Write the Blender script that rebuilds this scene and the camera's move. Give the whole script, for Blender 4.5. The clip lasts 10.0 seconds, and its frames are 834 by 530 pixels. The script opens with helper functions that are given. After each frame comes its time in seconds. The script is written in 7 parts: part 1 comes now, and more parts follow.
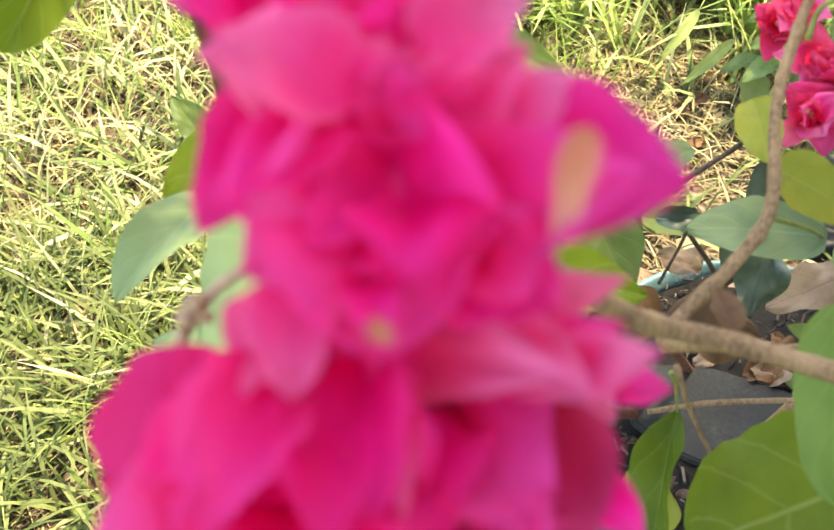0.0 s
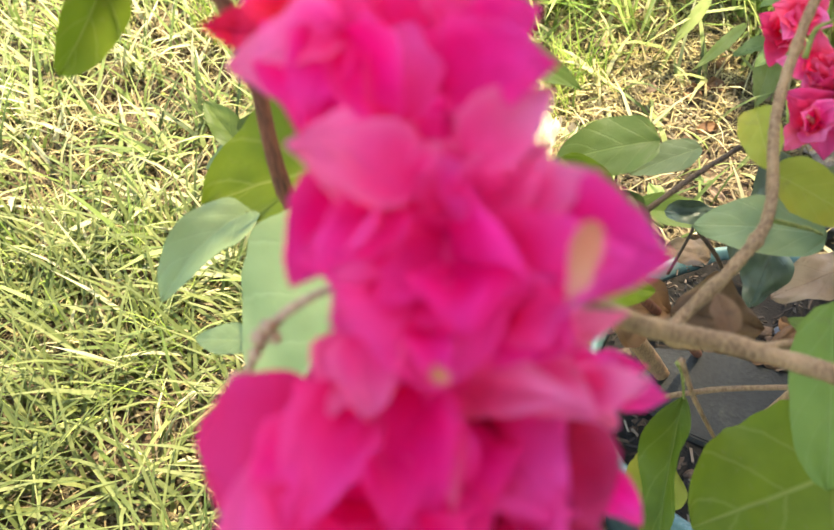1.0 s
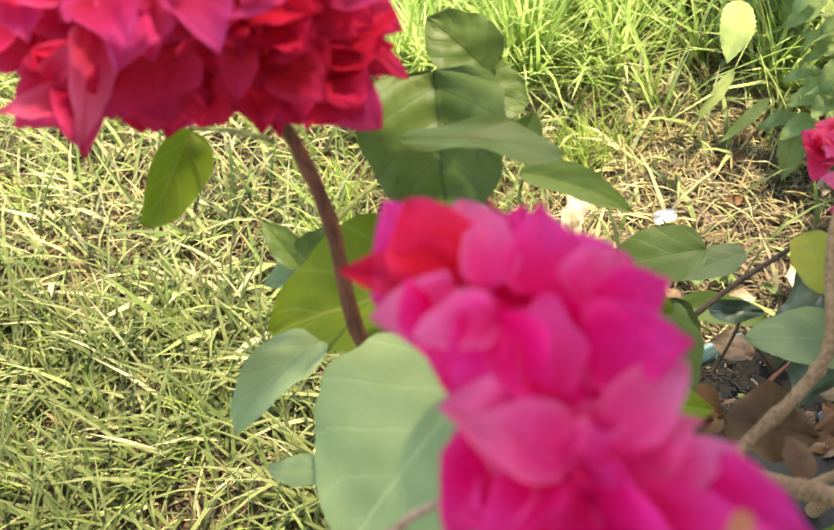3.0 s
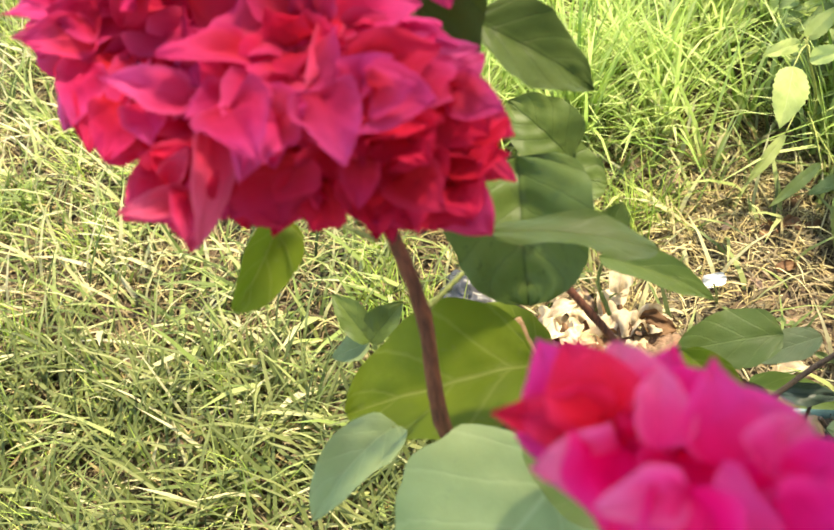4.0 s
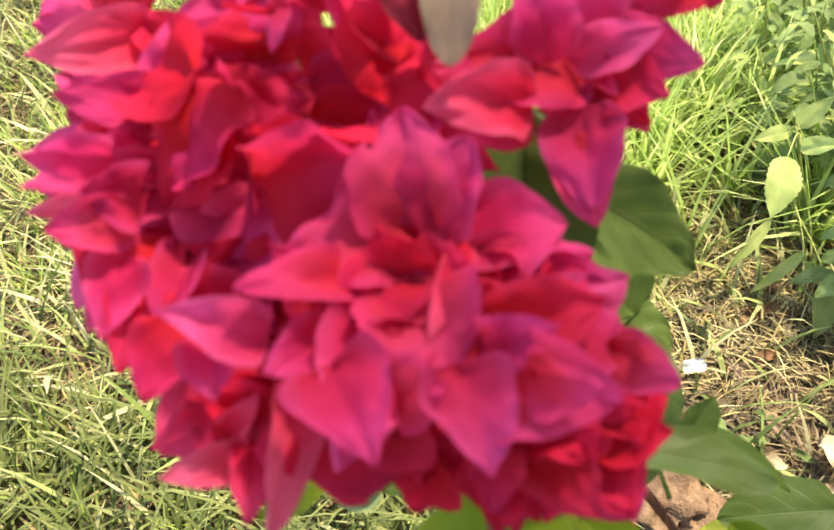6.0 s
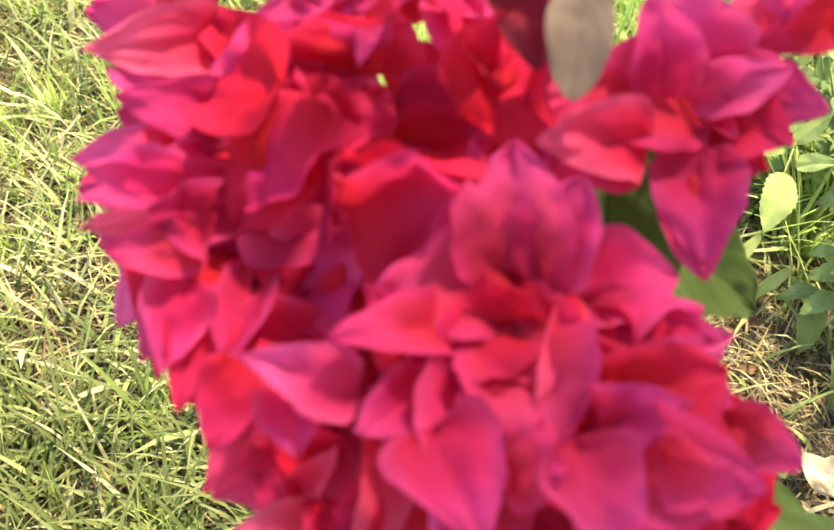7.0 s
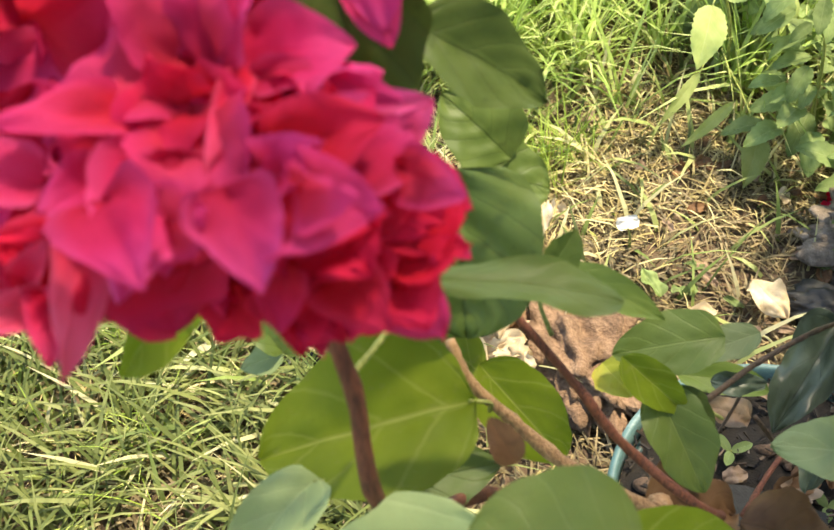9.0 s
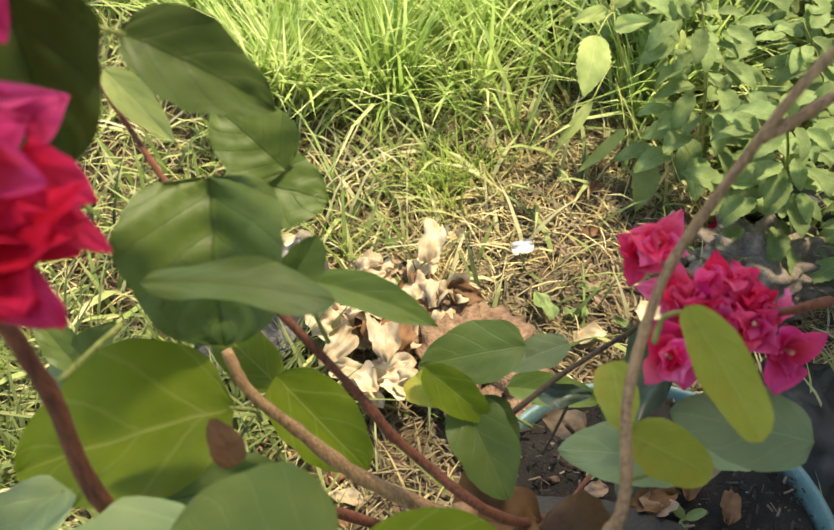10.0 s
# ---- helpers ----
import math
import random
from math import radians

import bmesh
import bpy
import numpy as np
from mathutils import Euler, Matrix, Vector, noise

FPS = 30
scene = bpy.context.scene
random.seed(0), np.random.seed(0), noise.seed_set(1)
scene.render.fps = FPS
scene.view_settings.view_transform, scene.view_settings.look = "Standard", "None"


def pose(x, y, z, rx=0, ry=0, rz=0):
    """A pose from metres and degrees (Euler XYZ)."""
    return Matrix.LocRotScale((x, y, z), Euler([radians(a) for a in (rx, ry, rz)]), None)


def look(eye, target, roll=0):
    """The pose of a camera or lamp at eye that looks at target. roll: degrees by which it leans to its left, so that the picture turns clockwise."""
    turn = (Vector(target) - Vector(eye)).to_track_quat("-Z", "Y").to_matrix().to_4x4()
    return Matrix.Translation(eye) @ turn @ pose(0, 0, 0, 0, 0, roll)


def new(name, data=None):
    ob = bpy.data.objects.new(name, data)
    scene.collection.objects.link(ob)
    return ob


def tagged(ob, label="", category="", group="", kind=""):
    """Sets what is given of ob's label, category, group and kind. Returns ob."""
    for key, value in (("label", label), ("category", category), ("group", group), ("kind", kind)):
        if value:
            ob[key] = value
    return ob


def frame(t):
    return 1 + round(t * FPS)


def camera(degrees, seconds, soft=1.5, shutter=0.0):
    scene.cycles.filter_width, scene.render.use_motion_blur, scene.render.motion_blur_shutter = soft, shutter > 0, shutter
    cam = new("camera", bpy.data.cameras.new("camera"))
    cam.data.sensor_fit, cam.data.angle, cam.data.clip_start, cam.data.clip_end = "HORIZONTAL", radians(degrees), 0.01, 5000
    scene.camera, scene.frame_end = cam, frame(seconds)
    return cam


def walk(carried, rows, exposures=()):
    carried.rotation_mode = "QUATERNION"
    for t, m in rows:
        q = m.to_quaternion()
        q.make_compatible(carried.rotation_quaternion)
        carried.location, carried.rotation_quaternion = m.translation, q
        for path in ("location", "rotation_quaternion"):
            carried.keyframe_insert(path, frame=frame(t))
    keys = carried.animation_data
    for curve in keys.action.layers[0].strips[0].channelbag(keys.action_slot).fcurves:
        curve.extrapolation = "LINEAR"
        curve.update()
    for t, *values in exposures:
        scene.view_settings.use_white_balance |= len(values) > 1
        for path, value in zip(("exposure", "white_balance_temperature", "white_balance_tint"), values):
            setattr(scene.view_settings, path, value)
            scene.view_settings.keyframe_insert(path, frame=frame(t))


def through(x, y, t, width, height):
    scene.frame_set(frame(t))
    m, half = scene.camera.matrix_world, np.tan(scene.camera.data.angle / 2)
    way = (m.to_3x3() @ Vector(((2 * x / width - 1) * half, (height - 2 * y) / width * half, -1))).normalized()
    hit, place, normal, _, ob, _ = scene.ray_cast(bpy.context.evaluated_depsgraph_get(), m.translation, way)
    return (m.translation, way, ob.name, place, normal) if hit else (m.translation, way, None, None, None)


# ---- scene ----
cam = camera(51.5, 10.0)
PATH = [
    (0, (0.2, 0.092, 0.899), (-0.12, 1.353, -0.62), -5.0),
    (0.5, (0.201, 0.089, 0.911), (-0.153, 1.313, -0.63), -6.7),
    (1, (0.199, 0.083, 0.923), (-0.144, 1.3, -0.627), -6.3),
    (1.5, (0.199, 0.086, 0.933), (-0.106, 1.285, -0.638), -5.4),
    (2, (0.199, 0.084, 0.945), (-0.138, 1.34, -0.575), -6.1),
    (2.5, (0.187, 0.086, 0.947), (-0.17, 1.383, -0.533), -6.7),
    (2.7, (0.185, 0.089, 0.949), (-0.188, 1.391, -0.523), -7.3),
    (3.8, (0.165, 0.101, 0.958), (-0.3, 1.463, -0.431), -9.2),
    (4, (0.16, 0.102, 0.962), (-0.321, 1.475, -0.41), -8.5),
    (4.5, (0.146, 0.111, 0.96), (-0.357, 1.496, -0.392), -8.0),
    (5, (0.134, 0.127, 0.956), (-0.344, 1.524, -0.393), -7.0),
    (5.5, (0.127, 0.146, 0.963), (-0.306, 1.583, -0.359), -7.1),
    (5.7, (0.12, 0.159, 0.969), (-0.288, 1.608, -0.347), -5.0),
    (6.8, (0.078, 0.169, 0.966), (-0.261, 1.586, -0.404), 4.7),
    (7, (0.078, 0.176, 0.966), (-0.233, 1.613, -0.389), 3.8),
    (7.5, (0.084, 0.193, 0.966), (-0.121, 1.658, -0.38), -0.2),
    (8, (0.106, 0.196, 0.976), (-0.083, 1.633, -0.402), -4.0),
    (8.5, (0.119, 0.181, 0.973), (-0.098, 1.564, -0.456), -4.2),
    (9, (0.139, 0.163, 0.959), (-0.111, 1.434, -0.565), -2.8),
    (9.5, (0.17, 0.161, 0.95), (-0.025, 1.429, -0.585), -0.9),
    (10, (0.21, 0.162, 0.956), (0.078, 1.504, -0.521), 0.7),
]
cam.data.dof.use_dof = True
cam.data.dof.focus_distance, cam.data.dof.aperture_fstop = 0.8, 19
walk(cam, [(t, look(e, a, r)) for t, e, a, r in PATH], [(0.0, 2.18, 8200, 6), (1.0, 2.06, 8200, 6), (2.0, 1.95, 8200, 6), (2.5, 1.8, 8200, 6), (4.0, 1.66, 8200, 6), (5.5, 1.58, 8200, 6), (6.5, 1.68, 8200, 6), (7.4, 1.78, 8200, 6), (8.2, 1.68, 8200, 6), (9.0, 1.58, 8200, 6), (9.5, 1.5, 8200, 6), (10.0, 1.26, 8200, 6)])

# ---- light ----
world = bpy.data.worlds.new("sky")
scene.world = world
world.use_nodes = True
sky_nodes = world.node_tree
sky_tex = sky_nodes.nodes.new("ShaderNodeTexSky")
sky_tex.sky_type = "NISHITA"
sky_tex.sun_disc = False
SUN_HIGH, SUN_TURN = 67, -42
sky_tex.sun_elevation, sky_tex.sun_rotation = radians(SUN_HIGH), radians(-SUN_TURN)
sky_nodes.links.new(sky_tex.outputs[0], sky_nodes.nodes["Background"].inputs[0])
sky_nodes.nodes["Background"].inputs[1].default_value = 0.172
sun = new("sun", bpy.data.lights.new("sun", "SUN"))
sun.data.energy, sun.data.angle, sun.data.color = 3.8, radians(5), (1.0, 0.93, 0.8)
sun_way = Vector((-math.sin(radians(SUN_TURN)) * math.cos(radians(SUN_HIGH)), math.cos(radians(SUN_TURN)) * math.cos(radians(SUN_HIGH)), math.sin(radians(SUN_HIGH))))
sun.matrix_world = look(sun_way * 20, (0, 0, 0))


# ---- materials ----
class Nodes:
    """A short way to write node materials."""

    def __init__(self, name):
        self.mat = bpy.data.materials.new(name)
        self.mat.use_nodes = True
        self.tree = self.mat.node_tree
        self.tree.nodes.clear()
        self.out = self.add("ShaderNodeOutputMaterial")

    def add(self, kind, **values):
        node = self.tree.nodes.new(kind)
        for key, value in values.items():
            setattr(node, key, value)
        return node

    def put(self, socket, value):
        if isinstance(value, bpy.types.NodeSocket):
            self.tree.links.new(value, socket)
        elif value is not None:
            if isinstance(value, tuple) and len(value) == 3 and socket.type == "RGBA":
                value = (*value, 1)
            socket.default_value = value

    def math(self, op, a, b=0.0, clamp=False):
        node = self.add("ShaderNodeMath", operation=op, use_clamp=clamp)
        self.put(node.inputs[0], a)
        self.put(node.inputs[1], b)
        return node.outputs[0]

    def mix(self, fac, a, b, blend="MIX"):
        node = self.add("ShaderNodeMix", data_type="RGBA", blend_type=blend)
        self.put(node.inputs[0], fac)
        self.put(node.inputs[6], a)
        self.put(node.inputs[7], b)
        return node.outputs[2]

    def noise(self, scale, detail=3.0, vector=None, rough=0.55):
        node = self.add("ShaderNodeTexNoise")
        self.put(node.inputs["Vector"], vector)
        self.put(node.inputs["Scale"], scale)
        self.put(node.inputs["Detail"], detail)
        self.put(node.inputs["Roughness"], rough)
        return node.outputs[0]

    def ramp(self, fac, stops, interpolation="LINEAR"):
        node = self.add("ShaderNodeValToRGB")
        self.put(node.inputs[0], fac)
        band = node.color_ramp
        band.interpolation = interpolation
        while len(band.elements) < len(stops):
            band.elements.new(0.5)
        for e, (pos, col) in zip(band.elements, stops):
            e.position = pos
            e.color = (*col, 1) if isinstance(col, tuple) else (col, col, col, 1)
        return node.outputs[0]

    def coords(self, what="Object"):
        return self.add("ShaderNodeTexCoord").outputs[what]

    def rand(self):
        return self.add("ShaderNodeObjectInfo").outputs["Random"]

    def bump(self, height, strength=0.3, distance=0.001):
        node = self.add("ShaderNodeBump")
        self.put(node.inputs["Height"], height)
        self.put(node.inputs["Strength"], strength)
        self.put(node.inputs["Distance"], distance)
        return node.outputs[0]

    def surface(self, color, rough=0.6, normal=None, through=0.0, through_color=None, sheen=0.0, specular=0.5, metal=0.0):
        bsdf = self.add("ShaderNodeBsdfPrincipled")
        self.put(bsdf.inputs["Base Color"], color)
        self.put(bsdf.inputs["Roughness"], rough)
        self.put(bsdf.inputs["Metallic"], metal)
        self.put(bsdf.inputs["Specular IOR Level"], specular)
        self.put(bsdf.inputs["Sheen Weight"], sheen)
        self.put(bsdf.inputs["Normal"], normal)
        last = bsdf.outputs[0]
        if through:
            thin = self.add("ShaderNodeBsdfTranslucent")
            self.put(thin.inputs[0], through_color or color)
            self.put(thin.inputs[1], normal)
            both = self.add("ShaderNodeMixShader")
            self.put(both.inputs[0], through)
            self.put(both.inputs[1], last)
            self.put(both.inputs[2], thin.outputs[0])
            last = both.outputs[0]
        self.put(self.out.inputs[0], last)
        return self.mat


def leaf_material(name, deep, pale, vein, rough=0.45, through=0.3, glow=None, veins=4.2, patch=None, ink=0.42, shine=0.4):
    """A leaf blade: UV u runs from base to tip, v across; pale midrib and side veins."""
    n = Nodes(name)
    uv = n.add("ShaderNodeUVMap", uv_map="blade").outputs[0]
    sep = n.add("ShaderNodeSeparateXYZ")
    n.put(sep.inputs[0], uv)
    u, v = sep.outputs[0], sep.outputs[1]
    off = n.math("ABSOLUTE", n.math("SUBTRACT", v, 0.5))
    wob = n.math("MULTIPLY", n.noise(9.0, 2, uv), 0.05)
    line = n.math("FRACT", n.math("MULTIPLY", n.math("ADD", n.math("SUBTRACT", u, n.math("MULTIPLY", off, 0.7)), wob), veins))
    side = n.math("SUBTRACT", 1.0, n.math("MULTIPLY", n.math("ABSOLUTE", n.math("SUBTRACT", line, 0.5)), 14.0), clamp=True)
    mid = n.math("SUBTRACT", 1.0, n.math("MULTIPLY", off, 45.0), clamp=True)
    ribs = n.math("MAXIMUM", n.math("MULTIPLY", side, 0.4), mid)
    big = n.noise(38.0, 3, n.coords())
    fine = n.noise(900.0, 2, n.coords())
    col = n.mix(n.ramp(big, [(0.3, 0.0), (0.7, 1.0)]), deep, pale)
    if patch:
        col = n.mix(n.ramp(n.noise(26.0, 4, n.coords()), [(0.52, 0.0), (0.68, 0.85)]), col, patch)
    col = n.mix(n.ramp(n.noise(210.0, 3, n.coords()), [(0.62, 0.0), (0.72, 0.35)]), col, tuple(c * 0.55 for c in vein))
    tone = n.math("ADD", n.math("MULTIPLY", n.rand(), 0.5), 0.75)
    shade = n.add("ShaderNodeHueSaturation")
    n.put(shade.inputs["Value"], tone)
    n.put(shade.inputs["Color"], n.mix(n.math("MULTIPLY", ribs, ink), col, vein))
    relief = n.math("ADD", n.math("MULTIPLY", ribs, -0.8), n.math("ADD", n.math("MULTIPLY", fine, 0.25), n.math("MULTIPLY", big, 0.8)))
    return n.surface(shade.outputs[0], rough, n.bump(relief, 0.5, 0.0007), through, glow or shade.outputs[0], specular=shine)


def bract_material(name, stops, through=0.35, deep=(0.4, 0.004, 0.02), rim=(0.76, 0.06, 0.33)):
    """Papery bracts: tone from bract to bract, fine branching ribs, a paler heel."""
    n = Nodes(name)
    uv = n.add("ShaderNodeUVMap", uv_map="blade").outputs[0]
    sep = n.add("ShaderNodeSeparateXYZ")
    n.put(sep.inputs[0], uv)
    u, v = sep.outputs[0], sep.outputs[1]
    off = n.math("ABSOLUTE", n.math("SUBTRACT", v, 0.5))
    wob = n.math("MULTIPLY", n.noise(7.0, 3, uv), 0.12)
    line = n.math("FRACT", n.math("MULTIPLY", n.math("ADD", n.math("SUBTRACT", u, n.math("MULTIPLY", off, 0.9)), wob), 5.0))
    side = n.math("SUBTRACT", 1.0, n.math("MULTIPLY", n.math("ABSOLUTE", n.math("SUBTRACT", line, 0.5)), 9.0), clamp=True)
    mid = n.math("SUBTRACT", 1.0, n.math("MULTIPLY", off, 26.0), clamp=True)
    ribs = n.math("MAXIMUM", n.math("MULTIPLY", side, 0.5), mid)
    big = n.noise(60.0, 3, n.coords())
    mixed = n.math("ADD", n.math("MULTIPLY", n.rand(), 0.75), n.math("MULTIPLY", big, 0.3))
    col = n.ramp(mixed, stops)
    col = n.mix(n.ramp(u, [(0.0, 0.9), (0.35, 0.6), (0.72, 0.0)]), col, deep)
    col = n.mix(n.math("MULTIPLY", ribs, 0.1), col, deep)
    edge = n.math("MULTIPLY", n.ramp(off, [(0.3, 0.0), (0.5, 1.0)]), 0.4)
    col = n.mix(n.math("MAXIMUM", edge, n.math("MULTIPLY", n.ramp(u, [(0.5, 0.0), (1.0, 1.0)]), 0.55)), col, rim)
    crease = n.noise(240.0, 3, n.coords())
    relief = n.math("ADD", n.math("MULTIPLY", ribs, -0.3), n.math("ADD", n.math("MULTIPLY", crease, 0.4), big))
    return n.surface(col, 0.7, n.bump(relief, 0.6, 0.0008), through, col, specular=0.06)


LEAF_GREY = leaf_material("leaf_greygreen", (0.215, 0.285, 0.125), (0.29, 0.37, 0.17), (0.4, 0.48, 0.25), rough=0.58, through=0.25, shine=0.28, ink=0.5)
LEAF_SAGE = leaf_material("leaf_sagegreen", (0.15, 0.205, 0.095), (0.205, 0.265, 0.125), (0.31, 0.37, 0.19), rough=0.55, through=0.25, shine=0.28, ink=0.5)
LEAF_DARK = leaf_material("leaf_darkgreen", (0.064, 0.105, 0.02), (0.105, 0.15, 0.033), (0.038, 0.066, 0.013), rough=0.5, through=0.2, shine=0.35, ink=0.7)
LEAF_FRESH = leaf_material("leaf_freshgreen", (0.15, 0.21, 0.045), (0.2, 0.27, 0.06), (0.3, 0.37, 0.13), rough=0.5, through=0.32)
LEAF_MID = leaf_material("leaf_midgreen", (0.105, 0.165, 0.033), (0.15, 0.215, 0.048), (0.25, 0.32, 0.1), rough=0.5, through=0.3)
LEAF_BRIGHT = leaf_material("leaf_brightgreen", (0.16, 0.26, 0.045), (0.22, 0.33, 0.065), (0.34, 0.42, 0.14), rough=0.5, through=0.35)
# dried dark-green leaves, with the shade inside the shrub added to their colour
LEAF_SHADE = leaf_material("leaf_shaded_blackgreen", (0.03, 0.045, 0.03), (0.085, 0.115, 0.08), (0.03, 0.04, 0.028), rough=0.38, through=0.08)
LEAF_OLIVE = leaf_material("leaf_olive", (0.085, 0.14, 0.012), (0.13, 0.19, 0.02), (0.3, 0.35, 0.09), rough=0.5, through=0.35, veins=3.4, ink=0.5, shine=0.25)
LEAF_LIME = leaf_material("leaf_limegreen", (0.12, 0.175, 0.013), (0.175, 0.235, 0.02), (0.34, 0.37, 0.11), rough=0.55, through=0.42, veins=3.4, ink=0.6, shine=0.25)
LEAF_YELLOW = leaf_material("leaf_yellowing", (0.34, 0.37, 0.055), (0.45, 0.47, 0.085), (0.54, 0.53, 0.18), rough=0.55, through=0.5, patch=(0.52, 0.42, 0.06), shine=0.25)
LEAF_WEED = leaf_material("leaf_weed", (0.13, 0.195, 0.065), (0.28, 0.365, 0.15), (0.42, 0.49, 0.26), rough=0.68, through=0.45, veins=6.0, shine=0.16, ink=0.5)
LEAF_PALE = leaf_material("leaf_palegreen", (0.36, 0.44, 0.15), (0.48, 0.55, 0.22), (0.58, 0.62, 0.34), rough=0.62, through=0.5, veins=6.0, shine=0.2)
LEAF_DEAD = leaf_material("leaf_dead", (0.1, 0.045, 0.02), (0.21, 0.11, 0.05), (0.07, 0.035, 0.018), rough=0.75, through=0.2)
LEAF_STRAW = leaf_material("leaf_bleached", (0.4, 0.29, 0.17), (0.68, 0.57, 0.41), (0.32, 0.21, 0.12), rough=0.8, through=0.3)
LEAF_BEIGE = leaf_material("leaf_beige", (0.24, 0.155, 0.11), (0.38, 0.27, 0.19), (0.18, 0.115, 0.075), rough=0.7, through=0.3)
PINK = bract_material("bract_hot_pink", [(0.0, (0.93, 0.007, 0.27)), (0.35, (0.96, 0.017, 0.37)), (0.7, (0.97, 0.05, 0.45)), (1.0, (0.97, 0.17, 0.56))], through=0.66, deep=(0.86, 0.004, 0.16), rim=(0.97, 0.1, 0.48))
DUSTY = bract_material("bract_dusty_pink", [(0.0, (0.78, 0.025, 0.2)), (0.5, (0.82, 0.04, 0.25)), (1.0, (0.85, 0.07, 0.31))], through=0.5, deep=(0.78, 0.015, 0.18), rim=(0.86, 0.06, 0.33))
CRIMSON = bract_material("bract_crimson", [(0.0, (0.56, 0.020, 0.04)), (0.35, (0.66, 0.023, 0.075)), (0.6, (0.72, 0.028, 0.14)), (0.8, (0.74, 0.034, 0.21)), (1.0, (0.78, 0.066, 0.24))], through=0.55, deep=(0.6, 0.020, 0.03), rim=(0.72, 0.051, 0.19))
PALE = bract_material("bract_pale_pink", [(0.0, (0.95, 0.08, 0.36)), (0.5, (0.96, 0.15, 0.45)), (1.0, (0.97, 0.26, 0.54))], through=0.6, deep=(0.93, 0.02, 0.27), rim=(0.97, 0.27, 0.58))
SALMON = bract_material("bract_salmon", [(0.0, (0.62, 0.030, 0.1)), (0.5, (0.7, 0.050, 0.15)), (1.0, (0.76, 0.081, 0.24))], through=0.5, deep=(0.58, 0.022, 0.045))
LILAC = bract_material("bract_lilac", [(0.0, (0.73, 0.030, 0.2)), (0.5, (0.8, 0.056, 0.29)), (1.0, (0.86, 0.126, 0.4))], through=0.55, deep=(0.64, 0.023, 0.09), rim=(0.84, 0.136, 0.4))
SCARLET = bract_material("bract_scarlet", [(0.0, (0.56, 0.010, 0.032)), (0.5, (0.66, 0.014, 0.057)), (1.0, (0.72, 0.027, 0.112))], deep=(0.5, 0.010, 0.024), rim=(0.7, 0.029, 0.112))
MAGENTA = bract_material("bract_magenta", [(0.0, (0.56, 0.024, 0.13)), (0.5, (0.66, 0.036, 0.2)), (1.0, (0.74, 0.076, 0.3))], through=0.5, deep=(0.5, 0.020, 0.06), rim=(0.72, 0.096, 0.34))
SCORCHED = bract_material("bract_scorched", [(0.0, (0.66, 0.33, 0.16)), (1.0, (0.74, 0.4, 0.24))], deep=(0.6, 0.2, 0.12))
# dark crimson with the shadow on the bract mixed into its colour
SHADOWED = bract_material("bract_shadowed", [(0.0, (0.2, 0.012, 0.03)), (1.0, (0.3, 0.03, 0.06))], through=0.3, deep=(0.16, 0.01, 0.02), rim=(0.3, 0.05, 0.07))
BLUSH = bract_material("bract_blush", [(0.0, (0.82, 0.045, 0.15)), (0.5, (0.87, 0.085, 0.22)), (1.0, (0.9, 0.15, 0.31))], through=0.5, deep=(0.66, 0.012, 0.05), rim=(0.88, 0.17, 0.36))
FLAME = bract_material("bract_flame_red", [(0.0, (0.84, 0.02, 0.06)), (0.5, (0.89, 0.035, 0.11)), (1.0, (0.92, 0.06, 0.2))], through=0.55, deep=(0.82, 0.016, 0.05), rim=(0.92, 0.05, 0.25))
CORAL = bract_material("bract_coral", [(0.0, (0.72, 0.018, 0.1)), (0.5, (0.78, 0.035, 0.15)), (1.0, (0.82, 0.07, 0.22))], through=0.45, deep=(0.56, 0.006, 0.03), rim=(0.78, 0.1, 0.28))


def bark_material(name, dark, light, streak=160.0):
    n = Nodes(name)
    co = n.coords()
    stretch = n.add("ShaderNodeMapping")
    stretch.inputs["Scale"].default_value = (1, 1, 0.12)
    n.put(stretch.inputs[0], co)
    a = n.noise(streak * 5, 4, stretch.outputs[0])
    b = n.noise(70.0, 3, co)
    col = n.mix(n.ramp(a, [(0.35, 0.0), (0.65, 1.0)]), dark, light)
    col = n.mix(n.ramp(b, [(0.45, 0.0), (0.75, 0.6)]), col, (light[0] * 1.3, light[1] * 1.3, light[2] * 1.25))
    return n.surface(col, 0.75, n.bump(n.math("ADD", a, b), 0.7, 0.0012))


BARK_TAN = bark_material("bark_tan", (0.17, 0.088, 0.046), (0.39, 0.235, 0.13))
BARK_PALE = bark_material("bark_pale", (0.34, 0.2, 0.12), (0.6, 0.42, 0.28))
BARK_RED = bark_material("bark_redbrown", (0.08, 0.024, 0.015), (0.21, 0.066, 0.036))
BARK_DARK = bark_material("bark_dark", (0.03, 0.02, 0.015), (0.09, 0.055, 0.035))
TWIG_GREEN = bark_material("twig_green", (0.14, 0.17, 0.03), (0.3, 0.32, 0.1))


def speckled(name, stops, scale, rough=0.9, fine=600.0, strength=0.8, depth=0.004):
    n = Nodes(name)
    co = n.coords()
    a = n.noise(scale, 6, co, 0.65)
    b = n.noise(fine, 3, co)
    both = n.math("ADD", n.math("MULTIPLY", a, 0.7), n.math("MULTIPLY", b, 0.3))
    return n.surface(n.ramp(both, stops), rough, n.bump(both, strength, depth))


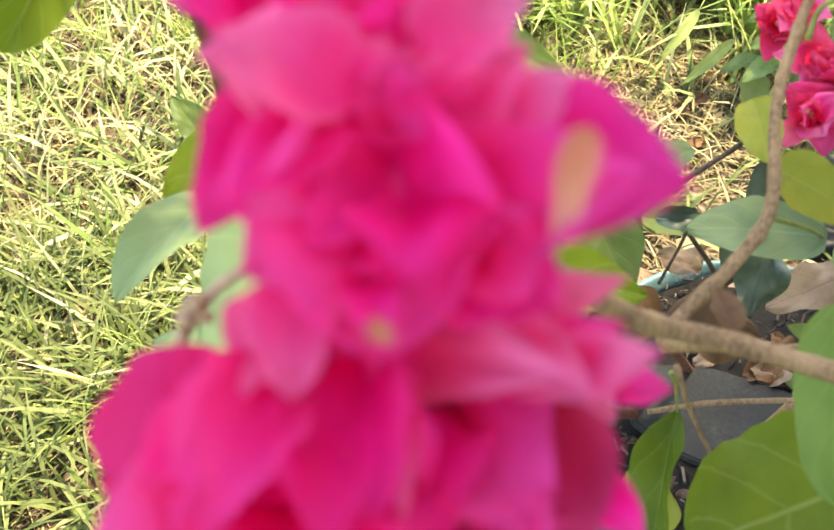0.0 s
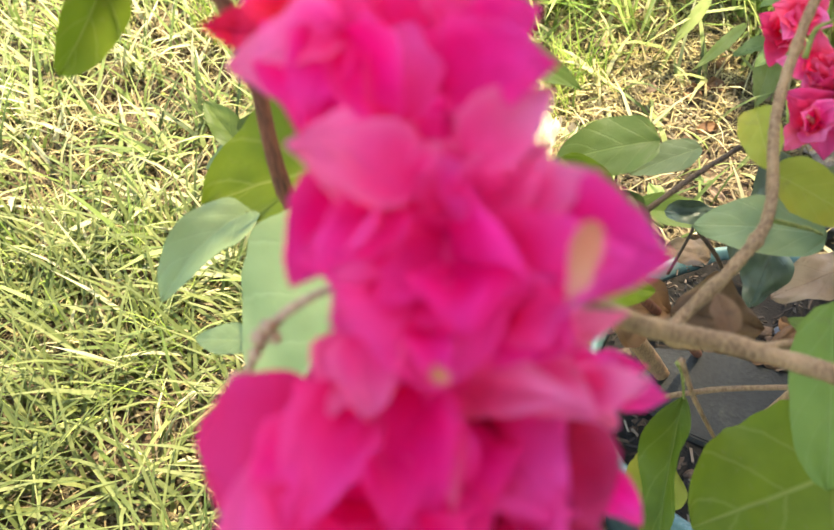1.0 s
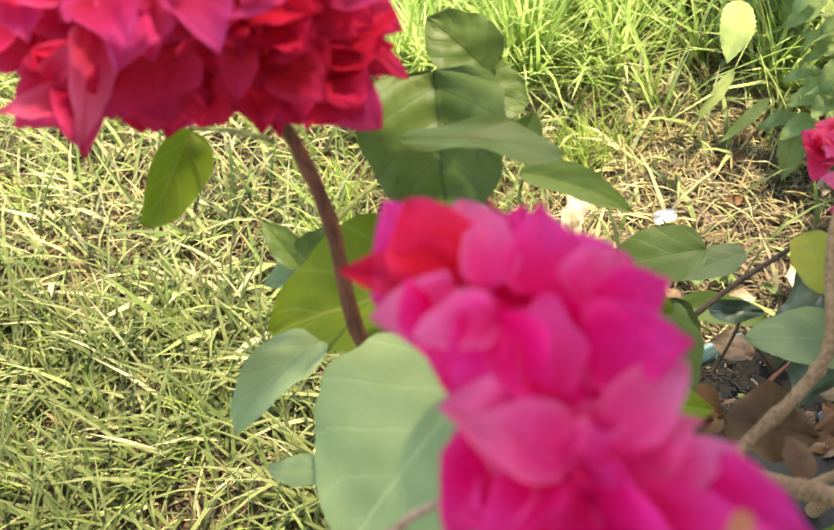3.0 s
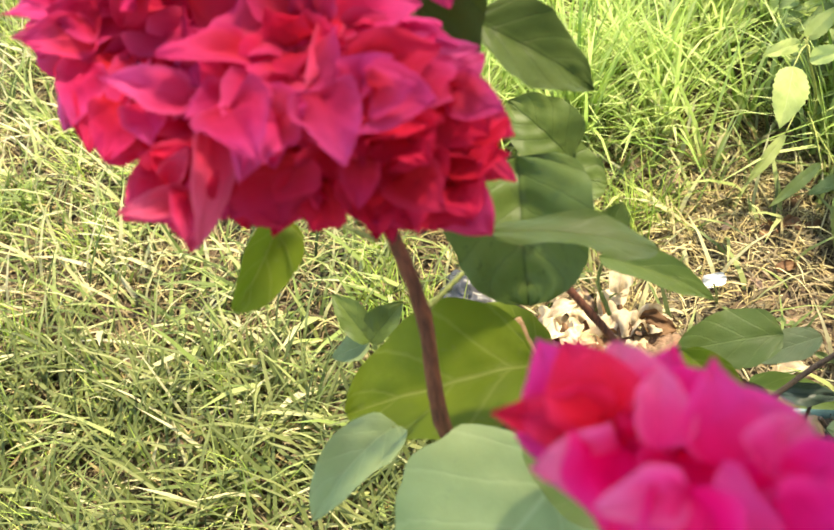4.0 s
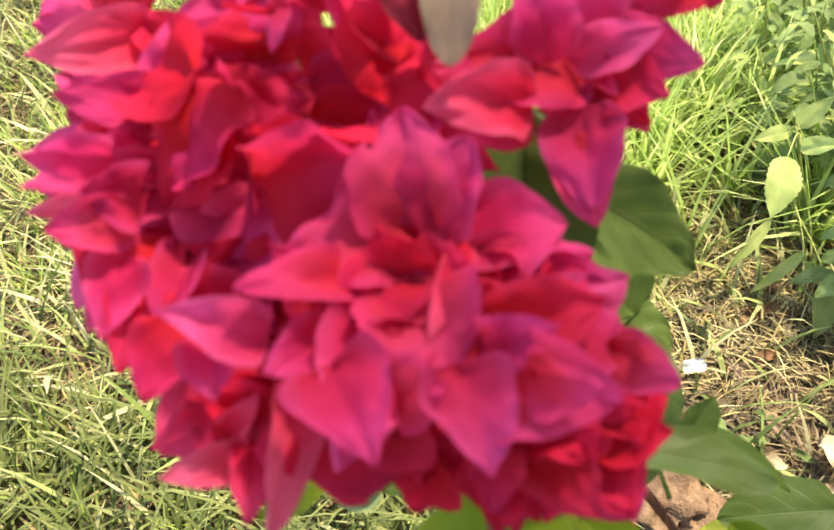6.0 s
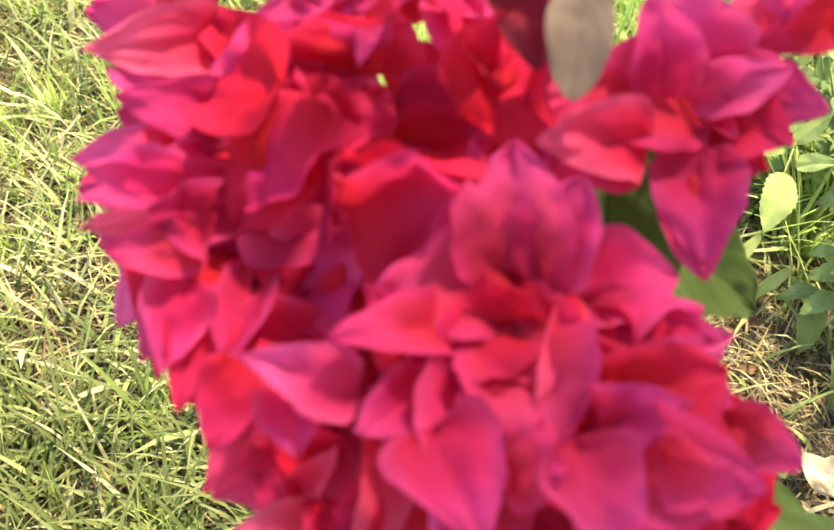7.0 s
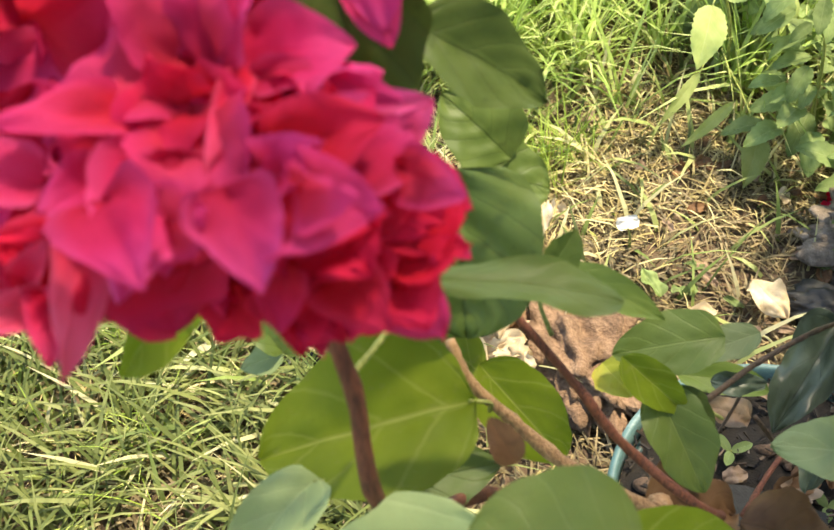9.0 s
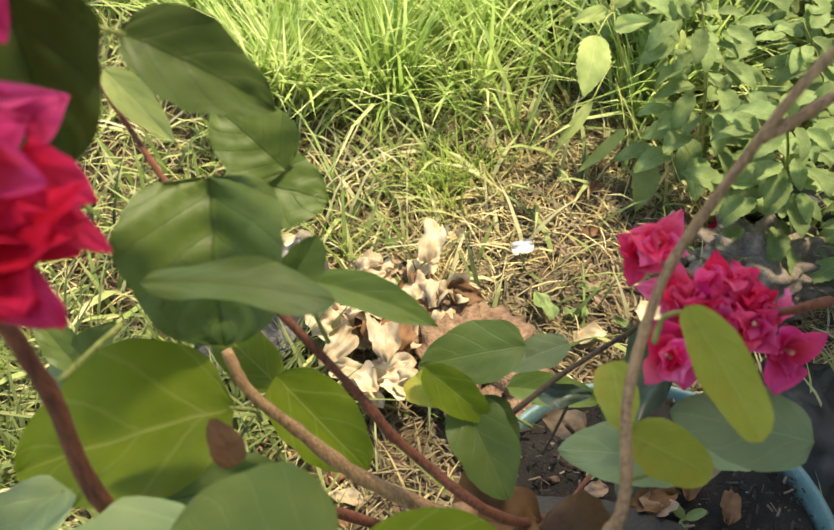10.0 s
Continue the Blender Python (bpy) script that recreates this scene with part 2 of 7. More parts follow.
SOIL = speckled("ground_soil", [(0.3, (0.02, 0.012, 0.008)), (0.5, (0.066, 0.04, 0.023)), (0.62, (0.14, 0.088, 0.052)), (0.75, (0.27, 0.2, 0.13))], 14.0)
TURF = speckled("ground_turf", [(0.3, (0.03, 0.035, 0.012)), (0.48, (0.075, 0.1, 0.025)), (0.6, (0.14, 0.16, 0.05)), (0.75, (0.26, 0.25, 0.11))], 3.0, fine=90.0, depth=0.02)
POTTING = speckled("potting_soil", [(0.35, (0.004, 0.003, 0.0025)), (0.55, (0.013, 0.009, 0.0065)), (0.7, (0.045, 0.03, 0.02))], 60.0)
CLUMP = speckled("soil_clump", [(0.3, (0.03, 0.018, 0.012)), (0.55, (0.14, 0.085, 0.055)), (0.7, (0.3, 0.2, 0.14))], 90.0)
ROCK = speckled("brown_rock", [(0.32, (0.05, 0.028, 0.016)), (0.45, (0.13, 0.075, 0.045)), (0.58, (0.22, 0.135, 0.085)), (0.72, (0.34, 0.23, 0.15))], 34.0, fine=220.0, depth=0.012)
GREYSOIL = speckled("grey_soil", [(0.3, (0.06, 0.045, 0.035)), (0.5, (0.16, 0.125, 0.1)), (0.65, (0.27, 0.22, 0.18)), (0.78, (0.4, 0.34, 0.29))], 60.0, fine=320.0, depth=0.006)
SLATE = speckled("dark_slate", [(0.3, (0.012, 0.011, 0.01)), (0.55, (0.025, 0.024, 0.022)), (0.66, (0.045, 0.042, 0.036)), (0.75, (0.14, 0.12, 0.09))], 30.0, rough=0.8, fine=260.0)
GREYSTONE = speckled("grey_stone", [(0.3, (0.12, 0.11, 0.11)), (0.55, (0.24, 0.23, 0.24)), (0.75, (0.36, 0.34, 0.34))], 40.0, rough=0.8)
PAPER = speckled("white_paper", [(0.3, (0.7, 0.7, 0.68)), (0.7, (0.85, 0.85, 0.83))], 80.0, rough=0.8, strength=0.3, depth=0.001)
TEAL = speckled("teal_plastic", [(0.3, (0.05, 0.115, 0.115)), (0.55, (0.1, 0.195, 0.195)), (0.75, (0.3, 0.38, 0.37))], 35.0, rough=0.5, strength=0.25, depth=0.001)
TEAL_DARK = speckled("dark_teal_plastic", [(0.3, (0.012, 0.03, 0.034)), (0.55, (0.025, 0.06, 0.066)), (0.75, (0.08, 0.12, 0.12))], 35.0, rough=0.5, strength=0.25, depth=0.001)
BLACK_FILM = speckled("black_film", [(0.3, (0.004, 0.004, 0.0045)), (0.6, (0.009, 0.009, 0.01)), (0.8, (0.022, 0.022, 0.025))], 40.0, rough=0.5, strength=0.6, depth=0.003)
GREY_FILM = speckled("grey_film", [(0.3, (0.02, 0.02, 0.022)), (0.55, (0.07, 0.07, 0.075)), (0.75, (0.2, 0.2, 0.21))], 40.0, rough=0.25, strength=0.6, depth=0.003)
CREAM = speckled("cream_floret", [(0.3, (0.6, 0.4, 0.3)), (0.7, (0.8, 0.65, 0.45))], 300.0, rough=0.6, strength=0.2, depth=0.0005)
TUBE = speckled("floret_tube", [(0.3, (0.5, 0.05, 0.1)), (0.7, (0.7, 0.3, 0.2))], 200.0, rough=0.6, strength=0.2, depth=0.0005)


PLASTER = speckled("plaster", [(0.3, (0.4, 0.38, 0.34)), (0.6, (0.55, 0.52, 0.47)), (0.75, (0.62, 0.6, 0.55))], 6.0, rough=0.9, fine=200.0, strength=0.3, depth=0.003)


def mulch_material():
    n = Nodes("mulch_bits")
    pick = n.add("ShaderNodeNewGeometry").outputs["Random Per Island"]
    col = n.ramp(pick, [(0.0, (0.01, 0.007, 0.006)), (0.6, (0.026, 0.017, 0.011)), (0.86, (0.07, 0.044, 0.028)), (0.96, (0.15, 0.105, 0.075)), (1.0, (0.28, 0.23, 0.18))])
    return n.surface(col, 0.85, n.bump(n.noise(500.0, 3, n.coords()), 0.5, 0.001))


MULCH = mulch_material()


def grass_material(name, stops, through=0.35):
    n = Nodes(name)
    pick = n.add("ShaderNodeNewGeometry").outputs["Random Per Island"]
    patch = n.math("MULTIPLY", n.math("SUBTRACT", n.noise(5.0, 4, n.coords()), 0.5), 1.1)
    col = n.ramp(n.math("ADD", n.math("ADD", n.math("MULTIPLY", pick, 0.8), 0.08), patch, clamp=True), stops)
    col = n.mix(n.math("MULTIPLY", n.noise(300.0, 2, n.coords()), 0.2), col, (0.4, 0.42, 0.2))
    return n.surface(col, 0.55, None, through, col, specular=0.3)


GRASS = grass_material("grass_mixed", [(0.0, (0.03, 0.05, 0.014)), (0.2, (0.085, 0.135, 0.032)), (0.42, (0.2, 0.28, 0.07)), (0.58, (0.35, 0.4, 0.15)), (0.72, (0.47, 0.46, 0.24)), (0.86, (0.54, 0.5, 0.31)), (1.0, (0.61, 0.56, 0.4))])
STRAW = grass_material("grass_straw", [(0.0, (0.18, 0.115, 0.045)), (0.35, (0.38, 0.295, 0.13)), (0.7, (0.53, 0.445, 0.23)), (1.0, (0.66, 0.58, 0.36))], through=0.2)
FRESH = grass_material("grass_fresh", [(0.0, (0.2, 0.34, 0.06)), (0.5, (0.48, 0.62, 0.19)), (1.0, (0.72, 0.77, 0.4))], through=0.5)
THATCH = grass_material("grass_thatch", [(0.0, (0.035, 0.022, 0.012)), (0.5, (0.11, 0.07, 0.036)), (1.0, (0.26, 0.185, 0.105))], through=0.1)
# dark green that carries the half shade of the near-left lawn
DEEP = grass_material("grass_deep", [(0.0, (0.04, 0.065, 0.016)), (0.5, (0.12, 0.155, 0.04)), (1.0, (0.25, 0.27, 0.1))])
TUFT = grass_material("grass_tuft", [(0.0, (0.16, 0.29, 0.035)), (0.5, (0.34, 0.47, 0.08)), (1.0, (0.5, 0.57, 0.18))])

# ---- building blocks ----
PLACED = {}


def thing(name, place, label, category, group="", kind=""):
    ob = new(name)
    ob.empty_display_size = 0.02
    ob.location = place
    PLACED[ob] = Matrix.Translation(place)
    return tagged(ob, label, category, group, kind)


def part(name, mesh, material, parent, label="", at=None, kind=""):
    """Links a mesh or bmesh as one object under a thing or part; at is its pose in the world."""
    if isinstance(mesh, bmesh.types.BMesh):
        data = bpy.data.meshes.new(name)
        mesh.to_mesh(data)
        mesh.free()
        mesh = data
    if material and not mesh.materials:
        mesh.materials.append(material)
    ob = new(name, mesh)
    at = at or Matrix.Identity(4)
    PLACED[ob] = at
    if parent:
        ob.parent = parent
        ob.matrix_basis = PLACED[parent].inverted() @ at
    else:
        ob.matrix_basis = at
    return tagged(ob, label, kind=kind)


def smooth(bm):
    for f in bm.faces:
        f.smooth = True
    return bm


def blade(length, width, fold=12, curl=20, heel=0.5, point=0.8, wave=0.0, cup=0.0, twist=0.0, long=14, wide=8, teeth=0.0, dents=0.0, seed=0, crumple=0.0, ragged=0.09):
    """A leaf blade along +x with its face to +z: outline, fold along the midrib, curl, wavy rim, grooves along the side veins."""
    rnd = random.Random(seed)
    bm = bmesh.new()
    layer = bm.loops.layers.uv.new("blade")
    peak = heel / (heel + point)
    top = peak ** heel * (1 - peak) ** point
    ph = rnd.uniform(0, 6.3)
    grid, x, z = [], 0.0, 0.0
    for i in range(long + 1):
        u = i / long
        bend = radians(curl) * (u - 0.35)
        if i:
            x += length / long * math.cos(bend)
            z -= length / long * math.sin(bend)
        half = width / 2 * max(u, 0.0) ** heel * max(1 - u, 0.0) ** point / top
        half *= 1 + teeth * (1 if i % 2 else -1)
        half = max(half, width * 0.012)
        row = []
        for j in range(wide + 1):
            v = 2 * j / wide - 1
            w = half * v * (1 + ragged * (noise.noise(Vector((u * 3.2 + seed * 0.37, 5.0 if v > 0 else -5.0, seed * 0.61))) + 0.5 * noise.noise(Vector((u * 9 + seed * 0.7, 5.0 if v > 0 else -5.0, seed * 0.31))))) * math.cos(radians(fold))
            up = half * abs(v) * math.sin(radians(fold)) + cup * half * v * v
            up += wave * half * v * abs(v) * math.sin(u * 9 + ph + (2 if v > 0 else 0))
            up -= dents * width * 0.02 * math.sin((u - 0.42 * abs(v) ** 1.4) * 6.283 * 4.2)
            if j == wide // 2:
                up -= dents * width * 0.02
            up += crumple * width * (noise.noise(Vector((u * 2.6 + seed * 1.3, v * 1.5, seed * 0.7))) + 0.5 * noise.noise(Vector((u * 6 + seed, v * 3.5, seed * 0.3))))
            a = radians(twist) * u
            row.append((bm.verts.new((x + up * math.sin(bend), w * math.cos(a) - up * math.sin(a), z + up * math.cos(bend) * math.cos(a) + w * math.sin(a))), (u, (v + 1) / 2)))
        grid.append(row)
    for i in range(long):
        for j in range(wide):
            ring = (grid[i][j], grid[i + 1][j], grid[i + 1][j + 1], grid[i][j + 1])
            f = bm.faces.new([r[0] for r in ring])
            f.smooth = True
            for loop, r in zip(f.loops, ring):
                loop[layer].uv = r[1]
    return bm


def aim(base, tip, normal):
    """The pose with x from base to tip and z as near the normal as it goes."""
    x = (Vector(tip) - Vector(base)).normalized()
    y = Vector(normal).cross(x).normalized()
    z = x.cross(y)
    m = Matrix((x, y, z)).transposed().to_4x4()
    m.translation = base
    return m


def tube(points, radii, sides=8, knots=0.0, seed=1, steps=6):
    """A rounded stem through points, tapering by radii, with small knots."""
    rnd = random.Random(seed)
    pts = [Vector(p) for p in points]
    full = [2 * pts[0] - pts[1]] + pts + [2 * pts[-1] - pts[-2]]
    line, size = [], []
    for k in range(1, len(full) - 2):
        p0, p1, p2, p3 = full[k - 1:k + 3]
        last = k == len(full) - 3
        for s in range(steps + (1 if last else 0)):
            t = s / steps
            line.append(0.5 * (2 * p1 + (p2 - p0) * t + (2 * p0 - 5 * p1 + 4 * p2 - p3) * t * t + (3 * p1 - p0 - 3 * p2 + p3) * t ** 3))
            size.append(radii[k - 1] * (1 - t) + radii[k] * t)
    bm = bmesh.new()
    rings, side = [], Vector((1, 0.13, 0.21))
    for i, c in enumerate(line):
        way = (line[min(i + 1, len(line) - 1)] - line[max(i - 1, 0)]).normalized()
        side = (side - way * side.dot(way)).normalized()
        other = way.cross(side)
        bulge = 1 + (knots if rnd.random() < 0.2 else 0) + rnd.uniform(-0.05, 0.05)
        rings.append([bm.verts.new(c + (side * math.cos(a) + other * math.sin(a)) * size[i] * bulge * rnd.uniform(0.93, 1.07)) for a in (6.2832 * k / sides for k in range(sides))])
    for a, b in zip(rings, rings[1:]):
        for k in range(sides):
            bm.faces.new((a[k], a[(k + 1) % sides], b[(k + 1) % sides], b[k]))
    bm.faces.new(rings[0][::-1])
    bm.faces.new(rings[-1])
    return smooth(bm)


def lump(size, rough=0.25, seed=0, detail=2, flat=1.0, grain=1.5):
    """A stone or clod: an uneven rounded body with a flat underside."""
    bm = bmesh.new()
    bmesh.ops.create_icosphere(bm, subdivisions=detail, radius=1)
    shift = Vector((seed * 3.1, seed * 1.7, seed * 0.9))
    for v in bm.verts:
        d = noise.noise(v.co * grain + shift) + 0.5 * noise.noise(v.co * grain * 2.3 + shift)
        v.co = v.co * (1 + rough * d)
        v.co = Vector((v.co.x * size[0], v.co.y * size[1], max(v.co.z, -0.6) * size[2] * flat))
    return smooth(bm)


# ---- ground ----
def ground_height(x, y):
    p = Vector((x * 2.2, y * 2.2, 0))
    return 0.018 * noise.noise(p) + 0.008 * noise.noise(p * 4)


def outside(x, y):
    """Distance from the garden bed and its lawn, with an uneven edge."""
    d = Vector((max(-1.7 - x, x - 1.1, 0), max(0.2 - y, y - 2.4, 0))).length
    return max(0.0, d + 0.25 * noise.noise(Vector((x * 1.6, y * 1.6, 9))))


def build_ground():
    bm = bmesh.new()
    steps = [-400, -120, -40, -14, -7, -4.5, -3.2] + [-2.5 + 0.05 * i for i in range(101)] + [3.2, 4.5, 7, 14, 40, 120, 400]
    rows = []
    for y in steps:
        rows.append([bm.verts.new((x, y + 1.2, ground_height(x, y + 1.2) if abs(x) < 3 and abs(y) < 3 else 0)) for x in steps])
    for a, b in zip(rows, rows[1:]):
        for i in range(len(a) - 1):
            f = bm.faces.new((a[i], a[i + 1], b[i + 1], b[i]))
            mid = f.calc_center_median()
            if outside(mid.x, mid.y) > 0.5 + 0.3 * noise.noise(mid * 1.5):
                f.material_index = 1
    ob = part("ground", smooth(bm), SOIL, None, kind="structure")
    ob.data.materials.append(TURF)
    tagged(ob, "dry brown soil with straw and dead bits under patchy lawn", "ground")


build_ground()


def build_shade_wall():
    """An unseen plain wall, added on the sunny side to shade shrub and pot."""
    bm = bmesh.new()
    bmesh.ops.create_cube(bm, size=1)
    for v in bm.verts:
        v.co = Vector((1.3 + 0.2 * v.co.x, -0.775 + 4.73 * v.co.y, 2.58 + 5.2 * v.co.z))
    bmesh.ops.bevel(bm, geom=bm.edges[:], offset=0.01, segments=2, affect="EDGES")
    ob = part("unseen_shade_wall", bm, PLASTER, None, kind="structure")
    tagged(ob, "plain unseen plaster wall added to shade the shrub and pot", "wall")


build_shade_wall()


def bareness(x, y):
    """How thin the lawn is: the trodden patch and the soil round the pot."""
    a = math.exp(-(((x - 0.38) / 0.22) ** 2 + ((y - 1.22) / 0.3) ** 2))
    e = math.exp(-(((x - 0.5) / 0.2) ** 2 + ((y - 0.94) / 0.15) ** 2))
    b = math.exp(-(((x - 0.5) / 0.36) ** 2 + ((y - 0.62) / 0.4) ** 2))
    c = math.exp(-(((x + 0.32) / 0.42) ** 2 + ((y - 0.44) / 0.24) ** 2))
    d = math.exp(-(((x - 0.12) / 0.14) ** 2 + ((y - 0.86) / 0.16) ** 2))
    g = math.exp(-(((x + 0.06) / 0.07) ** 2 + ((y - 0.88) / 0.11) ** 2))
    h = math.exp(-(((x - 0.24) / 0.18) ** 2 + ((y - 0.7) / 0.15) ** 2))
    return min(1.0, h + a * 0.6 + b * 1.1 + c * 1.05 + d * 1.2 + e + g + 0.45 * max(0, noise.noise(Vector((x * 4, y * 4, 3)))))


def build_grass(name, label, material, count, area, size, lean, thin, keep, seed, tufts=0):
    """Blades as narrow tapered strips, folded over by their own weight."""
    rnd = random.Random(seed)
    verts, faces = [], []
    centres = [(rnd.uniform(area[0], area[1]), rnd.uniform(area[2], area[3])) for _ in range(tufts)]
    made = 0
    while made < count:
        if tufts:
            c = rnd.choice(centres)
            x, y = c[0] + rnd.gauss(0, 0.02), c[1] + rnd.gauss(0, 0.02)
        else:
            x, y = rnd.uniform(area[0], area[1]), rnd.uniform(area[2], area[3])
        made += 1
        if not keep(x, y, rnd):
            continue
        turn = rnd.uniform(0, 6.2832)
        dx, dy = math.cos(turn), math.sin(turn)
        tall = rnd.uniform(*size)
        lay = rnd.uniform(*lean)
        half = rnd.uniform(*thin) / 2
        z = ground_height(x, y) - 0.004
        k = len(verts)
        curl = rnd.uniform(-0.4, 0.4)
        px, py, up = x, y, z
        for s in range(4):
            t = s / 3
            w = half * (1 - t) ** 0.6 * (0.8 if s == 0 else 1)
            ang = lay * (0.35 + 0.9 * t)
            if s:
                px += dx * tall / 3 * math.sin(ang) - dy * curl * tall / 9
                py += dy * tall / 3 * math.sin(ang) + dx * curl * tall / 9
                up += tall / 3 * math.cos(ang)
            if s < 3:
                verts.append((px - dy * w, py + dx * w, max(up, z)))
                verts.append((px + dy * w, py - dx * w, max(up, z) + w * 0.4))
            else:
                verts.append((px, py, max(up, z)))
        faces += [(k, k + 1, k + 3, k + 2), (k + 2, k + 3, k + 5, k + 4), (k + 4, k + 5, k + 6)]
    mesh = bpy.data.meshes.new(name)
    mesh.from_pydata(verts, [], faces)
    ob = part(name, mesh, material, None, kind="stuff")
    tagged(ob, label, "grass")


def on_lawn(x, y, rnd):
    gap = 0.8 * noise.noise(Vector((x * 11, y * 11, 8))) + 0.8 * noise.noise(Vector((x * 27, y * 27, 2)))
    return rnd.random() > bareness(x, y) * 0.9 and gap > -0.14 and rnd.random() < math.exp(-(outside(x, y) / 0.6) ** 2) and not (x - 0.378) ** 2 + (y - 0.5) ** 2 < 0.018


def anywhere(x, y, rnd):
    return rnd.random() < math.exp(-(outside(x, y) / 0.6) ** 2) and not (x - 0.378) ** 2 + (y - 0.5) ** 2 < 0.018


def on_thatch(x, y, rnd):
    bare = 0.95 * math.exp(-(((x - 0.24) / 0.17) ** 2 + ((y - 0.7) / 0.14) ** 2))
    return anywhere(x, y, rnd) and rnd.random() > bare + 0.75 * math.exp(-(((x + 0.34) / 0.42) ** 2 + ((y - 0.34) / 0.27) ** 2)) + 0.97 * math.exp(-(((x - 0.47) / 0.26) ** 2 + ((y - 0.98) / 0.2) ** 2) ** 1.5) + 0.85 * math.exp(-(((x - 0.58) / 0.22) ** 2 + ((y - 0.5) / 0.3) ** 2)) + 0.9 * math.exp(-(((x - 0.12) / 0.12) ** 2 + ((y - 0.86) / 0.14) ** 2))


def on_tall(x, y, rnd):
    patch = ((x - 0.13) / 0.64) ** 2 + ((y - 2.06) / 0.8) ** 2 + 0.5 * noise.noise(Vector((x * 3, y * 3, 4)))
    return patch < 1 and rnd.random() > bareness(x, y) * 1.4


build_grass("lawn_grass", "short sunlit green and yellowing lawn grass", GRASS, 70000, (-2.7, 2.0, -0.6, 3.3), (0.05, 0.17), (0.55, 1.5), (0.0036, 0.0105), on_lawn, 11)
build_grass("dry_grass", "flattened pale straw among the lawn", STRAW, 40000, (-2.7, 2.0, -0.6, 3.3), (0.035, 0.11), (1.05, 1.65), (0.002, 0.0052), on_thatch, 12)
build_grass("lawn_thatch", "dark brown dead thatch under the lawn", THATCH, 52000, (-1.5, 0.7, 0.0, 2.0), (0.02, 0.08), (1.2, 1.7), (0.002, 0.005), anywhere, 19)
build_grass("fallen_straw", "pale trampled straw and dead stalks on bare soil", STRAW, 8500, (0.02, 0.85, 0.75, 1.55), (0.02, 0.08), (1.4, 1.75), (0.0014, 0.0036), on_thatch, 16)
build_grass("tall_grass", "long fresh arching grass blades in tufts", FRESH, 18500, (-0.65, 0.9, 1.22, 3.05), (0.13, 0.34), (0.3, 1.35), (0.0045, 0.0105), on_tall, 13, tufts=190)
build_grass("grass_tufts", "fresh green grass tufts standing above the lawn", TUFT, 9000, (-1.6, 0.2, 0.3, 2.4), (0.05, 0.13), (0.3, 1.2), (0.002, 0.004), on_lawn, 14, tufts=160)
# only over the near-left lawn, darkened in colour as if shaded
build_grass("long_grass", "long grass blades over the near lawn, dark green standing in for shade", DEEP, 4200, (-1.1, 0.05, 0.0, 0.8), (0.08, 0.19), (0.6, 1.4), (0.004, 0.0085), anywhere, 20, tufts=420)
build_grass("lawn_leaves", "small broad clover-like leaves low in the lawn", TUFT, 5000, (-1.9, 0.3, 0.15, 2.7), (0.014, 0.034), (0.8, 1.6), (0.006, 0.012), on_lawn, 18)
build_grass("far_grass", "rough lawn running on beyond the garden bed", GRASS, 60000, (-6, 6, -5, 7), (0.07, 0.17), (0.5, 1.4), (0.008, 0.02), lambda x, y, rnd: rnd.random() > math.exp(-(outside(x, y) / 0.28) ** 2) and rnd.random() < 1.4 - 0.2 * outside(x, y), 15)

# ---- weeds ----
WEED_BLADES = []
SLIM_BLADES = []
for store, long_side, broad, skin in ((WEED_BLADES, 0.062, 0.031, LEAF_WEED), (SLIM_BLADES, 0.055, 0.017, LEAF_PALE)):
    for k in range(4):
        made = blade(long_side, broad, fold=10 + 4 * k, curl=15 + 14 * k, heel=0.6, point=0.8, wave=0.12, long=14, wide=4, teeth=0.07, dents=0.6, seed=k, crumple=0.05)
        data = bpy.data.meshes.new("weed_leaf")
        made.to_mesh(data)
        made.free()
        data.materials.append(skin)
        store.append(data)


def weed(x, y, tall, lean, turn, count, seed, scale=1.0, blades=WEED_BLADES):
    rnd = random.Random(seed)
    base = Vector((x, y, ground_height(x, y) - 0.01))
    ob = thing("weed", base, "leafy green weed with toothed pointed leaves", "weed", "weeds beside the lawn")
    over = Vector((math.cos(turn), math.sin(turn), 0)) * lean
    top = base + over + Vector((0, 0, tall))
    mid = base + over * 0.3 + Vector((0, 0, tall * 0.55))
    part("stem", tube([base, mid, top], [0.003, 0.0025, 0.0012], 6, 0.2, seed, 5), TWIG_GREEN, ob)
    for k in range(count):
        t = 0.15 + 0.85 * (k / count)
        root = base.lerp(mid, t / 0.55) if t < 0.55 else mid.lerp(top, (t - 0.55) / 0.45)
        a = k * 2.4 + rnd.uniform(-0.5, 0.5)
        way = Vector((math.cos(a), math.sin(a), rnd.uniform(-0.25, 0.45)))
        reach = rnd.uniform(0.01, 0.075) * (1.25 - t * 0.6)
        start = root + way.normalized() * reach
        m = aim(start, start + way + Vector((0, 0, rnd.uniform(-0.7, 0.1))), (rnd.uniform(-0.3, 0.3), rnd.uniform(-0.5, 0.1), 1))
        s = scale * rnd.uniform(0.65, 1.15) * (1.15 - 0.4 * t)
        part("leaf", rnd.choice(blades), None, ob, at=m @ Matrix.Scale(s, 4))
    return ob


weed_rnd = random.Random(5)
for k in range(26):
    row, col = divmod(k, 5)
    wx = 0.52 + col * 0.13 + weed_rnd.uniform(-0.05, 0.05) - 0.02 * row + (0.12, 0.09, 0.05, 0.03, 0.0, 0.0)[row]
    wy = 1.12 + row * 0.21 + weed_rnd.uniform(-0.06, 0.06)
    weed(wx, wy, weed_rnd.uniform(0.24, 0.4) * (0.85 if col == 0 else 1), weed_rnd.uniform(0.04, 0.13), weed_rnd.uniform(2.4, 4.6), 72, 100 + k, 1.08)

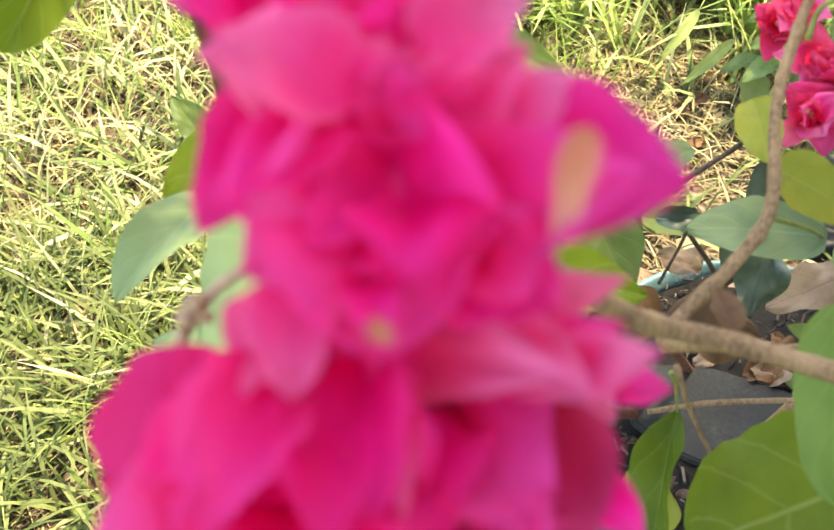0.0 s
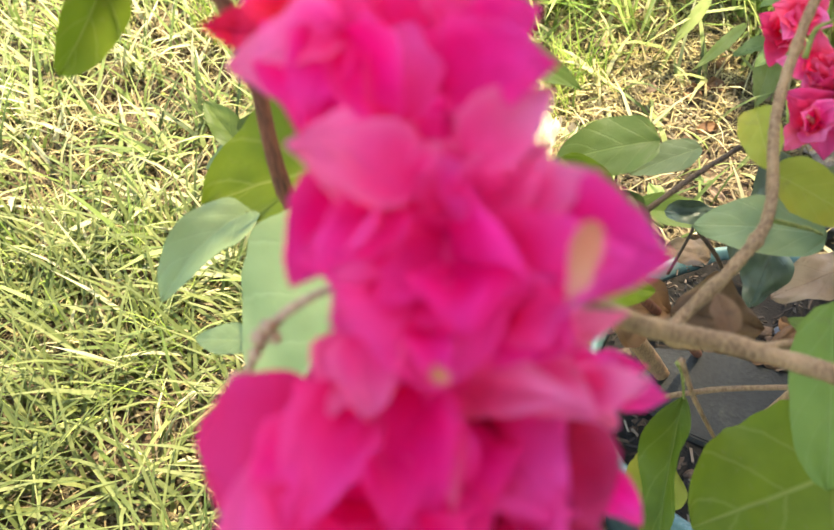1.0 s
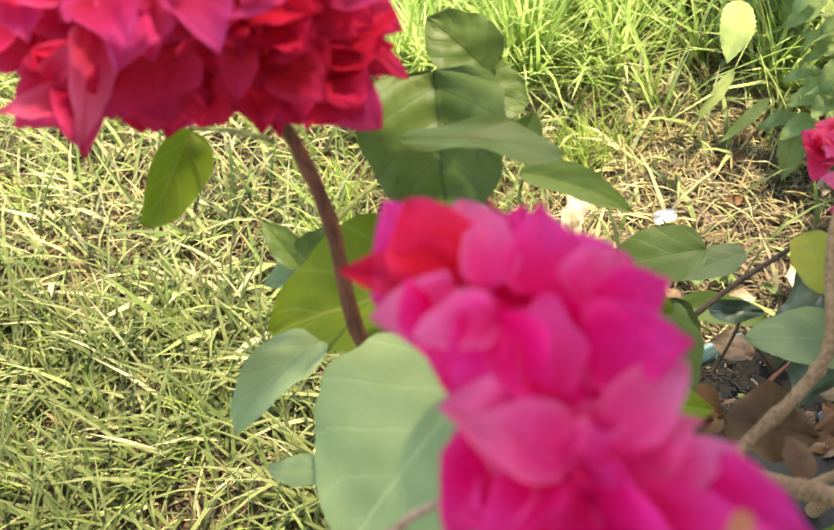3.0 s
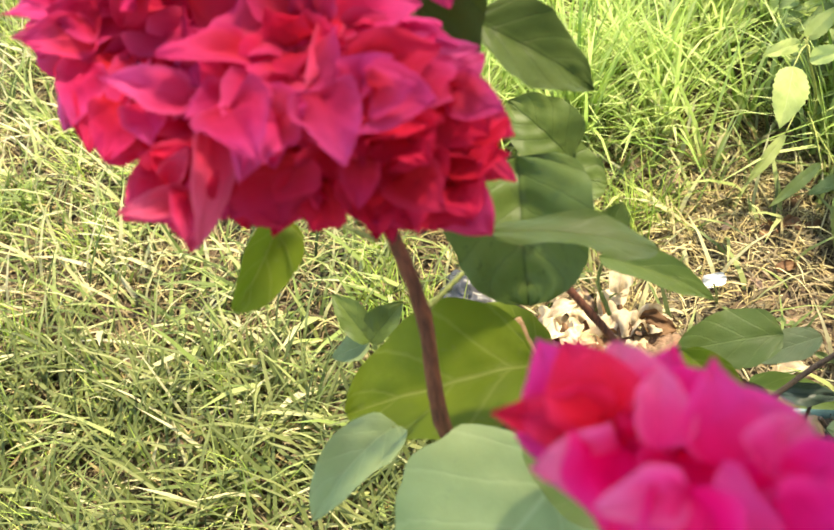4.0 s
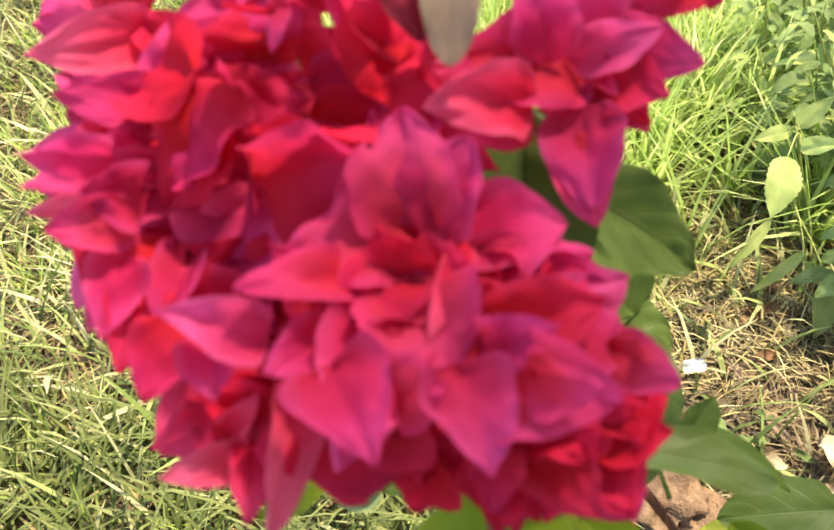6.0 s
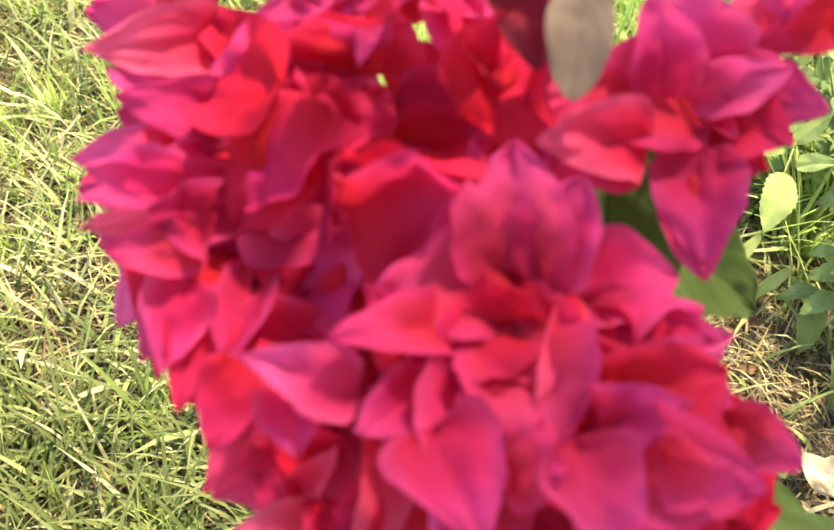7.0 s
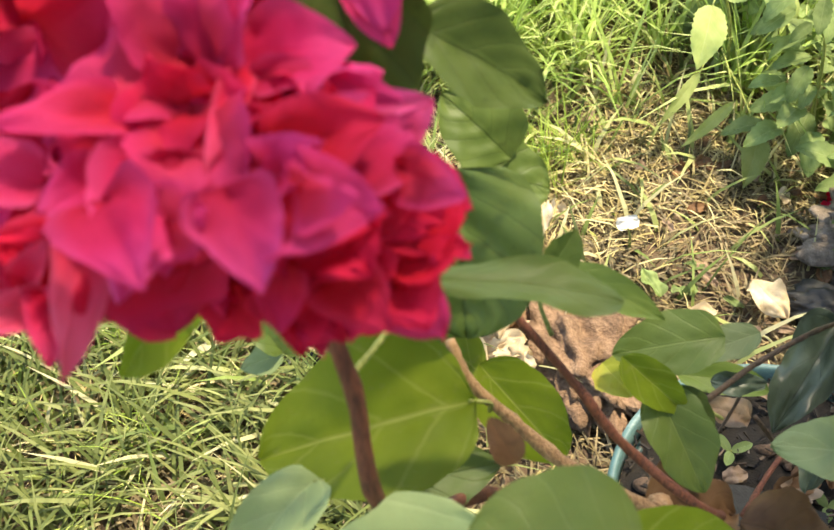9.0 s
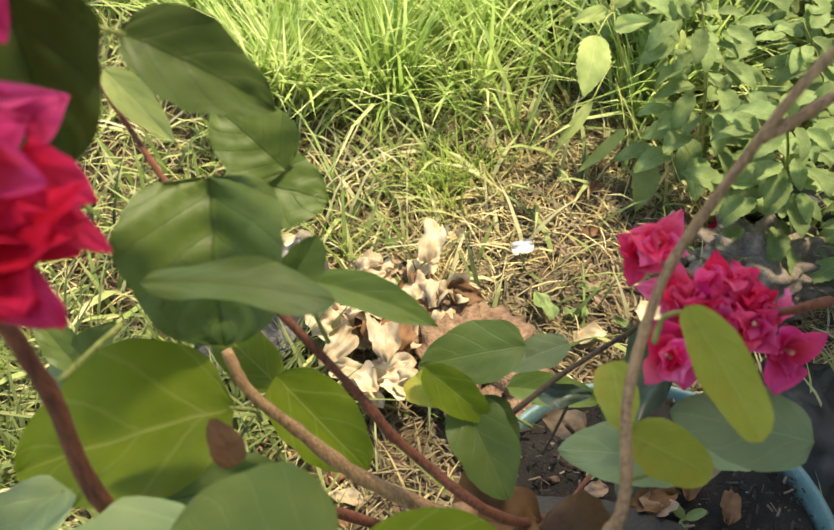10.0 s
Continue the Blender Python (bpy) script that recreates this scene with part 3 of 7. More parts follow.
for k, (wx, wy) in enumerate(((0.46, 1.55), (0.55, 1.72), (0.4, 1.85), (0.52, 2.0), (0.66, 2.25), (0.38, 2.2), (0.8, 2.35), (0.95, 2.2))):
    weed(wx, wy, weed_rnd.uniform(0.2, 0.32), weed_rnd.uniform(0.02, 0.08), weed_rnd.uniform(0, 6.2), 40, 140 + k, 0.9)

for k in range(12):
    wx, wy = weed_rnd.uniform(0.34, 0.66), weed_rnd.uniform(1.5, 2.3)
    weed(wx, wy, weed_rnd.uniform(0.2, 0.34), weed_rnd.uniform(0.02, 0.1), weed_rnd.uniform(0, 6.2), 34, 170 + k, 1.0, SLIM_BLADES)

# a pale young plant at the edge of the weeds, with a few large drooping leaves
PALE_ROOT = Vector((0.44, 1.42, 0.0))
pale_weed = thing("weed", PALE_ROOT, "pale yellow-green weed with large drooping toothed leaves", "weed", "weeds beside the lawn")
pale_top = Vector((0.390, 1.383, 0.231))
part("stem", tube([PALE_ROOT - Vector((0, 0, 0.02)), PALE_ROOT.lerp(pale_top, 0.5) + Vector((0.012, 0, 0)), pale_top], [0.0035, 0.0028, 0.0018], 7, 0.2, 3, 6), TWIG_GREEN, pale_weed)
for k, (a, b, wide) in enumerate((((0.354, 1.240, 0.279), (0.343, 1.167, 0.226), 0.05), ((0.468, 1.226, 0.068), (0.452, 1.153, 0.029), 0.042), ((0.431, 1.281, 0.086), (0.359, 1.219, 0.039), 0.02), ((0.373, 1.300, 0.123), (0.320, 1.229, 0.071), 0.02), ((0.392, 1.406, 0.230), (0.428, 1.397, 0.291), 0.03), ((0.385, 1.403, 0.223), (0.329, 1.375, 0.216), 0.026), ((0.392, 1.346, 0.230), (0.439, 1.317, 0.263), 0.03))):
    a, b = Vector(a), Vector(b)
    joint = PALE_ROOT.lerp(pale_top, max(0.05, min(1.0, (a.z + 0.01) / pale_top.z)))
    frond = part("leaf", blade((b - a).length, wide, 14, 30, 0.6, 1.0, 0.15, long=22, wide=8, teeth=0.05, dents=0.6, seed=700 + k, crumple=0.04), LEAF_PALE, pale_weed, at=aim(a, b, (0.1, -0.7, 0.7)))
    part("petiole", tube([joint, joint.lerp(a, 0.5) + Vector((0, 0, 0.008)), a], [0.0016, 0.0013, 0.001], 6, 0, k, 4), TWIG_GREEN, frond)

# ---- pot ----
POT = Vector((0.378, 0.5, 0.0))


def spin(profile, sides=72, shape=None):
    """A turned body; shape(angle, k) may push the outline in and out."""
    bm = bmesh.new()
    rings = []
    for k, (r, z) in enumerate(profile):
        rings.append([bm.verts.new((r * math.cos(a), r * math.sin(a), z)) for a in (6.2832 * s / sides for s in range(sides))])
    for a, b in zip(rings, rings[1:]):
        for s in range(sides):
            bm.faces.new((a[s], a[(s + 1) % sides], b[(s + 1) % sides], b[s]))
    bm.faces.new(rings[0][::-1])
    bm.faces.new(rings[-1])
    return smooth(bm)


pot = thing("flower_pot", POT, "weathered teal plastic flower pot filled with soil", "flower pot")
part("pot_body", spin([(0.105, 0.0), (0.112, 0.004), (0.128, 0.12), (0.14, 0.24), (0.141, 0.258), (0.134, 0.259), (0.124, 0.13), (0.108, 0.03)]), TEAL_DARK, pot, at=Matrix.Translation(POT))
bm = bmesh.new()
rim_profile = [(0.143, 0.258), (0.15, 0.257), (0.1545, 0.264), (0.1545, 0.278), (0.151, 0.2815), (0.1475, 0.279), (0.1455, 0.266)]
rings = [[bm.verts.new((r * math.cos(a), r * math.sin(a), z)) for a in (6.2832 * s / 80 for s in range(80))] for r, z in rim_profile]
for a, b in zip(rings, rings[1:] + rings[:1]):
    for s in range(80):
        bm.faces.new((a[s], a[(s + 1) % 80], b[(s + 1) % 80], b[s]))
part("rim", smooth(bm), TEAL, pot, "pale worn teal rolled rim", at=Matrix.Translation(POT))

bm = bmesh.new()
rings = []
for r in [0.0] + [0.013 * k for k in range(1, 12)]:
    rings.append([bm.verts.new((r * math.cos(a), r * math.sin(a), 0.264 + 0.014 * noise.noise(Vector((r * math.cos(a) * 25, r * math.sin(a) * 25, 5))) + 0.006 * noise.noise(Vector((r * math.cos(a) * 90, r * math.sin(a) * 90, 5))))) for a in (6.2832 * s / 60 for s in range(60))])
for a, b in zip(rings, rings[1:]):
    for s in range(60):
        bm.faces.new((a[s], a[(s + 1) % 60], b[(s + 1) % 60], b[s]))
bmesh.ops.remove_doubles(bm, verts=bm.verts, dist=0.0001)
soil = part("soil", smooth(bm), POTTING, None, at=Matrix.Translation(POT))
tagged(soil, "dark crumbly damp potting soil in the teal pot", "soil")
clump_rnd = random.Random(8)
for k in range(46):
    a, r = clump_rnd.uniform(0, 6.28), 0.13 * clump_rnd.random() ** 0.6
    s = clump_rnd.uniform(0.003, 0.011)
    c = part("clod", lump((s, s * clump_rnd.uniform(0.6, 1), s * 0.7), 0.4, k, 2), clump_rnd.choice((CLUMP, POTTING, GREYSTONE, CLUMP)), None, at=Matrix.Translation(POT + Vector((r * math.cos(a), r * math.sin(a), 0.268))))
    tagged(c, "small crumb of soil and grit in the pot", "clod", "clods in the pot")

# ---- bougainvillea ----
plant = thing("bougainvillea", POT + Vector((0, 0, 0.22)), "bougainvillea with magenta and crimson papery bracts in a pot", "shrub")


def stem(points, radii, material, label="", sides=9, knots=0.15, seed=1, name="branch"):
    return part(name, tube(points, radii, sides, knots, seed), material, plant, label)


def leaf(base, tip, normal, width, material, fold=10, curl=15, heel=0.5, point=0.72, wave=0.12, twist=0, cup=0.0, stalk=None, seed=0, dents=0.32, label="", owner=None, crush=0.035):
    long = (Vector(tip) - Vector(base)).length * (1 + abs(curl) / 900)
    point = 0.28 + point * 0.78
    ob = part("leaf", blade(long, width, fold, curl, heel, point, wave, cup, twist, 26, 14, 0, dents, seed, crush, 0.09 + crush), material, owner or plant, label, at=aim(base, tip, normal))
    if stalk:
        way = (Vector(tip) - Vector(base)).normalized()
        mid = Vector(base).lerp(Vector(stalk), 0.5) - way * 0.003
        part("petiole", tube([stalk, mid, Vector(base) + way * 0.002], [0.0011, 0.0009, 0.0007], 6, 0, seed, 4), TWIG_GREEN, ob)
    return ob


def bract(owner, base, tip, normal, width, material, fold=14, curl=25, heel=0.4, point=0.78, wave=0.2, cup=0.15, twist=0, seed=0, label="", crush=0.2):
    long = (Vector(tip) - Vector(base)).length * (1 + abs(curl) / 700)
    point *= 1.0 + 0.45 * random.Random(seed).random()
    return part("bract", blade(long, width * 1.12, fold, curl, heel, point, wave * 1.1, cup, twist, 18, 12, 0, 0.18, seed, crush * 0.7, 0.14), material, owner, label, at=aim(base, tip, normal))


FLORET_SEED = [0]


def floret(place, facing, size, materials, spin_deg=0, spread=58, count=3, inner=0, tubes=1):
    """Three (or more) bracts round small tubes; a second, closer ring makes it double."""
    FLORET_SEED[0] += 1
    rnd = random.Random(FLORET_SEED[0])
    size *= 1.18
    f = Vector(facing).normalized()
    side = f.orthogonal().normalized()
    other = f.cross(side)
    place = Vector(place)
    foot = place - f * size * 0.55
    core = part("floret", tube([foot - f * size * 0.5, foot, place - f * size * 0.1], [0.0007, 0.0009, 0.0012], 6, 0, FLORET_SEED[0], 4), TUBE, plant)
    for k in range(count + inner):
        second = k >= count
        a = radians(spin_deg) + 6.2832 * (k - (count if second else 0)) / (inner if second else count) + (0.5 if second else 0) + rnd.uniform(-0.25, 0.25)
        open_by = radians((spread * 0.5 if second else spread) + rnd.uniform(-22, 22))
        out = side * math.cos(a) + other * math.sin(a)
        way = f * math.cos(open_by) + out * math.sin(open_by)
        long = size * (0.75 if second else 1) * rnd.uniform(0.88, 1.12)
        start = foot + out * rnd.uniform(0.0, 0.004) + f * rnd.uniform(-0.003, 0.004)
        bract(core, start, start + way * long, f * math.sin(open_by) - out * math.cos(open_by), long * rnd.uniform(0.72, 0.92), rnd.choice(materials), fold=rnd.uniform(5, 20), curl=rnd.uniform(10, 55), wave=rnd.uniform(0.1, 0.3), cup=rnd.uniform(0, 0.3), twist=rnd.uniform(-25, 25), seed=FLORET_SEED[0] * 10 + k)
    for k in range(tubes if FLORET_SEED[0] % 3 == 0 else 0):
        a = rnd.uniform(0, 6.28)
        end = place + (side * math.cos(a) + other * math.sin(a)) * size * 0.12
        part("floret_tube", tube([foot, foot.lerp(end, 0.6), end], [0.0008, 0.0011, 0.0009], 6, 0, k, 4), TUBE, core)
        star = bmesh.new()
        c = star.verts.new(f * 0.0004)
        ring = [star.verts.new((side * math.cos(6.2832 * s / 10) + other * math.sin(6.2832 * s / 10)) * (0.0012 if s % 2 else 0.0007) + f * (0.0005 if s % 2 else 0.0002)) for s in range(10)]
        for s in range(10):
            star.faces.new((c, ring[s], ring[(s + 1) % 10]))
        part("star", star, CREAM, core, "tiny cream flower star", at=Matrix.Translation(end))
    return core


def loose_bracts(owner, centre, radii, towards, count, size, materials, seed, wide=1.25):
    """Many single bracts shingled over a rounded head, on the side towards a direction."""
    rnd = random.Random(seed)
    c, face = Vector(centre), Vector(towards).normalized()
    made = 0
    while made < count:
        d = Vector((rnd.gauss(0, 1), rnd.gauss(0, 1), rnd.gauss(0, 1))).normalized()
        if math.acos(max(-1, min(1, d.dot(face)))) > wide:
            continue
        made += 1
        root = c + Vector((d.x * radii[0], d.y * radii[1], d.z * radii[2])) * rnd.uniform(0.62, 0.85)
        along = d.orthogonal().normalized()
        along = Matrix.Rotation(rnd.uniform(0, 6.28), 3, d) @ along
        way = along + d * rnd.uniform(0.1, 1.0)
        long = size * rnd.uniform(0.75, 1.2)
        bract(owner, root - way.normalized() * long * 0.4, root + way.normalized() * long * 0.6, d - along * rnd.uniform(0, 0.6), long * rnd.uniform(0.7, 1.0), rnd.choice(materials), fold=rnd.uniform(0, 22), curl=rnd.uniform(-10, 60), wave=rnd.uniform(0.1, 0.35), cup=rnd.uniform(-0.1, 0.3), twist=rnd.uniform(-35, 35), seed=seed * 100 + made)


# stems
STEM_FOOT = (0.1028, 0.2857, 0.6736)
stem([POT + Vector((-0.07, 0.0, 0.235)), (0.22, 0.43, 0.36), (0.14, 0.36, 0.55), STEM_FOOT, (0.0947, 0.2871, 0.7546), (0.0871, 0.2921, 0.783), (0.0813, 0.2893, 0.8087), (0.0578, 0.3208, 0.8416), (0.0427, 0.3376, 0.8705)], [0.005, 0.004, 0.0032, 0.0029, 0.0026, 0.0024, 0.002, 0.0016, 0.0012], BARK_RED, "smooth red-brown flowering shoot", seed=2)
stem([POT + Vector((-0.01, -0.02, 0.235)), (0.36, 0.4, 0.45), (0.33, 0.26, 0.63), (0.2899, 0.2349, 0.6935), (0.2469, 0.2318, 0.7124), (0.2183, 0.2176, 0.7369), (0.1914, 0.1834, 0.7979), (0.1794, 0.1722, 0.8231), (0.167, 0.188, 0.8288), (0.1618, 0.1967, 0.8292)], [0.006, 0.005, 0.004, 0.0029, 0.0029, 0.0026, 0.0022, 0.0019, 0.0016, 0.001], BARK_TAN, "bare tan branch arching to a flower spike", seed=3)
FORK = (0.238, 0.2737, 0.6558)
stem([(0.2475, 0.2335, 0.7098), FORK, (0.2574, 0.2917, 0.6766), (0.2659, 0.3038, 0.6922), (0.2644, 0.3287, 0.7129), (0.269, 0.3495, 0.7282), (0.2764, 0.3664, 0.7464), (0.2939, 0.3793, 0.7877), (0.3049, 0.3844, 0.8121), (0.3188, 0.3892, 0.8291)], [0.0023, 0.0026, 0.0025, 0.0022, 0.002, 0.0019, 0.0018, 0.0017, 0.0017, 0.0014], BARK_TAN, "knobbly tan branch with a bend", seed=4, knots=0.22)
stem([(0.2939, 0.3793, 0.7877), (0.3006, 0.3805, 0.7925), (0.3133, 0.3867, 0.8)], [0.002, 0.0018, 0.0016], BARK_TAN, "short side shoot", seed=5)
stem([POT + Vector((-0.05, 0.05, 0.235)), (0.2446, 0.3625, 0.5517), (0.1912, 0.3577, 0.6145), (0.1647, 0.3671, 0.646), (0.1346, 0.3807, 0.6748), (0.109, 0.397, 0.6905), (0.0834, 0.4134, 0.7113), (0.0511, 0.4399, 0.7447)], [0.004, 0.0026, 0.0023, 0.002, 0.0018, 0.0016, 0.0014, 0.001], BARK_RED, "dark red-brown slender shoot", seed=6)
stem([(0.212, 0.3553, 0.5609), (0.1671, 0.3495, 0.6063), (0.1395, 0.3544, 0.633), (0.1199, 0.3593, 0.6525), (0.1109, 0.3676, 0.6675)], [0.004, 0.0034, 0.0027, 0.0024, 0.0022], BARK_TAN, "thick tan cut branch stump", seed=7)
stem([POT + Vector((-0.08, 0.02, 0.235)), (0.2238, 0.3782, 0.5267), (0.212, 0.3553, 0.5609)], [0.007, 0.006, 0.006], BARK_TAN, seed=8)
stem([(0.2369, 0.4185, 0.5638), (0.2616, 0.4382, 0.5749), (0.286, 0.4494, 0.5922), (0.2939, 0.4386, 0.6208)], [0.0018, 0.0016, 0.0014, 0.001], BARK_DARK, "thin dark twig", name="twig", seed=9)
stem([(0.2549, 0.3455, 0.4916), (0.2888, 0.3499, 0.5021), (0.3333, 0.3532, 0.5098)], [0.0014, 0.0016, 0.0014], BARK_TAN, "thin dry twig", name="twig", seed=10)
stem([(0.2445, 0.2724, 0.6409), (0.2576, 0.283, 0.5958), (0.2788, 0.2947, 0.5376)], [0.0011, 0.001, 0.0008], BARK_TAN, "dry hanging stalk", name="twig", seed=18)
stem([(0.262, 0.4457, 0.4786), (0.2732, 0.4634, 0.5031), (0.2751, 0.4746, 0.5115)], [0.0011, 0.001, 0.0008], BARK_DARK, name="twig", seed=19)
stem([(0.2656, 0.381, 0.5173), (0.285, 0.4136, 0.5137), (0.3035, 0.4394, 0.505)], [0.0016, 0.0014, 0.001], BARK_RED, name="twig", seed=20)
stem([(0.2474, 0.234, 0.7102), (0.2781, 0.2769, 0.6514), (0.346, 0.3348, 0.5955)], [0.0017, 0.0018, 0.0018], BARK_TAN, seed=11)
stem([(0.2676, 0.423, 0.5494), (0.2833, 0.426, 0.5236), (0.2948, 0.4375, 0.4923)], [0.0014, 0.0014, 0.0013], BARK_DARK, name="twig", seed=12)
BUDS = stem([(0.1682, 0.1654, 0.8134), (0.1598, 0.1663, 0.8079), (0.1516, 0.1641, 0.8025), (0.1475, 0.1597, 0.7984), (0.1441, 0.1542, 0.7922)], [0.0007, 0.0008, 0.0009, 0.001, 0.0007], BARK_PALE, "dry spent flower stalk with small buds", name="twig", seed=13)
for k, (bud, r) in enumerate((((0.1493, 0.1605, 0.8026), 0.0014), ((0.1474, 0.1599, 0.7999), 0.0016), ((0.1501, 0.1604, 0.7998), 0.0012), ((0.1433, 0.1546, 0.7939), 0.0013), ((0.147, 0.1575, 0.7981), 0.0012))):
    part("bud", lump((r, r, r * 1.2), 0.3, k, 2), BARK_PALE, BUDS, at=Matrix.Translation(bud))
stem([(0.1669, 0.1615, 0.8106), (0.1623, 0.1597, 0.8036), (0.1579, 0.1563, 0.7979)], [0.0006, 0.0007, 0.0006], BARK_TAN, name="twig", seed=14)
stem([(0.0903, 0.298, 0.7418), (0.096, 0.3104, 0.7419), (0.0997, 0.3232, 0.7388)], [0.0012, 0.001, 0.0009], TWIG_GREEN, name="twig", seed=15)
stem([(0.0877, 0.2773, 0.7956), (0.0663, 0.2963, 0.7832), (0.0393, 0.313, 0.7702)], [0.0009, 0.0008, 0.0007], TWIG_GREEN, name="twig", seed=16)

# leaves round the crimson shoot
leaf((0.1251, 0.3334, 0.6803), (0.048, 0.3043, 0.669), (0.067, -0.3, 0.95), 0.068, LEAF_LIME, fold=28, curl=14, heel=0.42, point=0.5, seed=1, stalk=(0.1304, 0.3405, 0.6617))
leaf((0.0725, 0.2967, 0.6748), (0.0501, 0.2533, 0.676), (-0.143, -0.428, 0.892), 0.026, LEAF_GREY, fold=20, curl=60, heel=0.4, point=0.6, seed=2, stalk=(0.1, 0.2917, 0.6783))
leaf((0.1441, 0.2741, 0.6961), (0.0985, 0.221, 0.6497), (0.139, -0.31, 0.94), 0.085, LEAF_GREY, fold=5, curl=12, heel=0.4, point=0.5, seed=3, stalk=STEM_FOOT)
leaf((0.1783, 0.2576, 0.7243), (0.1305, 0.2641, 0.7245), (0.04, -0.25, 0.968), 0.048, LEAF_FRESH, fold=6, curl=16, heel=0.42, point=0.5, seed=45)
leaf((0.0874, 0.2455, 0.6601), (0.0611, 0.2474, 0.6541), (0.169, -0.251, 0.953), 0.013, LEAF_GREY, fold=10, curl=10, seed=4)
leaf((0.0357, 0.3176, 0.7656), (0.0279, 0.2851, 0.7483), (0.75, -0.45, 0.48), 0.025, LEAF_LIME, fold=36, curl=40, heel=0.5, point=0.55, seed=5)
SHOOT = (0.0292, 0.3823, 0.6212)
leaf(SHOOT, (0.0084, 0.3953, 0.6417), (0.44, -0.434, 0.786), 0.018, LEAF_DARK, fold=20, curl=15, seed=6)
leaf(SHOOT, (0.044, 0.4006, 0.6351), (-0.032, -0.407, 0.913), 0.02, LEAF_DARK, fold=28, curl=10, seed=7)
leaf(SHOOT, (0.0079, 0.3765, 0.612), (0.158, -0.354, 0.922), 0.015, LEAF_GREY, fold=10, curl=10, seed=8)
leaf((0.0994, 0.3756, 0.8124), (0.1425, 0.384, 0.7826), (0.207, -0.505, 0.82), 0.031, LEAF_DARK, fold=16, curl=30, heel=0.5, point=0.8, dents=0.5, seed=9, stalk=(0.0906, 0.3655, 0.8192))
leaf((0.0837, 0.352, 0.853), (0.0951, 0.3298, 0.7976), (0.368, -0.724, 0.589), 0.042, LEAF_DARK, fold=18, curl=10, heel=0.42, point=0.5, dents=0.6, seed=10)
leaf((0.1078, 0.4228, 0.7115), (0.1455, 0.4229, 0.7062), (0.204, -0.466, 0.861), 0.036, LEAF_DARK, fold=8, curl=35, heel=0.45, point=0.45, dents=0.5, seed=11)
leaf((0.1283, 0.4277, 0.7155), (0.0998, 0.4358, 0.7396), (0.038, -0.523, 0.852), 0.036, LEAF_DARK, fold=14, curl=25, heel=0.5, point=0.6, dents=0.5, seed=12)
leaf((0.1095, 0.3912, 0.7417), (0.1197, 0.3465, 0.7016), (0.05, -0.75, 0.66), 0.069, LEAF_DARK, fold=28, curl=28, heel=0.34, point=0.34, dents=0.8, seed=13)
leaf((0.1109, 0.3228, 0.7606), (0.1681, 0.3278, 0.7586), (-0.016, -0.05, 1), 0.017, LEAF_MID, fold=8, curl=28, heel=0.45, point=0.1, wave=0.35, dents=0.4, seed=14)
leaf((0.0572, 0.4359, 0.7541), (0.0824, 0.4277, 0.7275), (0.4, -0.7, 0.6), 0.014, LEAF_PALE, fold=12, curl=25, seed=50)
leaf((0.1454, 0.358, 0.7255), (0.1549, 0.3686, 0.7394), (0.578, -0.58, 0.574), 0.018, LEAF_MID, fold=15, curl=20, seed=17)
leaf((0.1454, 0.3904, 0.6891), (0.1973, 0.3835, 0.6798), (0.117, -0.317, 0.941), 0.019, LEAF_MID, fold=25, curl=45, heel=0.5, point=0.75, seed=18, stalk=(0.1522, 0.377, 0.6661))
# leaves on the slender shoot
leaf((0.2393, 0.4316, 0.6059), (0.1865, 0.4211, 0.5959), (-0.014, -0.401, 0.916), 0.032, LEAF_MID, fold=10, curl=18, heel=0.42, point=0.5, seed=19)
leaf((0.2649, 0.4555, 0.5811), (0.2274, 0.441, 0.5705), (-0.043, -0.292, 0.956), 0.02, LEAF_SAGE, fold=12, curl=10, seed=20)
leaf((0.2095, 0.4114, 0.5854), (0.2363, 0.3702, 0.5593), (-0.029, -0.411, 0.911), 0.034, LEAF_MID, fold=16, curl=12, heel=0.45, point=0.5, seed=21, stalk=(0.2479, 0.4141, 0.558))
leaf((0.1214, 0.39, 0.6194), (0.1668, 0.368, 0.5784), (-0.056, -0.467, 0.882), 0.038, LEAF_LIME, fold=14, curl=12, heel=0.4, point=0.42, seed=22)
leaf((0.1229, 0.3872, 0.615), (0.0848, 0.4139, 0.6257), (0.036, -0.473, 0.88), 0.026, LEAF_LIME, fold=12, curl=15, heel=0.45, point=0.5, seed=23)
leaf((0.1835, 0.4286, 0.5757), (0.1991, 0.412, 0.573), (0.02, -0.393, 0.919), 0.024, LEAF_YELLOW, fold=15, curl=20, seed=24)
leaf((0.1419, 0.2914, 0.7143), (0.1327, 0.2997, 0.7251), (-0.018, -0.39, 0.921), 0.011, LEAF_DEAD, fold=10, curl=20, heel=0.4, point=0.5, seed=25, label="small withered brown leaf")
leaf((0.0816, 0.3249, 0.6088), (0.137, 0.3476, 0.607), (0.036, -0.254, 0.967), 0.035, LEAF_DARK, fold=10, curl=12, seed=26)
leaf((0.2098, 0.3578, 0.5498), (0.2554, 0.3699, 0.5442), (-0.058, -0.095, 0.994), 0.05, LEAF_DEAD, fold=18, curl=30, wave=0.5, crush=0.12, seed=27, label="curled dead brown leaf")
leaf((0.2529, 0.3577, 0.5564), (0.2952, 0.3498, 0.5638), (-0.1, -0.3, 0.95), 0.04, LEAF_DEAD, fold=16, curl=40, wave=0.5, crush=0.14, seed=51, label="curled dead brown leaf")
leaf((0.1775, 0.2917, 0.6548), (0.2369, 0.3155, 0.6292), (-0.075, -0.242, 0.967), 0.03, LEAF_LIME, fold=15, curl=20, seed=28)
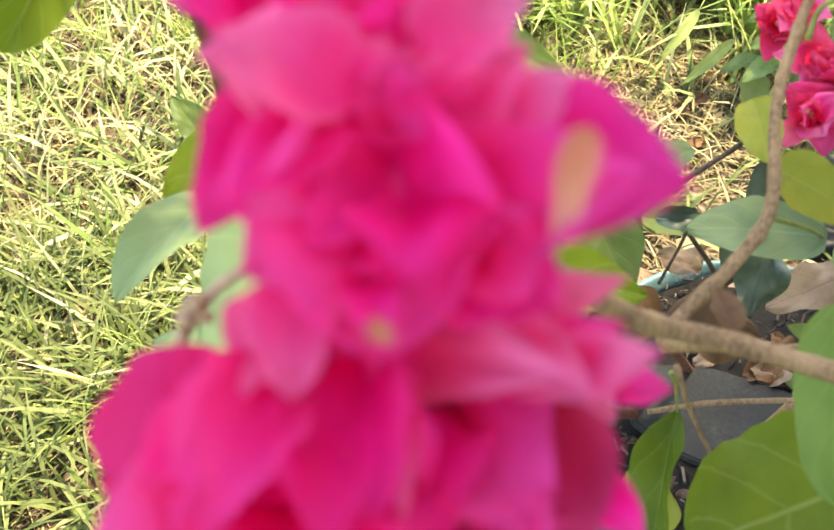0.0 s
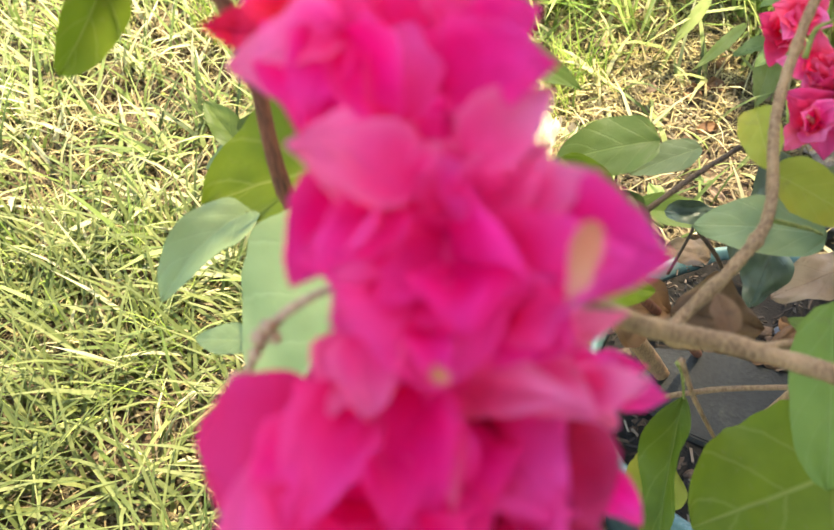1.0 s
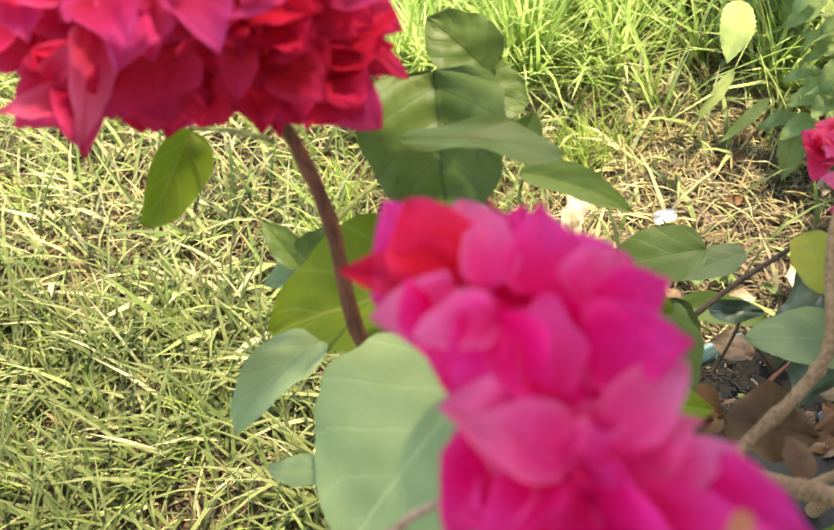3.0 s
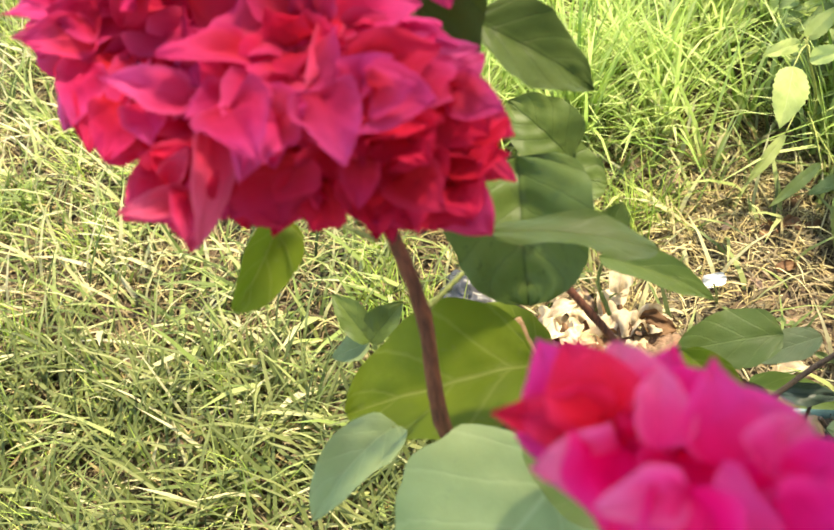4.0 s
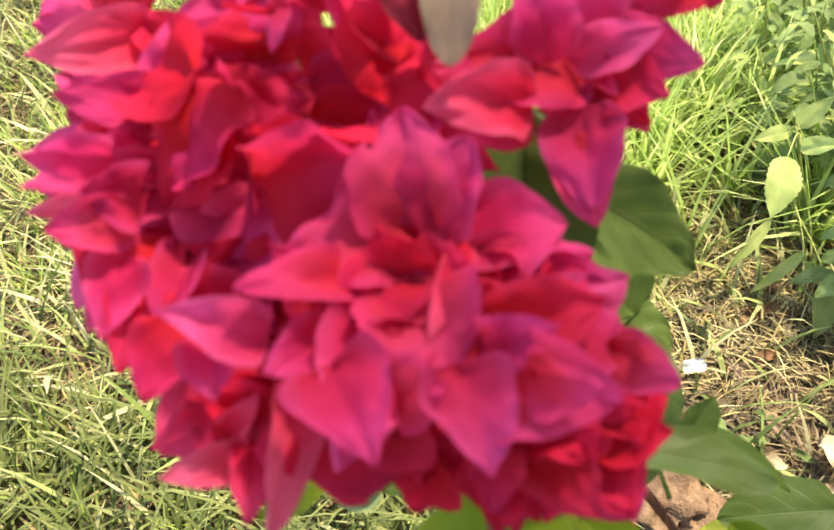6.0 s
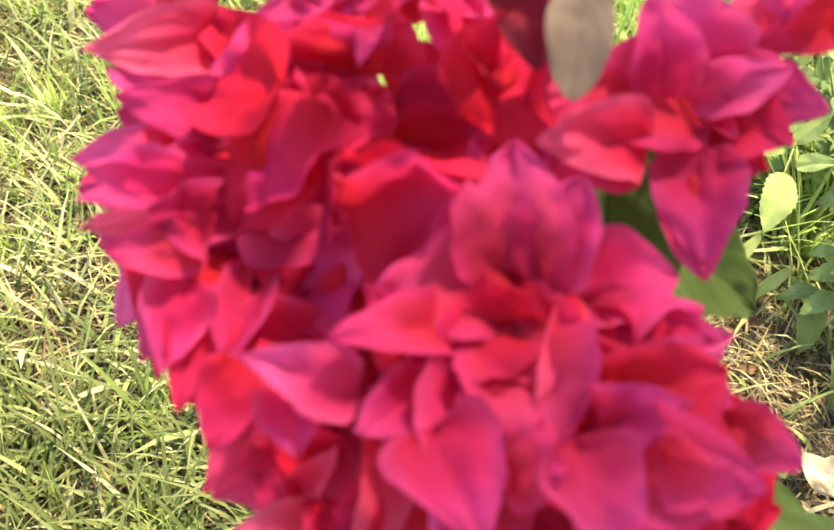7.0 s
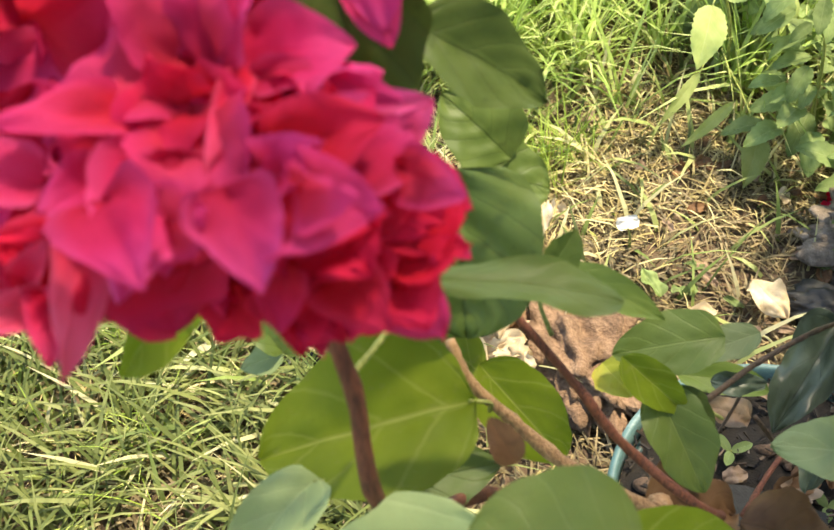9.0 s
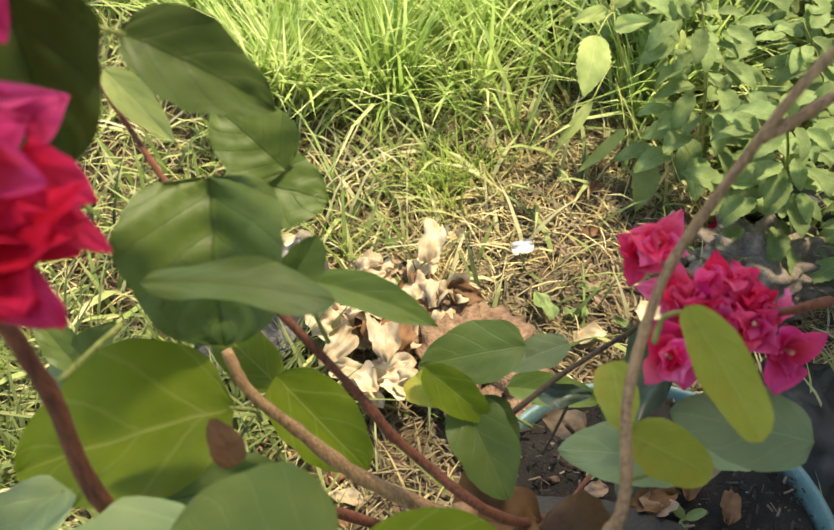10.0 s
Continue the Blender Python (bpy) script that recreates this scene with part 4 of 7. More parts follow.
# leaves on the knobbly branch
leaf((0.2654, 0.3652, 0.6869), (0.2710, 0.3390, 0.6798), (-0.35, -0.6, 0.7), 0.0175, LEAF_YELLOW, fold=16, curl=14, heel=0.4, point=0.45, seed=29)
leaf((0.2724, 0.3408, 0.6759), (0.3075, 0.3353, 0.6605), (-0.177, -0.472, 0.864), 0.022, LEAF_YELLOW, fold=10, curl=25, heel=0.4, point=0.4, seed=30)
leaf((0.3143, 0.3714, 0.6102), (0.2559, 0.3726, 0.6096), (-0.064, -0.199, 0.978), 0.032, LEAF_SAGE, fold=8, curl=20, heel=0.42, point=0.5, seed=31, stalk=(0.2749, 0.3312, 0.6595))
leaf((0.3565, 0.3666, 0.6428), (0.301, 0.3821, 0.6336), (-0.128, -0.22, 0.967), 0.038, LEAF_SAGE, fold=6, curl=10, heel=0.4, point=0.5, seed=32)
leaf((0.2779, 0.3466, 0.7443), (0.3063, 0.3165, 0.7177), (0, -0.391, 0.92), 0.019, LEAF_YELLOW, fold=12, curl=25, heel=0.45, point=0.25, seed=33, stalk=(0.271, 0.3429, 0.7288))
leaf((0.2892, 0.2793, 0.677), (0.2912, 0.2269, 0.6425), (-0.342, -0.38, 0.86), 0.026, LEAF_BRIGHT, fold=10, curl=20, heel=0.45, point=0.35, seed=34)
leaf((0.3205, 0.2667, 0.5854), (0.2595, 0.2336, 0.5829), (-0.174, -0.292, 0.94), 0.07, LEAF_LIME, fold=6, curl=15, heel=0.35, point=0.4, wave=0.2, seed=35)
leaf((0.2659, 0.3328, 0.5182), (0.2556, 0.2582, 0.4878), (-0.438, -0.358, 0.825), 0.032, LEAF_OLIVE, fold=38, curl=25, heel=0.75, point=0.6, wave=0.45, twist=25, seed=36, stalk=(0.2512, 0.3056, 0.5889))
leaf((0.2698, 0.3157, 0.4661), (0.2431, 0.2948, 0.4672), (-0.079, -0.292, 0.953), 0.036, LEAF_YELLOW, fold=12, curl=20, seed=37)
leaf((0.2368, 0.475, 0.5055), (0.2965, 0.478, 0.4978), (-0.056, -0.331, 0.942), 0.024, LEAF_MID, fold=22, curl=45, heel=0.4, point=0.5, seed=38)
leaf((0.3435, 0.4235, 0.5369), (0.3856, 0.433, 0.5372), (-0.182, -0.375, 0.909), 0.03, LEAF_SAGE, fold=10, curl=10, seed=39)
leaf((0.2469, 0.2345, 0.7132), (0.243, 0.2499, 0.7131), (-0.142, -0.425, 0.894), 0.009, LEAF_DEAD, fold=25, curl=25, point=0.85, seed=40, label="small withered brown leaf")
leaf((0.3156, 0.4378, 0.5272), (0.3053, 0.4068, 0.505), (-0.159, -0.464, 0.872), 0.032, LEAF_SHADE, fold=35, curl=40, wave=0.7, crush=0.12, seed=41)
leaf((0.3739, 0.4575, 0.4943), (0.3244, 0.4331, 0.4838), (-0.153, -0.361, 0.92), 0.03, LEAF_BEIGE, fold=8, curl=20, heel=0.35, point=0.4, wave=0.5, seed=46, crush=0.12, label="large dry beige-brown leaf")
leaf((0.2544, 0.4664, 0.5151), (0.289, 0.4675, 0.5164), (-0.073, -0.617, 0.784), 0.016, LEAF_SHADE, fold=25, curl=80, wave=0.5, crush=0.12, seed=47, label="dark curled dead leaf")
leaf((0.2918, 0.4781, 0.4604), (0.2635, 0.4807, 0.4671), (-0.074, -0.36, 0.93), 0.022, LEAF_BEIGE, fold=15, curl=30, wave=0.4, seed=48, crush=0.12, label="dry pinkish beige leaf")
leaf((0.3125, 0.3256, 0.5941), (0.2971, 0.329, 0.5992), (-0.16, -0.354, 0.922), 0.009, LEAF_FRESH, fold=10, curl=10, seed=49)
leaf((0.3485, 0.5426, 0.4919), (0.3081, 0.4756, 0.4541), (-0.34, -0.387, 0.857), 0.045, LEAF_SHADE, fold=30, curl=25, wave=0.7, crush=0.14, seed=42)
leaf((0.1894, 0.4129, 0.6058), (0.2269, 0.4011, 0.5776), (-0.174, -0.564, 0.807), 0.022, LEAF_LIME, fold=20, curl=20, seed=43)
leaf((0.2147, 0.4151, 0.5777), (0.2387, 0.3892, 0.5664), (-0.049, -0.5, 0.864), 0.028, LEAF_DARK, fold=10, curl=20, seed=44)

# crimson head
RED = [CRIMSON, CRIMSON, CRIMSON, SCARLET, SALMON, LILAC]
HEAD = floret((0.0137, 0.3272, 0.8518), (0.25, -0.728, 0.639), 0.02, [CRIMSON, SCARLET], 15, 50, 4, 3, 2)
floret((0.0746, 0.2944, 0.8498), (0.05, -0.657, 0.752), 0.018, [CRIMSON, SCARLET], 0, 48, 3, 3, 2)
floret((0.1037, 0.342, 0.8709), (0.328, -0.831, 0.449), 0.015, [CRIMSON, LILAC], 90, 50, 3, 1)
floret((0.0311, 0.2874, 0.8133), (0.023, -0.77, 0.638), 0.015, [SCARLET, SALMON], 30, 50, 3, 2)
floret((-0.0206, 0.344, 0.8616), (-0.122, -0.726, 0.677), 0.018, RED, 40, 55, 3, 2)
floret((0.0982, 0.2739, 0.8402), (0.387, -0.837, 0.387), 0.016, [CRIMSON, SCARLET], 100, 52, 3, 2)
bract(HEAD, (0.061, 0.292, 0.8522), (0.0592, 0.3105, 0.8737), (0.47, -0.52, 0.72), 0.0142, LILAC, fold=7, curl=33, cup=0.1, twist=11, seed=600)
bract(HEAD, (0.069, 0.3024, 0.8441), (0.0734, 0.3247, 0.8576), (0.41, -0.74, 0.53), 0.0163, SCARLET, fold=18, curl=20, cup=0.24, twist=-13, seed=601)
bract(HEAD, (0.0785, 0.2919, 0.8479), (0.096, 0.2991, 0.8561), (0.20, -0.63, 0.75), 0.0130, LILAC, fold=9, curl=17, cup=0.04, twist=12, seed=602)
bract(HEAD, (0.0811, 0.2879, 0.8463), (0.1156, 0.3057, 0.8435), (0.12, -0.64, 0.76), 0.0103, LILAC, fold=24, curl=10, cup=0.2, twist=10, seed=603)
bract(HEAD, (0.0807, 0.2898, 0.8374), (0.1134, 0.2947, 0.8339), (0.06, -0.36, 0.93), 0.0101, MAGENTA, fold=15, curl=40, cup=0.18, twist=-5, seed=604)
bract(HEAD, (0.0624, 0.2844, 0.8491), (0.0486, 0.2651, 0.8652), (0.35, -0.34, 0.87), 0.0116, SALMON, fold=14, curl=45, cup=0.11, twist=18, seed=605)
bract(HEAD, (0.0551, 0.2813, 0.846), (0.0484, 0.2765, 0.8631), (0.32, -0.63, 0.70), 0.0129, CRIMSON, fold=6, curl=21, cup=0.26, twist=2, seed=606)
bract(HEAD, (0.0665, 0.275, 0.8467), (0.0702, 0.2463, 0.8433), (0.46, -0.26, 0.85), 0.0212, LILAC, fold=18, curl=22, cup=0.17, twist=1, seed=607)
bract(HEAD, (0.0611, 0.2728, 0.8474), (0.0524, 0.2572, 0.8501), (0.35, -0.25, 0.90), 0.0112, MAGENTA, fold=11, curl=13, cup=0.2, twist=-12, seed=608)
bract(HEAD, (0.0734, 0.2771, 0.8429), (0.0801, 0.2633, 0.8376), (0.06, -0.49, 0.87), 0.0122, BLUSH, fold=7, curl=38, cup=0.26, twist=-8, seed=609)
bract(HEAD, (0.082, 0.2918, 0.8579), (0.0803, 0.2699, 0.8536), (0.31, -0.39, 0.87), 0.0061, BLUSH, fold=9, curl=35, cup=0.15, twist=8, seed=610)
bract(HEAD, (0.0637, 0.2944, 0.8474), (0.0666, 0.2741, 0.8462), (0.24, -0.72, 0.65), 0.0149, SCARLET, fold=8, curl=36, cup=0.4, twist=7, seed=611)
bract(HEAD, (0.0729, 0.2949, 0.8442), (0.0734, 0.2785, 0.8443), (0.17, -0.69, 0.71), 0.0115, SCARLET, fold=9, curl=9, cup=0.4, twist=4, seed=612)
bract(HEAD, (0.0863, 0.262, 0.8413), (0.1124, 0.2685, 0.8467), (0.33, -0.32, 0.89), 0.0135, SCARLET, fold=17, curl=45, cup=0.35, twist=-7, seed=613)
bract(HEAD, (0.0839, 0.2689, 0.833), (0.0815, 0.2838, 0.8432), (0.23, -0.59, 0.78), 0.0113, SCARLET, fold=6, curl=35, cup=0.12, twist=-7, seed=614)
bract(HEAD, (0.0933, 0.268, 0.8388), (0.0956, 0.28, 0.8498), (-0.08, -0.59, 0.80), 0.0066, LILAC, fold=20, curl=39, cup=0.15, twist=7, seed=615)
bract(HEAD, (0.1142, 0.2707, 0.824), (0.1248, 0.2911, 0.831), (-0.08, -0.53, 0.84), 0.0118, SCARLET, fold=11, curl=18, cup=0.18, twist=-14, seed=616)
bract(HEAD, (0.1121, 0.2707, 0.8276), (0.1275, 0.2781, 0.8291), (-0.02, -0.40, 0.91), 0.0106, SCARLET, fold=9, curl=14, cup=0.1, twist=-12, seed=617)
bract(HEAD, (0.0949, 0.2605, 0.8386), (0.0957, 0.25, 0.8314), (0.07, -0.28, 0.96), 0.0101, CRIMSON, fold=17, curl=14, cup=0.19, twist=2, seed=618)
bract(HEAD, (0.1031, 0.2689, 0.8295), (0.1149, 0.2565, 0.8277), (-0.21, -0.53, 0.82), 0.0161, CRIMSON, fold=18, curl=23, cup=0.13, twist=16, seed=619)
bract(HEAD, (0.1141, 0.2724, 0.825), (0.1212, 0.2618, 0.8214), (-0.21, -0.43, 0.88), 0.0133, SCARLET, fold=12, curl=19, cup=0.08, twist=-7, seed=620)
bract(HEAD, (0.0905, 0.3213, 0.8741), (0.0705, 0.3069, 0.8784), (0.25, -0.82, 0.52), 0.0143, BLUSH, fold=9, curl=12, cup=0.26, twist=16, seed=621)
bract(HEAD, (0.0856, 0.328, 0.8783), (0.0663, 0.3219, 0.8782), (0.01, -0.62, 0.78), 0.0109, SALMON, fold=11, curl=13, cup=0.23, twist=16, seed=622)
bract(HEAD, (0.0927, 0.3313, 0.8775), (0.0853, 0.3354, 0.8959), (0.16, -0.82, 0.55), 0.0137, LILAC, fold=8, curl=35, cup=0.09, twist=8, seed=623)
bract(HEAD, (0.0956, 0.3339, 0.8771), (0.1138, 0.3376, 0.8848), (0.26, -0.78, 0.57), 0.0102, LILAC, fold=12, curl=28, cup=0.23, twist=15, seed=624)
bract(HEAD, (0.1041, 0.3356, 0.8743), (0.1188, 0.3371, 0.8742), (-0.12, -0.90, 0.43), 0.0057, MAGENTA, fold=11, curl=22, cup=0.18, twist=-3, seed=625)
bract(HEAD, (0.094, 0.3366, 0.8742), (0.1145, 0.3297, 0.8668), (-0.20, -0.77, 0.61), 0.0123, SCARLET, fold=12, curl=24, cup=0.06, twist=8, seed=626)
bract(HEAD, (0.0915, 0.3374, 0.8723), (0.1002, 0.3254, 0.8642), (-0.17, -0.61, 0.77), 0.0114, CRIMSON, fold=14, curl=39, cup=0.06, twist=8, seed=627)
bract(HEAD, (0.1015, 0.3342, 0.8745), (0.1068, 0.3279, 0.8736), (0.06, -0.81, 0.59), 0.0046, CORAL, fold=16, curl=50, cup=0.26, twist=-6, seed=628)
bract(HEAD, (0.0981, 0.3245, 0.8647), (0.1069, 0.3098, 0.8525), (0.15, -0.61, 0.78), 0.0128, SALMON, fold=14, curl=12, cup=0.05, twist=16, seed=629)
bract(HEAD, (0.0596, 0.3195, 0.8641), (0.0834, 0.3224, 0.8546), (0.49, -0.63, 0.60), 0.0134, SCARLET, fold=15, curl=18, cup=0.18, twist=-6, seed=630)
bract(HEAD, (0.0718, 0.3261, 0.8564), (0.0754, 0.3183, 0.8464), (0.35, -0.62, 0.70), 0.0118, CRIMSON, fold=6, curl=28, cup=0.09, twist=5, seed=631)
bract(HEAD, (0.0176, 0.3221, 0.8468), (0.0478, 0.3115, 0.8455), (0.15, -0.68, 0.72), 0.0205, SCARLET, fold=18, curl=18, cup=0.35, twist=3, seed=632)
bract(HEAD, (0.0169, 0.3245, 0.8502), (0.0387, 0.3383, 0.8618), (0.50, -0.70, 0.51), 0.0172, CRIMSON, fold=10, curl=37, cup=0.25, twist=-14, seed=633)
bract(HEAD, (0.0105, 0.3227, 0.8585), (-0.0131, 0.3062, 0.8716), (0.54, -0.55, 0.63), 0.0136, MAGENTA, fold=7, curl=14, cup=0.11, twist=-4, seed=634)
bract(HEAD, (0.009, 0.3104, 0.8524), (-0.0107, 0.284, 0.8627), (0.49, -0.41, 0.77), 0.0093, LILAC, fold=13, curl=12, cup=0.04, twist=-8, seed=635)
bract(HEAD, (0.0053, 0.3038, 0.8472), (-0.0122, 0.2848, 0.8549), (0.35, -0.52, 0.78), 0.0090, BLUSH, fold=19, curl=13, cup=0.2, twist=-16, seed=636)
bract(HEAD, (0.0129, 0.3091, 0.8486), (-0.0054, 0.2849, 0.8497), (0.13, -0.62, 0.78), 0.0132, MAGENTA, fold=16, curl=14, cup=0.01, twist=4, seed=637)
bract(HEAD, (0.0208, 0.3132, 0.8445), (0.0403, 0.284, 0.8378), (0.04, -0.75, 0.66), 0.0214, CRIMSON, fold=7, curl=31, cup=0.14, twist=11, seed=638)
bract(HEAD, (0.0155, 0.3079, 0.8443), (0.0252, 0.2892, 0.8423), (0.42, -0.66, 0.62), 0.0112, SCARLET, fold=16, curl=14, cup=0.02, twist=7, seed=639)
bract(HEAD, (0.012, 0.2958, 0.8429), (0.015, 0.2644, 0.8354), (0.23, -0.54, 0.81), 0.0127, CRIMSON, fold=9, curl=31, cup=0.27, twist=-1, seed=640)
bract(HEAD, (0.001, 0.2931, 0.8407), (0.0031, 0.2727, 0.8343), (0.37, -0.54, 0.76), 0.0085, LILAC, fold=6, curl=21, cup=0.22, twist=-5, seed=641)
bract(HEAD, (0.0184, 0.2945, 0.8414), (0.0217, 0.2727, 0.8383), (0.18, -0.64, 0.74), 0.0126, MAGENTA, fold=20, curl=29, cup=0.25, twist=13, seed=642)
bract(HEAD, (-0.0062, 0.3139, 0.8604), (-0.0092, 0.2996, 0.8599), (0.64, -0.54, 0.54), 0.0087, CORAL, fold=13, curl=23, cup=0.19, twist=-16, seed=643)
bract(HEAD, (-0.0044, 0.337, 0.8715), (-0.0236, 0.3151, 0.875), (0.59, -0.65, 0.47), 0.0153, BLUSH, fold=18, curl=36, cup=0.22, twist=-16, seed=644)
bract(HEAD, (0.0028, 0.3366, 0.8651), (-0.01, 0.3342, 0.8769), (0.58, -0.57, 0.59), 0.0135, CRIMSON, fold=19, curl=10, cup=0.2, twist=9, seed=645)
bract(HEAD, (0.0172, 0.3385, 0.8587), (0.0113, 0.348, 0.8793), (0.25, -0.69, 0.68), 0.0230, MAGENTA, fold=7, curl=31, cup=0.1, twist=-6, seed=646)
bract(HEAD, (0.02, 0.3458, 0.8649), (0.0335, 0.3348, 0.8642), (0.00, -0.85, 0.52), 0.0092, LILAC, fold=13, curl=33, cup=0.13, twist=5, seed=647)
bract(HEAD, (0.0389, 0.3521, 0.882), (0.027, 0.3367, 0.8788), (0.11, -0.92, 0.37), 0.0095, CORAL, fold=6, curl=12, cup=0.08, twist=7, seed=648)
bract(HEAD, (0.0427, 0.3549, 0.8863), (0.0659, 0.3479, 0.8751), (0.38, -0.71, 0.60), 0.0151, CORAL, fold=20, curl=36, cup=0.22, twist=-15, seed=649)
bract(HEAD, (0.0503, 0.3521, 0.8753), (0.0539, 0.3391, 0.8642), (-0.00, -0.80, 0.60), 0.0096, LILAC, fold=13, curl=30, cup=0.27, twist=-13, seed=650)
bract(HEAD, (0.0676, 0.3501, 0.849), (0.0349, 0.3478, 0.8612), (-0.11, -0.90, 0.42), 0.0139, MAGENTA, fold=13, curl=16, cup=0.07, twist=10, seed=651)
bract(HEAD, (0.047, 0.3484, 0.8502), (0.0697, 0.3366, 0.8474), (0.31, -0.63, 0.71), 0.0137, CRIMSON, fold=7, curl=28, cup=0.04, twist=11, seed=652)
bract(HEAD, (0.0403, 0.3397, 0.8467), (0.0588, 0.3289, 0.8388), (0.28, -0.72, 0.63), 0.0125, CRIMSON, fold=16, curl=31, cup=0.18, twist=-4, seed=653)
bract(HEAD, (0.014, 0.3648, 0.8763), (0.0048, 0.3534, 0.8771), (0.13, -0.72, 0.69), 0.0073, LILAC, fold=6, curl=23, cup=0.05, twist=10, seed=654)
bract(HEAD, (0.0275, 0.3679, 0.8731), (0.0172, 0.3478, 0.8664), (0.06, -0.86, 0.51), 0.0113, BLUSH, fold=15, curl=45, cup=0.18, twist=9, seed=655)
bract(HEAD, (0.0413, 0.3735, 0.8764), (0.0542, 0.3598, 0.862), (-0.08, -0.71, 0.70), 0.0177, BLUSH, fold=18, curl=31, cup=0.27, twist=4, seed=656)
bract(HEAD, (-0.0116, 0.349, 0.8713), (-0.0228, 0.3425, 0.8826), (0.64, -0.59, 0.49), 0.0199, BLUSH, fold=8, curl=34, cup=0.1, twist=-4, seed=657)
bract(HEAD, (0.0295, 0.3799, 0.8726), (0.0291, 0.387, 0.8863), (0.14, -0.93, 0.33), 0.0178, SCARLET, fold=19, curl=14, cup=0.15, twist=13, seed=658)
bract(HEAD, (0.0468, 0.3827, 0.8696), (0.0585, 0.3918, 0.8834), (-0.14, -0.84, 0.53), 0.0178, CRIMSON, fold=9, curl=8, cup=0.12, twist=-2, seed=659)
bract(HEAD, (0.1174, 0.3679, 0.884), (0.1014, 0.3637, 0.8802), (-0.25, -0.92, 0.30), 0.0149, BLUSH, fold=16, curl=16, cup=0.04, twist=-13, seed=660)
bract(HEAD, (0.122, 0.3699, 0.8784), (0.129, 0.3703, 0.8882), (-0.19, -0.88, 0.43), 0.0113, CRIMSON, fold=12, curl=30, cup=0.16, twist=-18, seed=661)
bract(HEAD, (0.1128, 0.3695, 0.8742), (0.1173, 0.3616, 0.8763), (-0.36, -0.82, 0.44), 0.0091, SCARLET, fold=17, curl=12, cup=0.23, twist=-16, seed=662)
bract(HEAD, (0.0496, 0.2654, 0.8495), (0.0316, 0.2591, 0.8599), (0.28, -0.52, 0.81), 0.0119, LILAC, fold=14, curl=12, cup=0.26, twist=7, seed=663)
bract(HEAD, (0.0373, 0.263, 0.8494), (0.0428, 0.2534, 0.8442), (0.35, -0.80, 0.49), 0.0110, LILAC, fold=14, curl=21, cup=0.14, twist=-10, seed=664)
bract(HEAD, (0.0525, 0.2641, 0.8404), (0.0585, 0.2381, 0.8276), (0.77, -0.47, 0.43), 0.0118, BLUSH, fold=19, curl=40, cup=0.26, twist=-6, seed=665)
bract(HEAD, (0.0461, 0.2562, 0.8249), (0.0336, 0.2442, 0.8291), (0.63, -0.44, 0.64), 0.0083, BLUSH, fold=13, curl=33, cup=0.19, twist=16, seed=666)
bract(HEAD, (0.0424, 0.2647, 0.8218), (0.0347, 0.2629, 0.8341), (0.14, -0.50, 0.85), 0.0140, SCARLET, fold=8, curl=27, cup=0.4, twist=17, seed=667)
bract(HEAD, (0.0408, 0.2574, 0.8298), (0.0472, 0.2599, 0.838), (0.41, -0.70, 0.58), 0.0062, BLUSH, fold=14, curl=50, cup=0.18, twist=12, seed=668)
bract(HEAD, (0.0448, 0.2583, 0.8262), (0.0503, 0.2435, 0.8227), (0.60, -0.37, 0.71), 0.0113, CORAL, fold=20, curl=40, cup=0.14, twist=-14, seed=669)
bract(HEAD, (0.0252, 0.2706, 0.8443), (0.0253, 0.2561, 0.8365), (0.45, -0.75, 0.49), 0.0129, CRIMSON, fold=6, curl=29, cup=0.27, twist=-9, seed=670)
bract(HEAD, (0.0092, 0.2841, 0.8477), (0.0096, 0.2677, 0.838), (0.32, -0.58, 0.75), 0.0127, LILAC, fold=18, curl=10, cup=0.17, twist=-15, seed=671)
bract(HEAD, (0.0113, 0.2896, 0.8535), (-0.0015, 0.2762, 0.8586), (0.70, -0.54, 0.47), 0.0116, SALMON, fold=12, curl=9, cup=0.17, twist=7, seed=672)
bract(HEAD, (0.0043, 0.296, 0.8641), (-0.0079, 0.2838, 0.8713), (0.49, -0.82, 0.28), 0.0118, LILAC, fold=19, curl=12, cup=0.15, twist=-16, seed=673)
bract(HEAD, (0.0114, 0.2943, 0.8567), (0.0038, 0.2838, 0.8636), (0.69, -0.60, 0.41), 0.0140, MAGENTA, fold=8, curl=11, cup=0.24, twist=-10, seed=674)
bract(HEAD, (0.0638, 0.2806, 0.8263), (0.0627, 0.2657, 0.8068), (0.25, -0.43, 0.87), 0.0209, SCARLET, fold=6, curl=40, cup=0.08, twist=16, seed=675)
bract(HEAD, (0.0488, 0.2812, 0.8225), (0.0522, 0.2698, 0.8043), (0.31, -0.78, 0.55), 0.0171, SCARLET, fold=16, curl=24, cup=0.01, twist=10, seed=676)
bract(HEAD, (0.077, 0.2813, 0.8255), (0.0785, 0.2713, 0.8083), (0.37, -0.70, 0.61), 0.0185, SCARLET, fold=11, curl=36, cup=0.06, twist=8, seed=677)
bract(HEAD, (0.1056, 0.2812, 0.8239), (0.1228, 0.267, 0.811), (-0.14, -0.69, 0.71), 0.0209, CRIMSON, fold=17, curl=25, cup=0.01, twist=13, seed=678)
bract(HEAD, (0.1022, 0.2789, 0.8221), (0.1043, 0.2655, 0.8109), (0.16, -0.65, 0.75), 0.0178, FLAME, fold=20, curl=18, cup=0.26, twist=-8, seed=679)
bract(HEAD, (0.0909, 0.2792, 0.8271), (0.0919, 0.2659, 0.8173), (0.34, -0.49, 0.80), 0.0156, SCARLET, fold=20, curl=25, cup=0.02, twist=6, seed=680)
